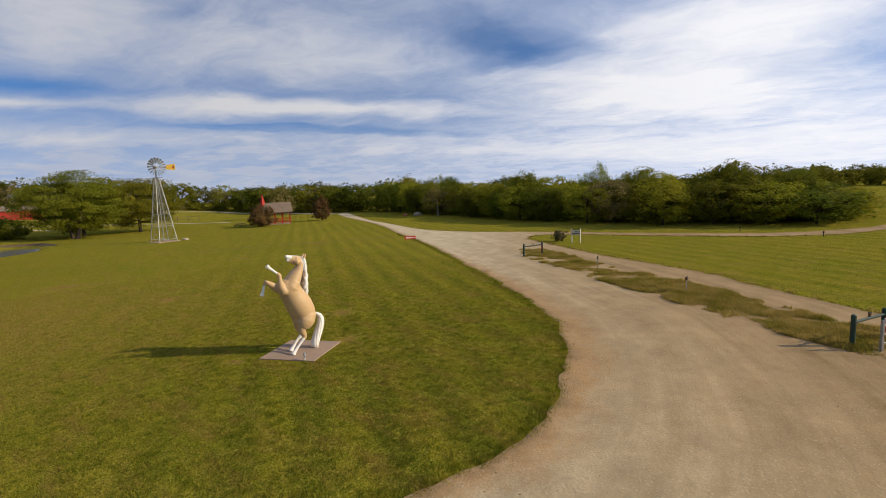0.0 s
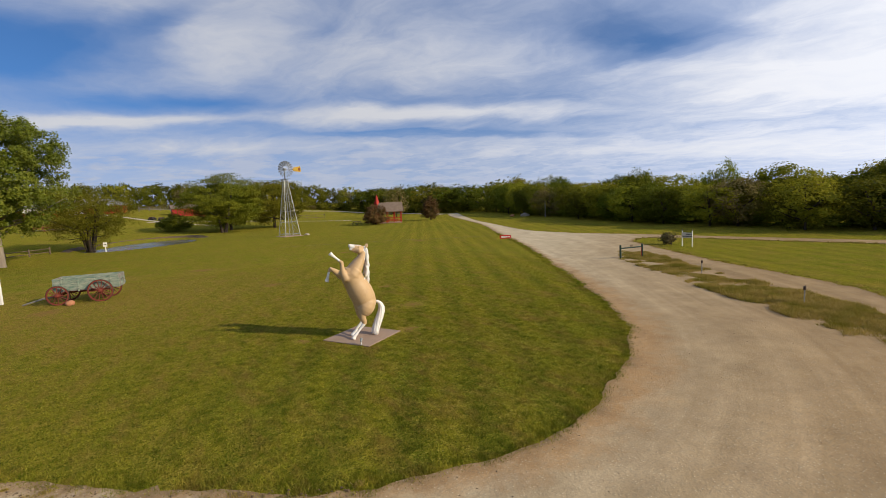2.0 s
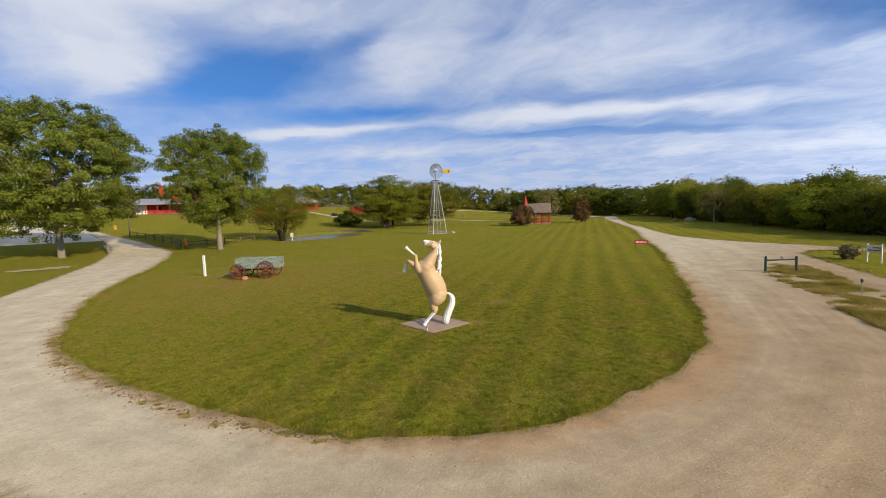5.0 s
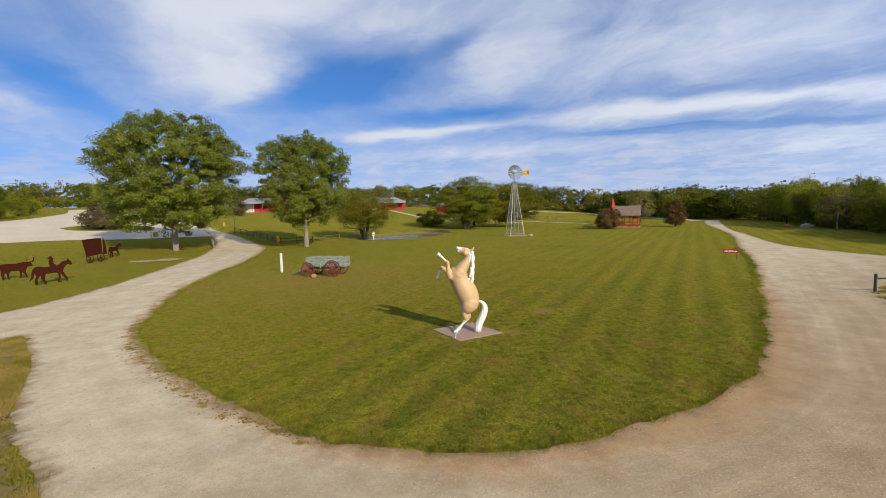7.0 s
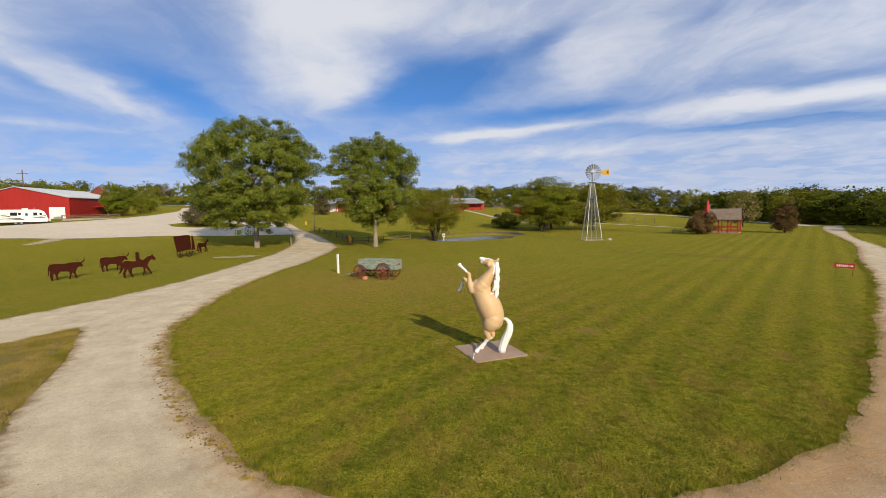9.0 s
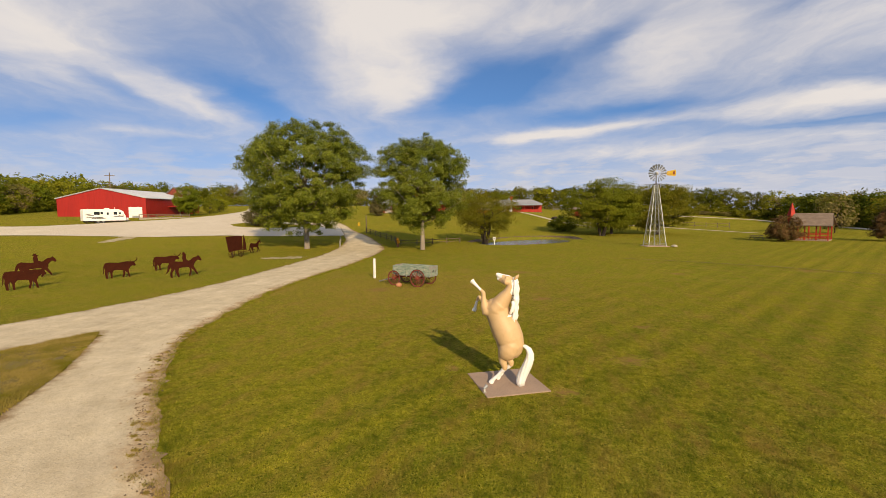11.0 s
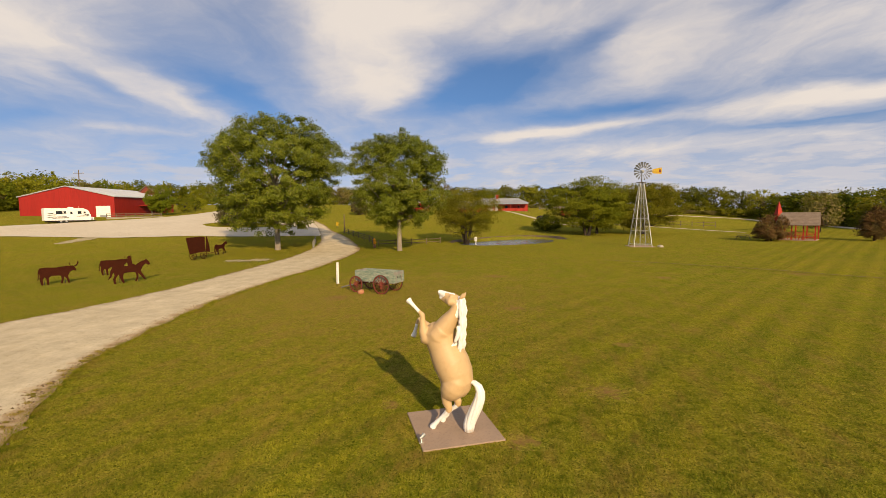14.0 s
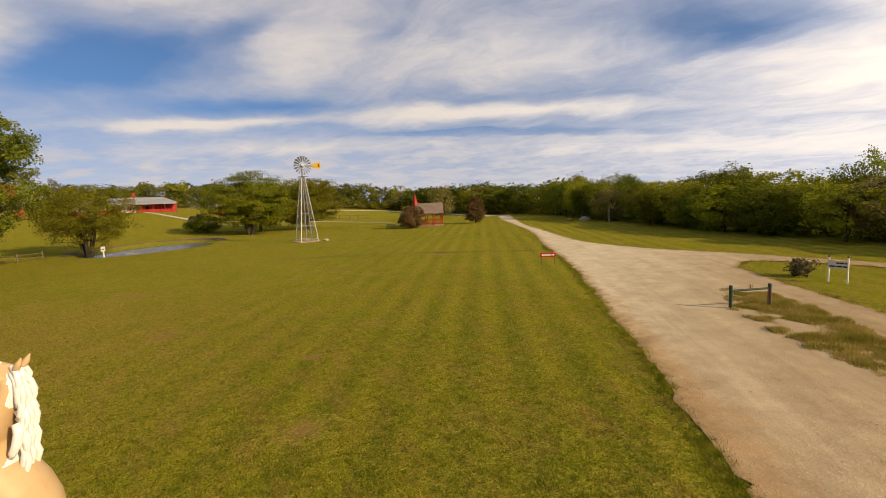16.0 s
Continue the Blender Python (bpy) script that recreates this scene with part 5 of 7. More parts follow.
def farm_wagon():
    """Runs along x, its tail at +x."""
    ob = thing("farm_wagon", pose(-7.89, 15.97, 0, 0, 0, -12), "old farm wagon with a faded green box and red spoked wheels", "wagon")
    L, W, Z = 2.87, 1.06, 0.72
    floor = bmesh.new()
    box(floor, -L / 2, -W / 2, Z - 0.06, L / 2, W / 2, Z, 0.008)
    part("floor", floor, M_GREYWOOD, ob)
    for s in (-1, 1):
        for k in range(3):
            z0, y0 = Z + 0.215 * k, s * W / 2
            part("side_board", boxed(-L / 2 - 0.06 + 0.01 * k, min(y0, y0 + 0.035 * s), z0 + 0.006, L / 2 + 0.04 - 0.012 * k, max(y0, y0 + 0.035 * s), z0 + 0.209, bevel=0.006), M_GREENWOOD, ob, ("faded green board", "faded green board", "flaking grey-green board")[k])
        for x in (-1.1, -0.37, 0.37, 1.1):
            part("stake", boxed(x - 0.035, s * (W / 2 + 0.037) - 0.02, Z - 0.1, x + 0.035, s * (W / 2 + 0.037) + 0.02, Z + 0.64, bevel=0.006), M_GREENWOOD, ob)
    for x, nm in ((-L / 2, "front_board"), (L / 2, "tail_board")):
        for k in range(3):
            part(nm, boxed(x - 0.018, -W / 2 + 0.004, Z + 0.215 * k + 0.006, x + 0.018, W / 2 - 0.004, Z + 0.215 * k + 0.209, bevel=0.006), (M_GREENWOOD, M_GREENWOOD, M_GREYWOOD)[k], ob)
        for y in (-0.3, 0.3):
            part("cleat", boxed(x + 0.018, y - 0.04, Z, x + 0.045, y + 0.04, Z + 0.6, bevel=0.005), M_GREYWOOD, ob)
    for k in range(3):
        part("stencil_mark", boxed(L / 2 + 0.019, -0.22 + 0.19 * k, Z + 0.24, L / 2 + 0.023, -0.13 + 0.19 * k, Z + 0.37), M_INK, ob, "worn dark stencilled figure")
    for x, r in ((-1.26, 0.5), (0.64, 0.58)):
        part("axle", boxed(x - 0.06, -0.72, r - 0.06, x + 0.06, 0.72, r + 0.06, bevel=0.01), M_WAGONRED, ob)
        part("bolster", boxed(x - 0.06, -0.5, r + 0.06, x + 0.06, 0.5, Z - 0.062, bevel=0.01), M_WAGONRED, ob)
        for y in (-0.74, 0.74):
            wagon_wheel(x, y, r, 12 if r < 0.55 else 14, ob)
    part("reach", boxed(-1.2, -0.05, 0.5, 0.6, 0.05, 0.6, bevel=0.01), M_WAGONRED, ob)
    part("tongue", tubed([(-1.2, 0, 0.48), (-2.2, 0, 0.3), (-3.1, 0.02, 0.06)], [0.06, 0.05, 0.04], 8), M_GREYWOOD, ob)


farm_wagon()

post = bmesh.new()
box(post, -0.075, -0.06, -0.1, 0.075, 0.06, 1.5, 0.012)
wp = part("marker_post", post, M_WHITE)
wp.matrix_basis = pose(-12.1, 18.3, 0, 0, 0, -20)
tagged(wp, "square white-painted post standing in the lawn", "post")

pot = bmesh.new()
tube(pot, [(0, 0, 0), (0, 0, 0.08), (0.03, 0, 0.18), (0.02, 0, 0.24)], [0.15, 0.22, 0.19, 0.1], 9)
pt = part("clay_pot", pot, M_CLAY, smooth=True)
pt.matrix_basis = pose(-8.75, 15.1, 0, 18, 0, 0)
tagged(pt, "tipped reddish clay pot lying beside the wagon", "pot")


# ---- rusted steel cut-outs ----
COW = [(-1.02, 0.95), (-1.05, 0.45), (-1.1, 0.3), (-1.0, 0.45), (-0.96, 0.85), (-0.93, 0.7), (-0.95, 0.45), (-0.88, 0.0), (-0.76, 0.0), (-0.76, 0.4), (-0.66, 0.55), (-0.58, 0.4), (-0.55, 0.0), (-0.43, 0.0), (-0.44, 0.45), (-0.3, 0.62), (0.15, 0.6), (0.28, 0.55), (0.3, 0.3), (0.22, 0.04), (0.33, 0.0), (0.42, 0.3), (0.46, 0.5), (0.6, 0.3), (0.66, 0.0), (0.78, 0.0), (0.68, 0.5), (0.8, 0.78), (0.95, 0.9), (1.14, 0.85), (1.22, 0.95), (1.1, 1.15), (1.0, 1.26), (0.9, 1.22), (0.6, 1.27), (0.0, 1.2), (-0.6, 1.26), (-0.92, 1.22)]
HORN = [(0.92, 1.2), (0.84, 1.34), (0.84, 1.55), (0.8, 1.36), (0.88, 1.2)]
HORN_B = [(1.02, 1.22), (1.18, 1.28), (1.28, 1.42), (1.3, 1.6), (1.36, 1.42), (1.24, 1.22), (1.06, 1.16)]
HORSE = [(-1.12, 1.2), (-1.25, 0.95), (-1.3, 0.6), (-1.45, 0.32), (-1.2, 0.5), (-1.08, 0.85), (-1.0, 0.62), (-1.12, 0.35), (-1.08, 0.0), (-0.94, 0.0), (-0.95, 0.36), (-0.76, 0.66), (-0.66, 0.3), (-0.52, 0.0), (-0.4, 0.03), (-0.5, 0.4), (-0.42, 0.72), (0.2, 0.74), (0.36, 0.66), (0.38, 0.35), (0.26, 0.05), (0.38, 0.0), (0.5, 0.36), (0.52, 0.62), (0.72, 0.36), (0.9, 0.1), (1.0, 0.14), (0.84, 0.46), (0.68, 0.8), (0.82, 1.1), (1.02, 1.28), (1.24, 1.16), (1.34, 1.24), (1.26, 1.42), (1.12, 1.6), (1.06, 1.68), (1.02, 1.56), (0.72, 1.5), (0.42, 1.28), (0.1, 1.2), (-0.5, 1.24), (-0.9, 1.32)]
RIDER = [(-0.12, 1.18), (0.16, 1.18), (0.34, 1.3), (0.16, 1.36), (0.14, 1.62), (0.12, 1.74), (0.2, 1.78), (0.08, 1.84), (0.04, 1.95), (-0.1, 1.95), (-0.13, 1.84), (-0.22, 1.8), (-0.1, 1.74), (-0.16, 1.6)]


def cutout(name, outlines, x, y, turn, label, category, scale=1.0):
    """A sheet-steel silhouette on two stakes, facing along its x."""
    ob = thing(name, pose(x, y, hgt(x, y), 0, 0, turn) @ Matrix.Diagonal((scale, 1, scale, 1)), label, category, "rusted steel figures on the grass")
    for nm, o, dy in outlines:
        p = part(nm, plate(o, 0.02), M_RUST, ob)
        p.location.y = dy
    for sx in (-0.7, 0.5):
        part("stake", tubed([(sx, 0.02, -0.3), (sx, 0.02, 0.5)], 0.018, 5), M_IRON, ob)
    return ob


HEAD = 69.0
cow_parts = [("silhouette", COW, 0), ("horn", HORN, 0.012), ("horn", HORN_B, -0.012)]
ride_parts = [("silhouette", HORSE, 0), ("rider_shape", RIDER, 0.021)]
cutout("steel_cow", cow_parts, -33.4, 7.8, HEAD, "rusted steel silhouette of a longhorn standing on the grass", "metal cow", 1.02)
cutout("steel_rider", ride_parts, -39.2, 12.1, HEAD, "rusted steel silhouette of a walking horse with a rider shape", "metal horse", 1.0)
cutout("steel_cow", cow_parts, -32.3, 13.7, HEAD, "rusted steel silhouette of a longhorn with curved horns", "metal cow", 1.0)
cutout("steel_cow", cow_parts, -33.1, 18.7, HEAD, "rusted steel silhouette of a longhorn", "metal cow", 0.98)
cutout("steel_rider", ride_parts, -27.6, 15.6, HEAD, "rusted steel silhouette of a horse and rider shape beside the drive", "metal horse", 1.0)


def steel_wagon():
    x, y = -34.85, 29.55
    ob = thing("steel_wagon", pose(x, y, hgt(x, y), 0, 0, 86) @ Matrix.Diagonal((1.15, 1, 1.2, 1)), "rusted steel silhouette of a covered wagon leaning back", "metal wagon", "rusted steel figures on the grass")
    part("cover", plate([(-0.98, 0.55), (0.8, 0.7), (0.75, 2.0), (0.2, 2.06), (-0.4, 2.03), (-0.9, 2.02), (-1.3, 2.0)], 0.02), M_RUST, ob)
    for cx in (-0.62, 0.55):
        ring = [(cx + 0.36 * math.cos(a), 0.0, 0.4 + 0.36 * math.sin(a)) for a in np.linspace(0, 2 * math.pi, 25)]
        w = part("wheel", tubed(ring, 0.03, 5), M_RUST, ob)
        for j in range(4):
            a = math.pi * j / 4 + 0.3
            part("spoke", tubed([(cx - 0.36 * math.cos(a), 0, 0.4 - 0.36 * math.sin(a)), (cx + 0.36 * math.cos(a), 0, 0.4 + 0.36 * math.sin(a))], 0.02, 4), M_RUST, w)
    part("seat_back", plate([(0.85, 0.65), (1.3, 0.6), (1.25, 1.2), (1.1, 1.75), (1.0, 2.1), (0.92, 1.9), (0.88, 1.2)], 0.02), M_RUST, ob)
    part("wagon_tongue", tubed([(0.8, 0, 0.45), (2.6, 0, 0.6)], 0.03, 5), M_RUST, ob)
    for sx in (-0.5, 0.6):
        part("stake", tubed([(sx, 0.03, -0.3), (sx, 0.03, 0.9)], 0.02, 5), M_IRON, ob)


steel_wagon()
cutout("steel_horse", [("silhouette", HORSE, 0)], -36.3, 34.4, 97, "rusted steel silhouette of a harness horse", "metal horse", 0.95)


# ---- signs and barriers by the drive ----
def arrow_sign():
    ob = thing("arrow_sign", pose(23.05, 18.7, 0, 0, 0, -35), "low red sign with white lettering and an arrow", "sign")
    for x in (-0.42, 0.42):
        part("leg", tubed([(x, 0, -0.2), (x, 0, 0.62)], 0.014, 6), M_IRON, ob)
    panel = part("panel", boxed(-0.52, -0.012, 0.52, 0.52, 0.012, 0.84, bevel=0.004), M_SIGNRED, ob)
    for k, w in enumerate((0.07, 0.08, 0.06, 0.08, 0.07, 0.075)):
        x = -0.4 + 0.1 * k
        part("lettering", boxed(x, -0.017, 0.61, x + w, -0.0135, 0.75), M_WHITE, panel, "white letter block")
    part("arrow", plate([(0.2, 0.65), (0.34, 0.65), (0.34, 0.60), (0.46, 0.68), (0.34, 0.76), (0.34, 0.71), (0.2, 0.71)], 0.034), M_WHITE, panel, "white arrow")


arrow_sign()


def notice_board():
    ob = thing("notice_board", pose(29.85, 5.2, 0, 0, 0, -83), "grey notice board on two white posts", "sign")
    for x in (-0.37, 0.37):
        leg = part("post", boxed(x - 0.03, -0.03, -0.2, x + 0.03, 0.03, 1.2, bevel=0.008), M_WHITE, ob)
        part("finial", tubed([(x, 0, 1.2), (x, 0, 1.24), (x, 0, 1.29)], [0.03, 0.05, 0.02], 8), M_IRON, leg)
    panel = part("panel", boxed(-0.40, -0.058, 0.66, 0.40, -0.033, 1.06, bevel=0.006), M_BOARD, ob)
    for x0, x1, z in ((-0.06, 0.06, 0.9), (0.08, 0.24, 0.9), (0.27, 0.35, 0.9), (-0.34, -0.1, 0.74), (-0.06, 0.16, 0.74), (0.2, 0.35, 0.74)):
        part("lettering", boxed(x0, -0.064, z, x1, -0.0595, z + 0.07), M_INK, panel, "dark line of lettering")


notice_board()


def barrier(x, y, turn, width, label):
    ob = thing("pipe_barrier", pose(x, y, 0, 0, 0, turn), label, "barrier")
    for s in (-1, 1):
        p = part("post", tubed([(s * width / 2, 0, -0.2), (s * width / 2, 0, 0.92)], 0.065, 12), M_POSTGREEN, ob)
        part("cap", tubed([(s * width / 2, 0, 0.92), (s * width / 2, 0, 0.95)], [0.065, 0.035], 12), M_POSTGREEN, p)
    part("crossbar", tubed([(-width / 2, 0, 0.72), (width / 2, 0, 0.76)], 0.042, 10), M_POSTGREEN, ob, "horizontal steel pipe")
    part("chain", tubed([(width / 2 - 0.12, -0.1, 0.75), (width / 2 - 0.12, -0.11, 0.3), (width / 2 - 0.12, -0.1, -0.05)], 0.008, 6), M_SIGNRED, ob, "hanging red strap")
    for k in range(3):
        part("hook", tubed([(-0.05 + 0.06 * k, 0, 0.76), (-0.05 + 0.06 * k, 0, 0.93)], 0.012, 5), M_IRON, ob)
    return ob


barrier(22.0, 4.3, -22, 1.55, "dark green pipe barrier with a red strap between the lanes")
barrier(11.85, -13.8, -25, 1.43, "dark green post barrier with a pipe rail at the verge")


def gate_end():
    ob = thing("gate", pose(11.15, -14.1, 0, 0, 0, -40), "pale metal gate end beside the verge barrier", "gate")
    part("gate_post", boxed(-0.035, -0.035, -0.2, 0.035, 0.035, 0.9, bevel=0.008), M_STEEL, ob)
    for z in (0.25, 0.5, 0.75, 0.93):
        part("gate_rail", tubed([(0.04, 0, z), (1.6, 0, z)], 0.022, 6), M_STEEL, ob)
    part("gate_stile", tubed([(1.6, 0, 0.2), (1.6, 0, 0.95)], 0.025, 6), M_STEEL, ob)


gate_end()


def hydrant(x, y, h):
    ob = thing("water_tap", pose(x, y, 0, 0, 0, 30), "thin iron yard hydrant in the verge", "water tap", "yard hydrants in the verge")
    part("pipe", tubed([(0, 0, -0.2), (0, 0, h)], 0.022, 8), M_STEEL, ob)
    part("head", tubed([(0, 0, h - 0.03), (0, 0, h + 0.1)], [0.05, 0.045], 8), M_IRON, ob)
    part("spout", tubed([(0, 0, h + 0.03), (0.1, 0, h + 0.04), (0.14, 0, h - 0.05)], [0.03, 0.026, 0.024], 8), M_IRON, ob)
    part("lever", tubed([(-0.02, 0, h + 0.1), (-0.14, 0, h + 0.15)], 0.014, 6), M_IRON, ob)


hydrant(19.5, -1.8, 0.6)
hydrant(15.75, -7.75, 0.6)


def marker_post(x, y):
    ob = thing("marker_post", pose(x, y, 0, 0, 0, 20), "short dark marker post with a small cap in the grass", "post", "marker posts along the meadow drive")
    part("stake", tubed([(0, 0, -0.15), (0, 0, 0.28)], 0.025, 8), M_IRON, ob)
    part("cap", boxed(-0.06, -0.05, 0.28, 0.06, 0.05, 0.40, bevel=0.012), M_INK, ob)


marker_post(42.0, -4.2)
marker_post(39.7, -10.2)


def sign_bush():
    rng = np.random.default_rng(77)
    ob = thing("bush", pose(30.2, 7.0, 0), "low dark reddish bush beside the notice board", "bush")
    cs = crown_clumps(rng, 0.1, 0.95, 0.75, 0.65, 60, 0.5, 0.3)
    v, f = leaf_cloud(rng, cs, 0.18, 30, 0.08)
    crown = new("crown", mesh_np("crown", v, f, M_SPRUCE))
    crown.parent = ob
    part("stems", trunk_bm(rng, cs, 0.03, 0.15, 0.7, 16, stems=4), M_DARKBARK, ob)


sign_bush()


# ---- buildings ----
def gable_building(name, m, label, W, D, H, R, wall, roof, category="building", eave=0.4, hip=0.0):
    """A house along x (ridge along x), W long, D deep, walls H high, ridge R high. Front faces -y."""
    ob = thing(name, m, label, category)
    t = 0.2
    for nm, a in (("front_wall", (-W / 2, -D / 2, -0.5, W / 2, -D / 2 + t, H)), ("back_wall", (-W / 2, D / 2 - t, -0.5, W / 2, D / 2, H))):
        part(nm, boxed(*a), wall, ob)
    for s in (-1, 1):
        bm = bmesh.new()
        top = H + 0.3 if hip else R - 0.08
        pts = [(-D / 2 + t, -0.5), (D / 2 - t, -0.5), (D / 2 - t, H - 0.02), (0, top), (-D / 2 + t, H - 0.02)]
        lo, hi = [], []
        for y, z in pts:
            lo.append(bm.verts.new((s * W / 2, y, z)))
            hi.append(bm.verts.new((s * (W / 2 - t), y, z)))
        bm.faces.new(lo)
        bm.faces.new(hi[::-1])
        for k in range(5):
            bm.faces.new((lo[k], lo[(k + 1) % 5], hi[(k + 1) % 5], hi[k]))
        bmesh.ops.recalc_face_normals(bm, faces=bm.faces[:])
        part("gable_wall", bm, wall, ob)
    slope = (R - H) / (D / 2)
    E = W / 2 + eave
    for s in (-1, 1):
        bm = bmesh.new()
        y1, z1 = s * (D / 2 + eave), H - slope * eave
        ridge = E - hip
        vs = [bm.verts.new(p) for p in ((-ridge, 0, R), (ridge, 0, R), (E, y1, z1), (-E, y1, z1), (-ridge, 0, R + 0.12), (ridge, 0, R + 0.12), (E, y1, z1 + 0.12), (-E, y1, z1 + 0.12))]
        for q in ((0, 1, 2, 3), (4, 5, 6, 7), (0, 1, 5, 4), (1, 2, 6, 5), (2, 3, 7, 6), (3, 0, 4, 7)):
            bm.faces.new([vs[k] for k in q])
        bmesh.ops.recalc_face_normals(bm, faces=bm.faces[:])
        sl = part("roof_slope", bm, roof, ob)
        n = max(4, int(W / 1.2))
        for k in range(n + 1):
            x = -ridge + 2 * ridge * k / n
            part("seam", tubed([(x, s * 0.05, R + 0.11 - 0.05 * slope), (x, y1, z1 + 0.13)], 0.035, 4), roof, sl)
    if hip:
        for s in (-1, 1):
            bm = bmesh.new()
            z1 = H - slope * eave
            vs = [bm.verts.new(p) for p in ((s * (E - hip), 0, R + 0.005), (s * E, -D / 2 - eave, z1 + 0.005), (s * E, D / 2 + eave, z1 + 0.005), (s * (E - hip), 0, R + 0.125), (s * E, -D / 2 - eave, z1 + 0.125), (s * E, D / 2 + eave, z1 + 0.125))]
            for q in ((0, 1, 2), (3, 4, 5), (0, 1, 4, 3), (1, 2, 5, 4), (2, 0, 3, 5)):
                bm.faces.new([vs[k] for k in q])
            bmesh.ops.recalc_face_normals(bm, faces=bm.faces[:])
            part("roof_hip", bm, roof, ob)
    return ob


def window(parent, x, y, z, w, h, trim=None):
    """A framed window in a wall that faces -y."""
    win = part("window", boxed(x - w / 2, y - 0.06, z, x + w / 2, y - 0.003, z + h), trim or M_WHITE, parent)
    part("pane", boxed(x - w / 2 + 0.08, y - 0.075, z + 0.08, x + w / 2 - 0.08, y - 0.061, z + h - 0.08), M_GLASS, win)
    part("sill", boxed(x - w / 2 - 0.06, y - 0.12, z - 0.06, x + w / 2 + 0.06, y - 0.003, z - 0.003), trim or M_WHITE, win)


def porch(ob, x0, x1, y0, depth, z_wall, z_edge, post_m, roof_m, n, rail=True):
    """A lean-to porch roof on posts before a wall at y0."""
    bm = bmesh.new()
    y1 = y0 - depth
    vs = [bm.verts.new(p) for p in ((x0, y0 - 0.01, z_wall), (x1, y0 - 0.01, z_wall), (x1, y1 - 0.3, z_edge), (x0, y1 - 0.3, z_edge), (x0, y0 - 0.01, z_wall + 0.12), (x1, y0 - 0.01, z_wall + 0.12), (x1, y1 - 0.3, z_edge + 0.12), (x0, y1 - 0.3, z_edge + 0.12))]
    for q in ((0, 1, 2, 3), (4, 5, 6, 7), (0, 1, 5, 4), (1, 2, 6, 5), (2, 3, 7, 6), (3, 0, 4, 7)):
        bm.faces.new([vs[k] for k in q])
    bmesh.ops.recalc_face_normals(bm, faces=bm.faces[:])
    part("porch_roof", bm, roof_m, ob)
    part("porch_deck", boxed(x0, y1, -0.4, x1, y0 - 0.01, 0.15), M_FENCEWOOD, ob)
    for k in range(n):
        x = x0 + 0.15 + (x1 - x0 - 0.3) * k / (n - 1)
        part("porch_post", boxed(x - 0.08, y1, 0.15, x + 0.08, y1 + 0.16, z_edge + 0.02), post_m, ob)
    if rail:
        for z in (0.55, 1.0):
            part("porch_rail", boxed(x0 + 0.1, y1 + 0.05, z, x1 - 0.1, y1 + 0.1, z + 0.07), post_m, ob)


def red_barn():
    # the gable end faces the drive; the ridge runs away from it
    x, y = -100.3, 70.6
    m = pose(x, y, 4.25) @ pose(0, 0, 0, 0, 0, 110.4)
    ob = gable_building("barn", m, "large red metal barn with a pale roof and a white door", 24.0, 18.4, 4.35, 6.5, M_RED, M_ROOFMETAL, "barn", 0.25)
    X = -12.0
    door = part("door", boxed(X - 0.08, -8.4, -0.45, X - 0.003, -5.6, 2.45), M_WHITE, ob, "white overhead door")
    part("door_grille", boxed(X - 0.12, -7.7, -0.4, X - 0.083, -6.3, 0.6), M_STEEL, door)
    for k in range(31):
        part("rib", boxed(X - 0.012, -9.0 + 0.6 * k - 0.02, 2.5 if 1 <= k <= 5 else -0.4, X - 0.003, -9.0 + 0.6 * k + 0.02, 4.3 + 2.0 * (1 - abs(-9.0 + 0.6 * k) / 9.2)), M_RED, ob)
    part("corner_trim", boxed(X - 0.05, -9.26, -0.4, X + 0.12, -9.203, 4.3), M_RED, ob)
    part("awning", boxed(-3.2, -12.0, 2.5, 4.0, -9.21, 2.66), M_RED, ob, "red lean-to awning")
    for px in (-3.0, 3.8):
        part("awning_post", boxed(px - 0.1, -11.9, -0.5, px + 0.1, -11.7, 2.5), M_STONE, ob)
    ann = gable_building("barn_annexe", pose(-101.5, 84.5, 5.4) @ pose(0, 0, 0, 0, 0, 110), "brown gabled annexe behind the barn", 6.0, 5.5, 4.2, 6.6, M_WAGONRED, M_SHINGLE, "building", 0.3)
    window(ann, 0, -2.75, 2.0, 1.2, 1.2)


red_barn()


def barn_fence():
    ob = thing("rail_fence", pose(-84.6, 64.5, 4.0, 0, 0, 72), "low wooden rail fence beside the barn", "fence")
    for k in range(7):
        part("post", boxed(-5.0 + 1.7 * k - 0.07, -0.07, -0.4, -5.0 + 1.7 * k + 0.07, 0.07, 1.1), M_FENCEWOOD, ob)
    for z in (0.35, 0.7, 1.0):
        part("rail", boxed(-5.1, -0.11, z, 5.3, -0.073, z + 0.12), M_FENCEWOOD, ob)


barn_fence()


def dock_wall():
    ob = thing("retaining_wall", pose(-83.2, 63.6, 3.9, 0, 0, 72), "low weathered concrete retaining wall before the barn fence", "wall")
    part("wall", boxed(-5.2, -0.15, -0.5, 5.2, 0.15, 0.42, bevel=0.02), M_STONE, ob)
    part("coping", boxed(-5.25, -0.19, 0.423, 5.25, 0.19, 0.5, bevel=0.015), M_STONE, ob)


dock_wall()


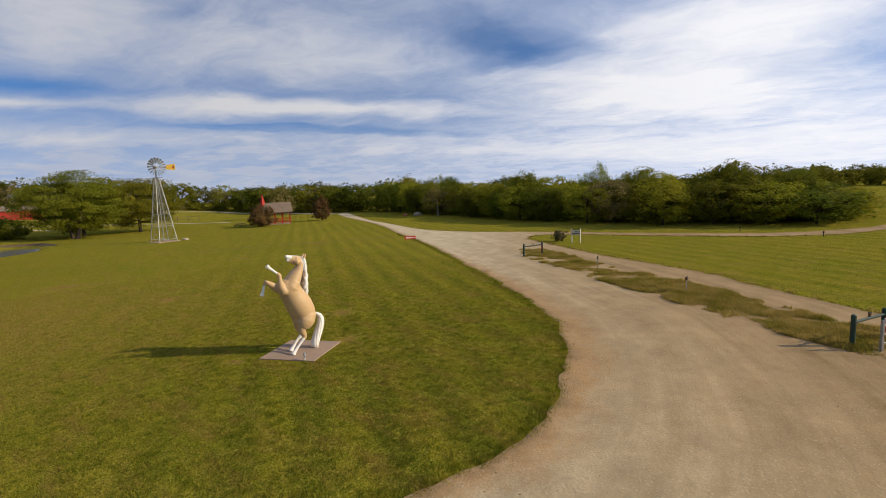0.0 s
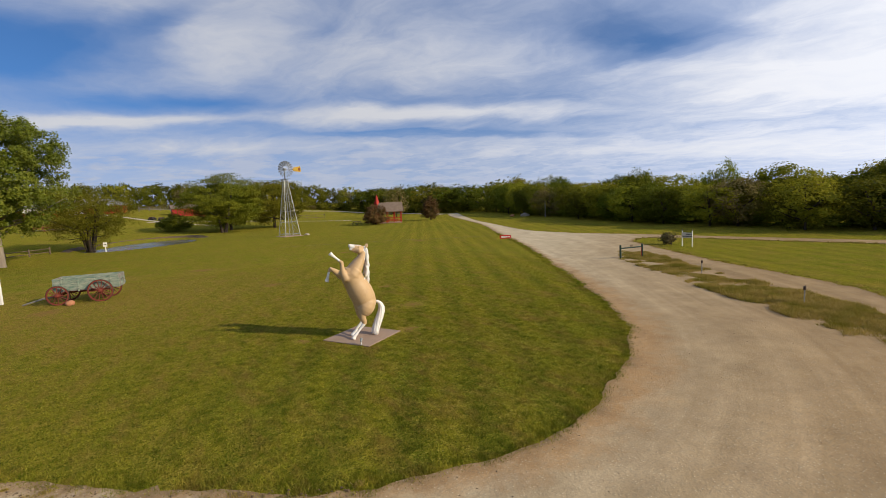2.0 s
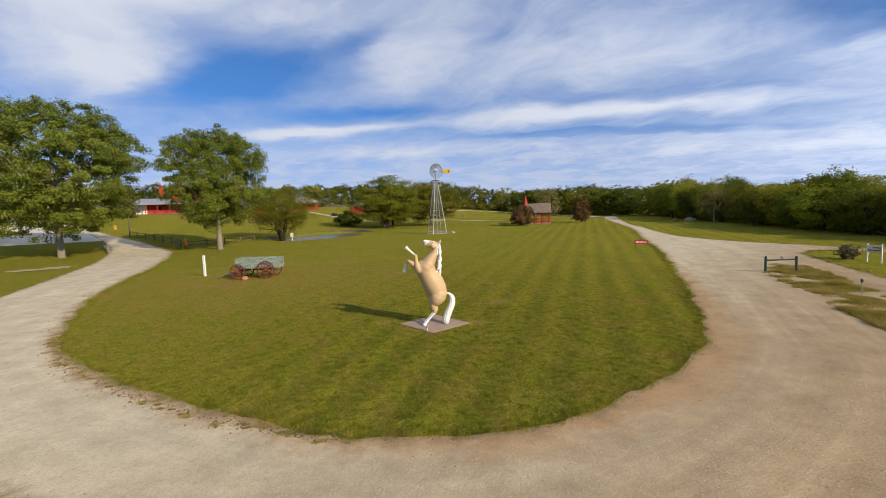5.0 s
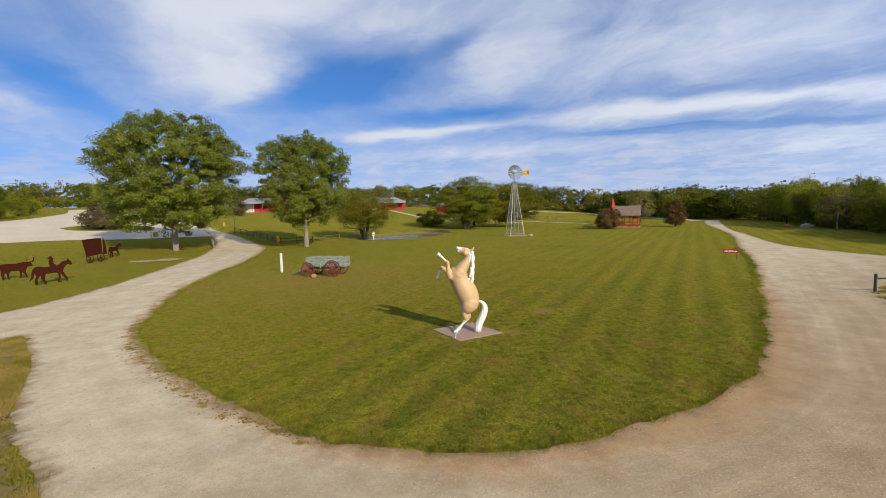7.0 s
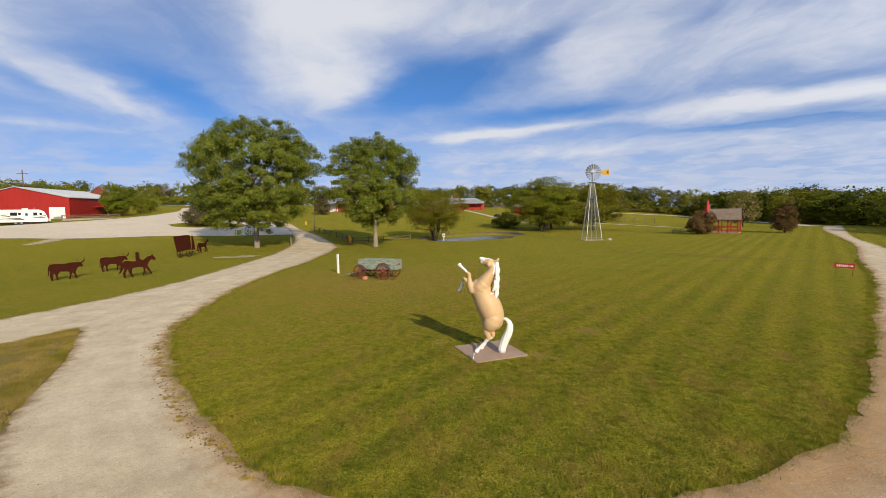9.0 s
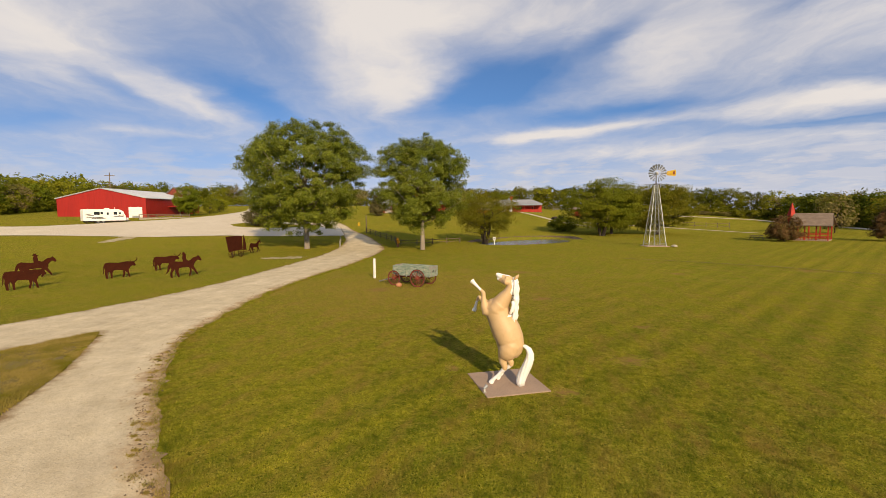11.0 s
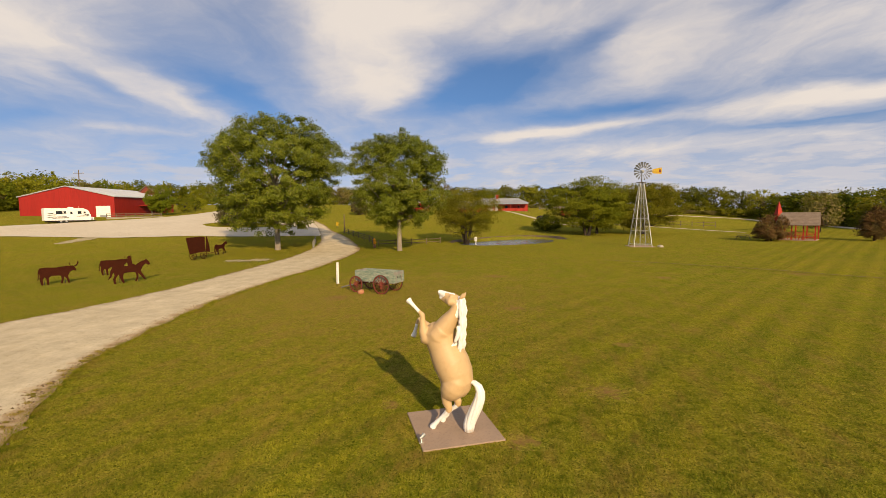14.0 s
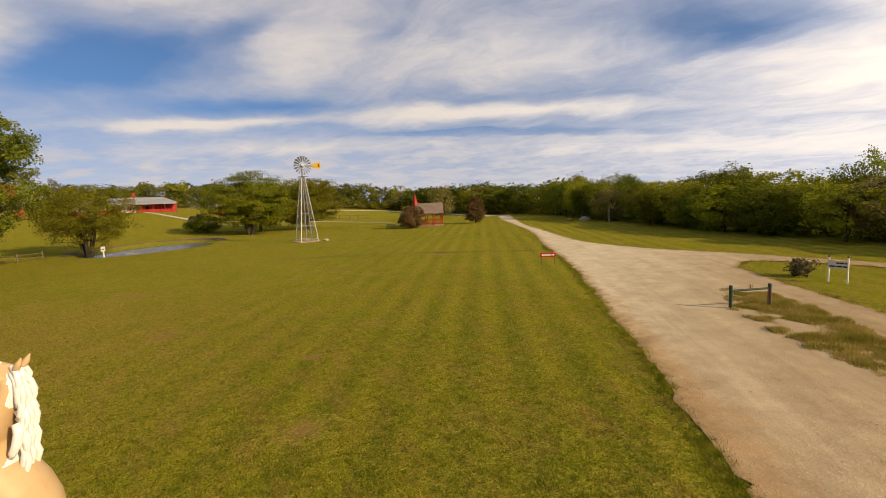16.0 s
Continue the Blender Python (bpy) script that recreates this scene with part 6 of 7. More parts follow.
def camper():
    """A travel trailer along x, its front at +x."""
    ob = thing("travel_trailer", pose(-84.2, 50.9, 3.5, 0, 0, 66) @ Matrix.Diagonal((0.9, 0.9, 0.88, 1)), "long white travel trailer with dark windows parked on gravel", "caravan")
    L, W = 7.4, 2.4
    prof = [(-L / 2, 0.55), (-L / 2, 2.85), (-L / 2 + 0.15, 3.0), (L / 2 - 1.3, 3.0), (L / 2 - 0.5, 2.6), (L / 2 - 0.1, 1.7), (L / 2, 0.9), (L / 2 - 0.15, 0.55)]
    bm = plate(prof, W)
    part("body", bm, M_WHITE, ob)
    y = -W / 2
    for x0, x1, z0, z1 in ((-1.9, -0.9, 1.85, 2.45), (-0.75, -0.35, 1.95, 2.4), (1.5, 2.1, 1.85, 2.4), (2.45, 2.8, 1.95, 2.3)):
        w = part("window", boxed(x0, y - 0.03, z0, x1, y - 0.003, z1, bevel=0.008), M_GLASS, ob)
        part("window_frame", boxed(x0 - 0.04, y - 0.02, z0 - 0.04, x1 + 0.04, y - 0.002, z0 - 0.001), M_IRON, w)
    door = part("door", boxed(0.1, y - 0.035, 0.75, 0.85, y - 0.003, 2.6, bevel=0.01), M_WHITE, ob, "white entry door")
    part("door_window", boxed(0.3, y - 0.045, 1.8, 0.65, y - 0.036, 2.3), M_GLASS, door)
    for z, x0, x1 in ((1.15, -3.4, -0.4), (1.3, 1.2, 3.2), (1.55, -3.3, -2.0), (1.85, -3.4, -2.4), (1.6, 2.2, 3.3), (0.95, -2.6, 0.0)):
        part("stripe", plate([(x0, z), (x1, z + 0.06), (x1 + 0.2, z + 0.22), (x0 + 0.4, z + 0.14)], 0.01), M_INK, ob, "dark swoosh stripe").location.y = y - 0.008
    for x in (-1.2, -0.35):
        for s in (-1, 1):
            wheel = part("wheel", tubed([(x, s * 1.05 - 0.1, 0.34), (x, s * 1.05 + 0.1, 0.34)], 0.34, 16), M_TYRE, ob)
            part("rim", tubed([(x, s * 1.05 - 0.11, 0.34), (x, s * 1.05 + 0.11, 0.34)], 0.19, 12), M_STEEL, wheel)
    part("undercarriage", boxed(-L / 2 + 0.3, -0.8, 0.3, L / 2 - 0.3, 0.8, 0.545), M_IRON, ob)
    part("hitch", tubed([(L / 2 - 0.2, 0, 0.5), (L / 2 + 1.1, 0, 0.45)], 0.07, 6), M_IRON, ob)
    part("propane_cover", boxed(L / 2 + 0.15, -0.35, 0.55, L / 2 + 0.65, 0.35, 1.15, bevel=0.06), M_WHITE, ob)
    part("roof_vent", boxed(0.2, -0.4, 3.0, 1.0, 0.4, 3.25, bevel=0.04), M_WHITE, ob)
    part("aerial", tubed([(2.0, 0, 2.9), (2.0, 0, 3.5)], 0.03, 5), M_WHITE, ob)
    for x in (-L / 2 + 0.6, L / 2 - 1.0):
        part("jack", boxed(x - 0.05, -0.75, -0.05, x + 0.05, -0.65, 0.4), M_IRON, ob)


camper()


def ranch_house():
    ob = gable_building("house", pose(-22.6, 153.0, 4.45, 0, 0, 16), "long red ranch house with a grey hipped roof and porch", 18.0, 8.0, 3.05, 4.55, M_REDWOOD, M_GREYROOF, "house", 0.5, 3.0)
    porch(ob, -8.9, 8.9, -4.0, 2.4, 2.95, 2.5, M_REDWOOD, M_GREYROOF, 7)
    part("door", boxed(-2.2, -4.07, 0.15, -1.1, -4.003, 2.3), M_WHITE, ob, "white door")
    part("white_panel", boxed(-4.6, -4.06, 0.15, -2.4, -4.003, 2.5), M_WHITE, ob)
    for x in (1.8, 6.2):
        window(ob, x, -4.0, 0.95, 1.1, 1.2, M_REDWOOD)
    part("chimney", boxed(-1.3, -0.4, 4.5, -0.5, 0.4, 5.9, bevel=0.03), M_REDWOOD, ob)


ranch_house()


def lodge():
    ob = gable_building("lodge", pose(-48.5, 121.0, 4.75, 0, 0, 22), "red ranch lodge with a grey porch roof and white door", 19.0, 9.0, 3.05, 4.1, M_REDWOOD, M_GREYROOF, "house", 0.5, 2.5)
    porch(ob, -9.4, 9.4, -4.5, 2.8, 3.0, 2.5, M_REDWOOD, M_GREYROOF, 8)
    part("white_panel", boxed(-8.6, -4.57, 0.15, -6.2, -4.503, 2.5), M_WHITE, ob)
    for x in (-3.5, 3.0, 6.5):
        window(ob, x, -4.5, 0.95, 1.1, 1.2, M_REDWOOD)
    part("upper_storey", boxed(-0.4, -3.2, 3.4, 8.6, 2.6, 6.9, bevel=0.04), M_REDWOOD, ob, "raised red block above the roof")
    part("upper_roof", boxed(-0.6, -3.6, 6.905, 8.9, 3.0, 7.1, bevel=0.03), M_REDWOOD, ob)
    part("chimney", boxed(-3.0, -0.5, 4.6, -2.1, 0.5, 7.2, bevel=0.04), M_REDWOOD, ob, "red chimney")


lodge()


def sign_hut():
    ob = gable_building("store", pose(-30.5, 136.6, hgt(-30.5, 136.6) - 0.05, 0, 0, 14), "low red store with a long white signboard on its front", 7.6, 5.0, 2.3, 3.2, M_REDWOOD, M_GREYROOF, "building", 0.4)
    board = part("signboard", boxed(-3.4, -2.62, 0.9, 3.4, -2.503, 2.15, bevel=0.01), M_WHITE, ob, "long white signboard")
    for k in range(5):
        part("lettering", boxed(0.4 + 0.55 * k, -2.632, 1.25, 0.75 + 0.55 * k, -2.623, 1.8), M_INK, board, "dark letter block")
    part("door", boxed(-0.5, -2.56, 0.0, 0.5, -2.503, 0.85), M_WAGONRED, ob)


sign_hut()


def small_barn():
    ob = gable_building("shed", pose(3.0, 141.0, hgt(3.0, 141.0) - 0.1, 0, 0, 2), "small red shed with a dull red roof and cupola", 8.6, 6.0, 2.2, 3.1, M_RED, M_SHINGLE, "shed", 0.35)
    cup = part("cupola", boxed(2.2, -0.45, 3.0, 3.1, 0.45, 3.7, bevel=0.02), M_RED, ob)
    part("cupola_roof", tubed([(2.65, 0, 3.7), (2.65, 0, 4.1)], [0.62, 0.03], 4), M_SHINGLE, cup)
    part("door", boxed(-0.9, -3.06, 0.0, 0.9, -3.003, 2.0), M_REDWOOD, ob)


small_barn()


def shelter():
    ob = thing("picnic_shelter", pose(36.4, 72.4, 0, 0, 0, -28), "open red timber shelter with a brown shingle roof and steeple", "shelter")
    W, D, H, R = 4.4, 4.2, 2.25, 4.1
    part("floor_slab", boxed(-W / 2, -D / 2, -0.1, W / 2, D / 2, 0.12), M_CONCRETE, ob)
    for x in (-W / 2 + 0.1, -0.7, 0.7, W / 2 - 0.1):
        for y in (-D / 2 + 0.1, D / 2 - 0.1):
            part("post", boxed(x - 0.08, y - 0.08, 0.12, x + 0.08, y + 0.08, H), M_REDWOOD, ob)
    for y in (-D / 2 + 0.1, D / 2 - 0.1):
        for z in (0.5, 0.95):
            part("rail", boxed(-W / 2 + 0.18, y - 0.04, z, W / 2 - 0.18, y + 0.04, z + 0.09), M_REDWOOD, ob)
        for k in range(12):
            x = -W / 2 + 0.35 + k * (W - 0.7) / 11
            part("baluster", boxed(x - 0.03, y - 0.025, 0.15, x + 0.03, y + 0.025, 0.5), M_REDWOOD, ob)
        part("beam", boxed(-W / 2, y - 0.09, H, W / 2, y + 0.09, H + 0.2), M_REDWOOD, ob)
    for sx in (-0.9, 0.9):
        part("bench", boxed(sx - 0.6, -0.3, 0.45, sx + 0.6, 0.3, 0.55, bevel=0.01), M_FENCEWOOD, ob)
    for s in (-1, 1):
        bm = bmesh.new()
        y1, z1 = s * (D / 2 + 0.45), H + 0.02
        vs = [bm.verts.new(p) for p in ((-W / 2 - 0.2, 0, R), (W / 2 + 0.2, 0, R), (W / 2 + 0.5, y1, z1), (-W / 2 - 0.5, y1, z1), (-W / 2 - 0.2, 0, R + 0.1), (W / 2 + 0.2, 0, R + 0.1), (W / 2 + 0.5, y1, z1 + 0.1), (-W / 2 - 0.5, y1, z1 + 0.1))]
        for q in ((0, 1, 2, 3), (4, 5, 6, 7), (0, 1, 5, 4), (1, 2, 6, 5), (2, 3, 7, 6), (3, 0, 4, 7)):
            bm.faces.new([vs[k] for k in q])
        bmesh.ops.recalc_face_normals(bm, faces=bm.faces[:])
        sl = part("roof_slope", bm, M_SHINGLE, ob, "brown shingled roof slope")
        rows = 9
        for k in range(rows):
            t = (k + 1) / rows
            part("shingle_course", boxed(-W / 2 - 0.2 - 0.3 * t, -0.012, -0.012, W / 2 + 0.2 + 0.3 * t, 0.012, 0.012), M_SHINGLE, sl).location = (0, y1 * t, R + 0.105 + (z1 - R) * t)
    base_b = part("steeple_base", boxed(-W / 2 - 0.95, -0.45, -0.1, -W / 2 - 0.1, 0.45, 3.7), M_REDWOOD, ob)
    part("steeple", tubed([(-W / 2 - 0.52, 0, 3.7), (-W / 2 - 0.52, 0, 4.2), (-W / 2 - 0.52, 0, 5.0), (-W / 2 - 0.52, 0, 5.9)], [0.68, 0.5, 0.3, 0.03], 4), M_REDWOOD, base_b, "pointed red steeple")


shelter()


def picnic_table():
    ob = thing("picnic_table", pose(28.9, 72.3, 0, 0, 0, 20), "dark weathered picnic table by the cedar", "table")
    part("tabletop", boxed(-0.95, -0.38, 0.70, 0.95, 0.38, 0.76, bevel=0.01), M_FENCEWOOD, ob)
    for s in (-1, 1):
        part("bench", boxed(-0.95, s * 0.7 - 0.14, 0.42, 0.95, s * 0.7 + 0.14, 0.47, bevel=0.008), M_FENCEWOOD, ob)
        for x in (-0.7, 0.7):
            part("leg", tubed([(x, s * 0.15, 0.7), (x, s * 0.72, 0.0)], 0.05, 5), M_FENCEWOOD, ob)


picnic_table()


# ---- fences, poles and small things ----
def rail_fence(pts, label, m, h=1.15, gap=2.6, rails=(0.35, 0.7, 1.02), name="rail_fence", thick=0.06):
    x, y = pts[0]
    ob = thing(name, pose(x, y, 0), label, "fence")
    line = smooth_line(pts, 8)
    seg = np.concatenate([[0], np.cumsum(np.linalg.norm(np.diff(line, axis=0), axis=1))])
    spots = []
    for s in np.arange(0, seg[-1] + 0.01, gap):
        px, py = np.interp(s, seg, line[:, 0]), np.interp(s, seg, line[:, 1])
        spots.append((px - x, py - y, hgt(px, py)))
    for px, py, z in spots:
        part("post", tubed([(px, py, z - 0.3), (px, py, z + h)], thick * 1.25, 6), m, ob)
    for a, b in zip(spots, spots[1:]):
        for r in rails:
            part("rail", tubed([(a[0], a[1], a[2] + r), (b[0], b[1], b[2] + r)], thick * 0.75, 5), m, ob)


rail_fence([(-35.3, 62.6), (-30.6, 58.1), (-26, 53.6), (-23.2, 48.5)], "dark split-rail fence curving beside the drive", M_FENCEWOOD, 1.0, 2.4, (0.3, 0.6, 0.88))
rail_fence([(-23, 49.5), (-18.5, 53.5), (-14.5, 58.5)], "dark split-rail fence running down to the pond", M_FENCEWOOD, 0.9, 2.5, (0.3, 0.7))
rail_fence([(-29.6, 43.4), (-31.3, 46.5), (-33.4, 50.3)], "short pale timber fence under the cottonwood", M_GREYWOOD, 1.0, 2.2, (0.35, 0.85))
rail_fence([(26, 117), (36.5, 117.5)], "far brown corral rails on the meadow", M_FENCEWOOD, 1.5, 2.6, (0.5, 1.2))
rail_fence([(-10, 168), (8, 166), (22, 160)], "far pale board fence before the wood", M_GREYWOOD, 1.4, 3.0, (0.5, 1.0), thick=0.09)


def pole(x, y, h, label, arm=0.0, r=0.11, m=None):
    ob = thing("pole", pose(x, y, hgt(x, y), 0, 0, 25), label, "pole")
    part("shaft", tubed([(0, 0, -0.3), (0, 0, h)], [r, r * 0.75], 8), m or M_FENCEWOOD, ob)
    if arm:
        part("crossarm", boxed(-arm, -0.07, h - 0.9, arm, 0.07, h - 0.75), M_FENCEWOOD, ob)
        for s in (-0.9, 0.0, 0.9):
            part("insulator", tubed([(arm * s, 0, h - 0.75), (arm * s, 0, h - 0.55)], 0.05, 6), M_WHITE, ob)
    return ob


pole(-35.6, 63.3, 3.2, "dark wooden post beside the drive", r=0.1)
pole(58.3, 50.2, 3.0, "weathered grey pole before the wood", r=0.12, m=M_GREYWOOD)
pole(-118, 78, 10.5, "wooden power pole with a crossarm behind the barn", 1.2, 0.14)
pole(-112, 44, 8.6, "grey wooden power pole beside the barn", 0.0, 0.14, M_GREYWOOD)
pole(-95, 118, 8.0, "far power pole beyond the car park", 0.0, 0.13, M_GREYWOOD)
pole(-84, 120, 7.5, "far power pole beyond the car park", 0.0, 0.13, M_GREYWOOD)


def yellow_post(x, y):
    ob = thing("marker", pose(x, y, hgt(x, y)), "small yellow marker panel at the bend of the drive", "marker")
    part("stake", tubed([(0, 0, -0.2), (0, 0, 0.6)], 0.03, 6), M_FENCEWOOD, ob)
    part("panel", boxed(-0.22, -0.03, 0.55, 0.22, 0.03, 1.25, bevel=0.01), M_YELLOW, ob)


yellow_post(-39.8, 68.4)


def carved_stump(x, y):
    ob = thing("wooden_ornament", pose(x, y, hgt(x, y), 0, 0, 15), "knobbly orange-yellow painted stump ornament under the tree", "ornament")
    part("foot", tubed([(0, 0, -0.05), (0, 0, 0.3), (0.02, 0, 0.5)], [0.16, 0.2, 0.15], 10), M_CLAY, ob, smooth=True)
    part("middle", tubed([(0.02, 0, 0.46), (0.05, 0, 0.7), (0.0, 0, 0.9)], [0.16, 0.24, 0.15], 10), M_ORANGE, ob, smooth=True)
    part("top", tubed([(0, 0, 0.86), (-0.04, 0, 1.08), (0, 0, 1.3)], [0.15, 0.22, 0.06], 10), M_ORANGE, ob, smooth=True)


carved_stump(-22.5, 47.2)


def footbridge():
    ob = thing("footbridge", pose(-21.7, 93.0, hgt(-21.7, 93.0), 0, 0, 20), "small red-railed wooden footbridge behind the willow", "bridge")
    part("deck", boxed(-2.2, -0.6, 0.15, 2.2, 0.6, 0.28, bevel=0.01), M_FENCEWOOD, ob)
    for s in (-1, 1):
        for x in (-2.1, -0.7, 0.7, 2.1):
            part("post", boxed(x - 0.05, s * 0.6 - 0.05, -0.2, x + 0.05, s * 0.6 + 0.05, 1.15), M_WAGONRED, ob)
        for z in (0.6, 1.05):
            part("rail", boxed(-2.2, s * 0.6 - 0.09, z, 2.2, s * 0.6 - 0.053, z + 0.1), M_WAGONRED, ob)


footbridge()


def pond_sign(x, y):
    ob = thing("pond_sign", pose(x, y, -0.1, 0, 0, -10), "small white notice on a stake at the water's edge", "sign")
    part("stake", boxed(-0.05, -0.04, -0.4, 0.05, 0.04, 0.7), M_WHITE, ob)
    panel = part("panel", boxed(-0.22, -0.07, 0.6, 0.22, -0.043, 1.15, bevel=0.008), M_WHITE, ob)
    part("lettering", boxed(-0.14, -0.077, 0.8, 0.14, -0.0715, 0.9), M_INK, panel, "dark line of lettering")


pond_sign(-10.6, 57.2)
pond_sign(-14.5, 88.0)


def rock(x, y, r, seed, label, m, name="rock", category="rock"):
    bm = bmesh.new()
    bmesh.ops.create_icosphere(bm, subdivisions=3, radius=r)
    for v in bm.verts:
        v.co *= 1 + 0.35 * noise.noise(v.co * (1.3 / r) + Vector((seed, 0, 0)))
        v.co.z *= 0.6
    ob = part(name, bm, m, smooth=False)
    ob.matrix_basis = pose(x, y, hgt(x, y) + r * 0.25, 0, 0, seed * 40)
    tagged(ob, label, category)


rock(59.6, 57.5, 0.8, 1, "pale limestone boulder at the wood's edge", M_STONE)
rock(61.0, 58.2, 0.55, 2, "pale limestone boulder at the wood's edge", M_STONE)
rock(58.4, 60.0, 0.5, 3, "rusty brown boulder at the wood's edge", M_CLAY)
rock(14.3, 54.9, 0.35, 4, "low stone beside the wind pump's pad", M_STONE)


# van shape put in where a pale horse stands on the meadow
def white_stand_in():
    ob = thing("van_stand_in", pose(24, 172, 3.0, 0, 0, 15), "far white van shape standing in for a pale horse on the meadow", "van")
    part("body", plate([(-2.4, 0.35), (2.3, 0.35), (2.4, 1.0), (1.7, 1.15), (1.1, 1.9), (-2.2, 1.95), (-2.4, 1.7)], 1.8), M_WHITE, ob)
    part("window", boxed(-1.8, -0.93, 1.2, 0.9, -0.905, 1.7), M_GLASS, ob)
    for x in (-1.5, 1.5):
        for s in (-1, 1):
            part("wheel", tubed([(x, s * 0.85 - 0.12, 0.35), (x, s * 0.85 + 0.12, 0.35)], 0.35, 14), M_TYRE, ob)


white_stand_in()


def quad_group():
    for k, (x, y) in enumerate(((-4.0, 118.0), (-2.4, 117.2), (-6.0, 119.4))):
        ob = thing("garden_cart", pose(x, y, hgt(x, y), 0, 0, 30 * k), "small dark four-wheeled cart on the far lawn", "cart", "carts on the far lawn")
        part("body", boxed(-0.7, -0.4, 0.4, 0.7, 0.4, 0.85, bevel=0.06), M_IRON, ob)
        for sx in (-0.5, 0.5):
            for s in (-1, 1):
                part("wheel", tubed([(sx, s * 0.5 - 0.1, 0.3), (sx, s * 0.5 + 0.1, 0.3)], 0.3, 12), M_TYRE, ob)


quad_group()


# ---- grass blades and loose stones ----
def lumps(x, y, size, seed):
    """Smooth uneven values between 0 and 1 over the plan, with lumps of a given size."""
    table = np.random.default_rng(seed).uniform(0, 1, (256, 256))
    u, v = x / size, y / size
    i, j = np.floor(u).astype(int), np.floor(v).astype(int)
    p, q = u - i, v - j
    p, q = p * p * (3 - 2 * p), q * q * (3 - 2 * q)
    at = lambda a, b: table[(i + a) % 256, (j + b) % 256]
    return (at(0, 0) * (1 - p) + at(1, 0) * p) * (1 - q) + (at(0, 1) * (1 - p) + at(1, 1) * p) * q


def blades(name, rng, x, y, tall, wide, material, label, lift=0.0):
    n = len(x)
    a = rng.uniform(0, 6.283, n)
    h = tall * rng.uniform(0.45, 1.3, n)
    lean = rng.normal(0, 0.55, (n, 2)) * h[:, None]
    z = height(x, y) + lift
    c, s = np.cos(a) * wide, np.sin(a) * wide
    v = np.stack([np.stack([x - c, y - s, z - 0.005], -1), np.stack([x + c, y + s, z - 0.005], -1), np.stack([x + lean[:, 0], y + lean[:, 1], z + h], -1)], 1)
    me = mesh_np(name, v.reshape(-1, 3), np.arange(3 * n).reshape(-1, 3), material)
    return tagged(new(name, me), label, "grass", kind="stuff")


rng = np.random.default_rng(9)
gx, gy = rng.uniform(-15, 18, 2400000), rng.uniform(-12, 22, 2400000)
keep = rng.uniform(0, 1, len(gx)) < np.exp(-np.maximum(0, np.hypot(gx - 2, gy + 6) - 6) / 9.0)
gx, gy = gx[keep], gy[keep]
thick = 0.85 * lumps(gx, gy, 0.15, 1) + 0.15 * lumps(gx, gy, 0.4, 2)
keep = (rng.uniform(-0.1, 0.8, len(gx)) < thick) & (signed(lawn_poly, gx, gy) < -0.02)
gx, gy, thick = gx[keep], gy[keep], thick[keep]
on_slab = (np.abs((gx - 1.24) * math.cos(0.532) + (gy + 0.42) * math.sin(0.532)) < 0.95) & (np.abs(-(gx - 1.24) * math.sin(0.532) + (gy + 0.42) * math.cos(0.532)) < 0.99)
gx, gy, thick = gx[~on_slab], gy[~on_slab], thick[~on_slab]
for bx, by, br in BARE:
    gone = np.hypot(gx - bx, gy - by) < br * (0.05 + 0.95 * lumps(gx, gy, 0.3, 11))
    gx, gy, thick = gx[~gone], gy[~gone], thick[~gone]
blades("grass", rng, gx, gy, 0.022 + 0.035 * thick, 0.010, M_BLADE, "short mown grass of the lawn")


def edge_tufts(name, rng, poly, count, per, reach, tall, material, label, box_):
    """Tufts of longer grass along an edge, leaning out over the gravel."""
    nxt = np.roll(poly, -1, 0)[:-1]
    a = poly[:-1]
    ln = np.linalg.norm(nxt - a, axis=1)
    k = rng.choice(len(a), count, p=ln / ln.sum())
    t = rng.uniform(0, 1, (count, 1))
    p = a[k] * (1 - t) + nxt[k] * t + rng.normal(0, reach, (count, 2))
    ok = (p[:, 0] > box_[0]) & (p[:, 0] < box_[1]) & (p[:, 1] > box_[2]) & (p[:, 1] < box_[3])
    p = p[ok]
    d = road_field(p[:, 0], p[:, 1])
    p = p[(d > -0.08) & (d < 0.45)]
    size = rng.uniform(0.5, 1.4, len(p))
    num = per
    q = p[:, None, :] + rng.normal(0, 0.075, (len(p), num, 2)) * size[:, None, None]
    h = (tall * size)[:, None] * rng.uniform(0.6, 1.1, (len(p), num))
    q, h = q.reshape(-1, 2), h.ravel()
    return blades(name, rng, q[:, 0], q[:, 1], h, 0.010, material, label)


near_edge = smooth_line(LAWN_EDGE, 6)
near_edge = near_edge[(np.abs(near_edge[:, 0]) < 32) & (near_edge[:, 1] < 36)]
edge_tufts("edge_grass", rng, near_edge, 6500, 40, 0.22, 0.065, M_BLADE, "longer grass overhanging the edge of the lawn", (-21, 30, -12, 33))
edge_tufts("verge_grass", rng, closed(WEDGE), 1500, 40, 0.25, 0.06, M_DRYGRASS, "rough grass at the edge of the wedge verge", (-20, 8, -20, 3))
edge_tufts("field_grass", rng, closed(FIELD), 1500, 40, 0.2, 0.12, M_DRYGRASS, "rough grass at the edge of the eastern field", (8, 40, -20, 14))


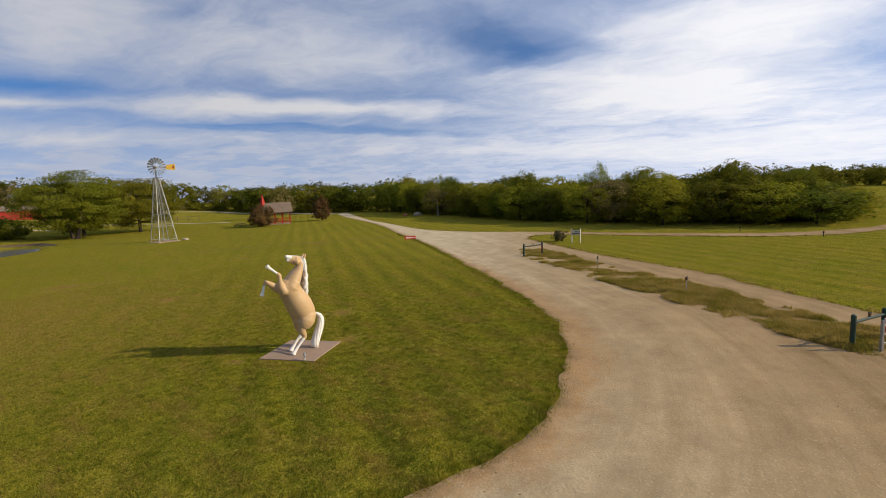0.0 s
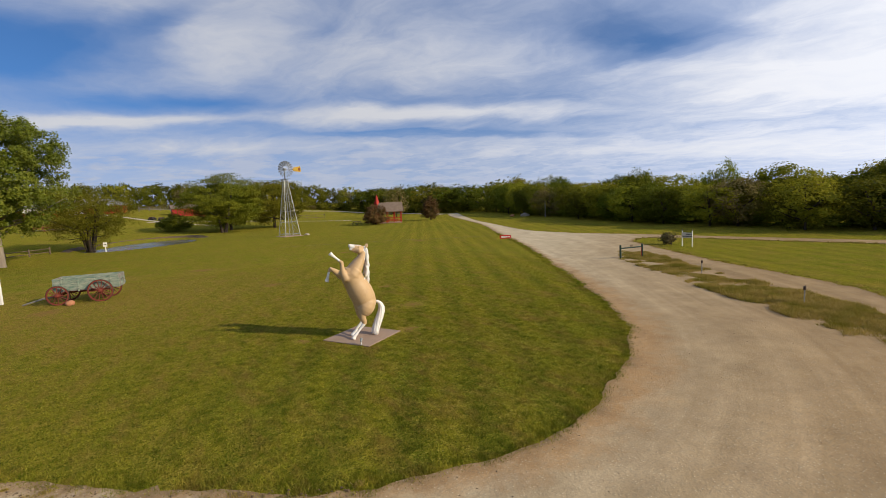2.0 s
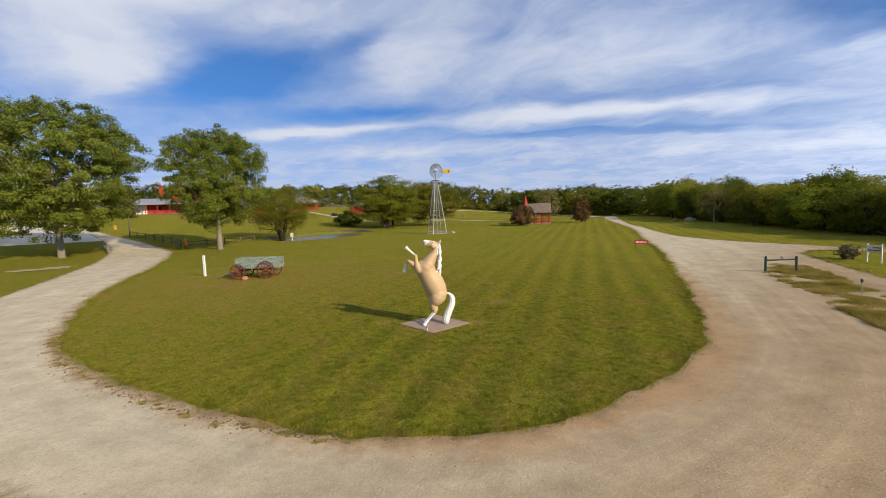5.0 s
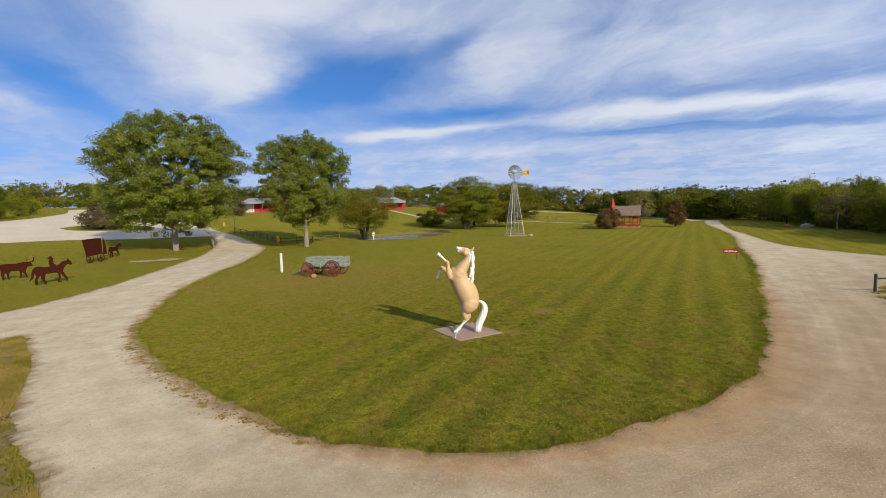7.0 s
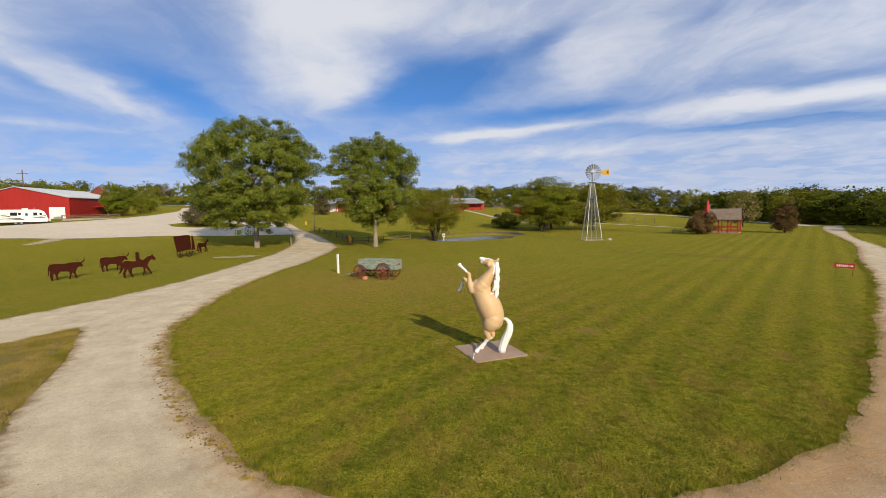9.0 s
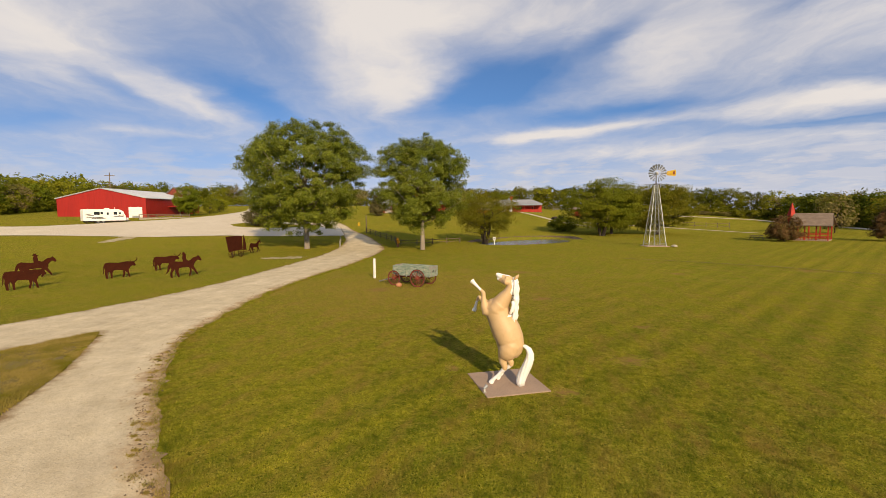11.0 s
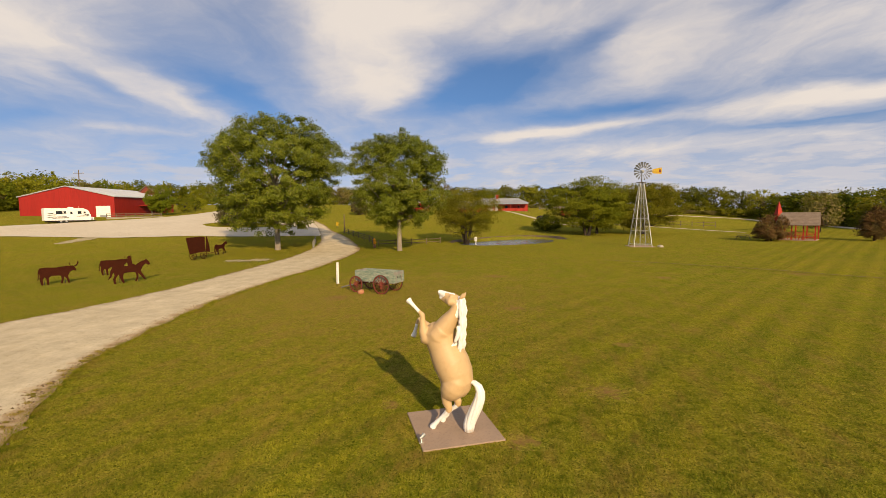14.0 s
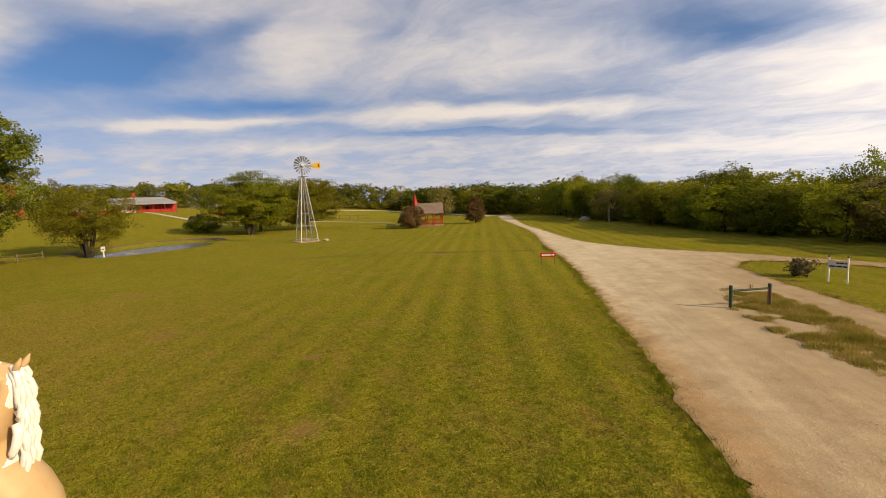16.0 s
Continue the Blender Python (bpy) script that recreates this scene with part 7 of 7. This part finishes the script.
def scatter(rng, poly, n, x0, x1, y0, y1, bare):
    x, y = rng.uniform(x0, x1, n), rng.uniform(y0, y1, n)
    ok = signed(poly, x, y) < 0.05
    x, y = x[ok], y[ok]
    clump = 0.5 * lumps(x, y, 0.5, 3) + 0.5 * lumps(x, y, 1.6, 4)
    rim = np.exp(np.minimum(signed(poly, x, y), 0.0) / 0.45)
    ok = clump + rng.uniform(-0.12, 0.12, len(x)) > bare + 0.32 * rim
    return x[ok], y[ok], clump[ok]


tear = smooth_line([(-12.9, 2.2), (-11.5, -0.2), (-9.1, -3.1), (-6.5, -5.6), (-4.2, -7.4), (-2.0, -8.6)], 60)
spot = tear[rng.integers(0, len(tear), 46)] + rng.normal(0, 0.13, (46, 2))
turf = np.repeat(spot, 130, 0) + rng.normal(0, 1, (46 * 130, 2)) * np.repeat(rng.uniform(0.02, 0.075, 46), 130)[:, None] * np.array([1.3, 0.8])
blades("torn_turf", rng, turf[:, 0], turf[:, 1], np.full(len(turf), 0.035), 0.008, M_DRYGRASS, "small torn-off tufts of turf on the gravel", 0.03)
mx, my, mc = scatter(rng, closed(MEDIAN), 1000000, 6, 25.5, -18, 8, 0.33)
blades("median_grass", rng, mx, my, 0.045 + 0.26 * np.maximum(mc - 0.3, 0.0) ** 1.2, 0.013, M_DRYGRASS, "rough tufted dry grass between the lanes", 0.03)
wx, wy, wc = scatter(rng, closed(WEDGE), 700000, -20, 0, -17, 1, 0.16)
ok = rng.uniform(0, 1, len(wx)) < np.clip((wy + 17) / 6, 0, 1) * np.clip(-wx / 4, 0, 1) * np.clip((wx + 20) / 4, 0, 1)
wx, wy, wc = wx[ok], wy[ok], wc[ok]
blades("wedge_grass", rng, wx, wy, 0.035 + 0.12 * np.maximum(wc - 0.3, 0.0), 0.011, M_DRYGRASS, "rough grass of the wedge verge", 0.038)


def stones(name, rng, x, y, r, material, label, category):
    """Many small uneven stones or clods lying on the drive."""
    n = len(x)
    base_v = np.array([(1, 0, 0), (0, 1, 0), (-1, 0, 0), (0, -1, 0), (0, 0, 0.8), (0, 0, -0.5)], float)
    base_f = np.array([(0, 1, 4), (1, 2, 4), (2, 3, 4), (3, 0, 4), (1, 0, 5), (2, 1, 5), (3, 2, 5), (0, 3, 5)])
    a = rng.uniform(0, 6.28, n)
    jig = base_v[None] * rng.uniform(0.6, 1.2, (n, 6, 1))
    rx = jig[..., 0] * np.cos(a)[:, None] - jig[..., 1] * np.sin(a)[:, None]
    ry = jig[..., 0] * np.sin(a)[:, None] + jig[..., 1] * np.cos(a)[:, None]
    v = np.stack([x[:, None] + rx * r[:, None], y[:, None] + ry * r[:, None], 0.034 + jig[..., 2] * r[:, None]], -1)
    f = base_f[None] + 6 * np.arange(n)[:, None, None]
    tagged(new(name, mesh_np(name, v.reshape(-1, 3), f.reshape(-1, 3), material)), label, category, kind="stuff")


rng = np.random.default_rng(31)
sx, sy = rng.uniform(-20, 22, 60000), rng.uniform(-14, 16, 60000)
sd = road_field(sx, sy)
ok = (sd < -0.05) & (rng.uniform(0, 1, len(sx)) < 0.03 + 0.5 * np.exp(sd * 2.2))
sx, sy = sx[ok], sy[ok]
stones("loose_stones", rng, sx, sy, 0.006 + 0.016 * rng.uniform(0, 1, len(sx)) ** 2.5, M_CLOD, "loose limestone chips scattered on the drive", "gravel")
cx, cy = rng.uniform(-18, 12, 70000), rng.uniform(-11, 16, 70000)
cd = road_field(cx, cy)
ok = (cd < 0.0) & (cd > -0.8) & (cx < -4.5) & (signed(lawn_poly, cx, cy) < 0.9) & (rng.uniform(0, 1, len(cx)) < 0.75 * lumps(cx, cy, 1.3, 8) ** 2)
cx, cy = cx[ok], cy[ok]
stones("earth_clods", rng, cx, cy, 0.010 + 0.035 * rng.uniform(0, 1, len(cx)) ** 2.5, M_CLOD, "brown clods and stones along the worn edge of the lawn", "clods")
lump = tear[rng.integers(0, len(tear), 700)] + rng.normal(0, 0.13, (700, 2))
stones("dark_clods", rng, lump[:, 0], lump[:, 1], 0.010 + 0.04 * rng.uniform(0, 1, 700) ** 4, M_EARTH, "dark lumps of earth broken from the lawn's edge", "clods")
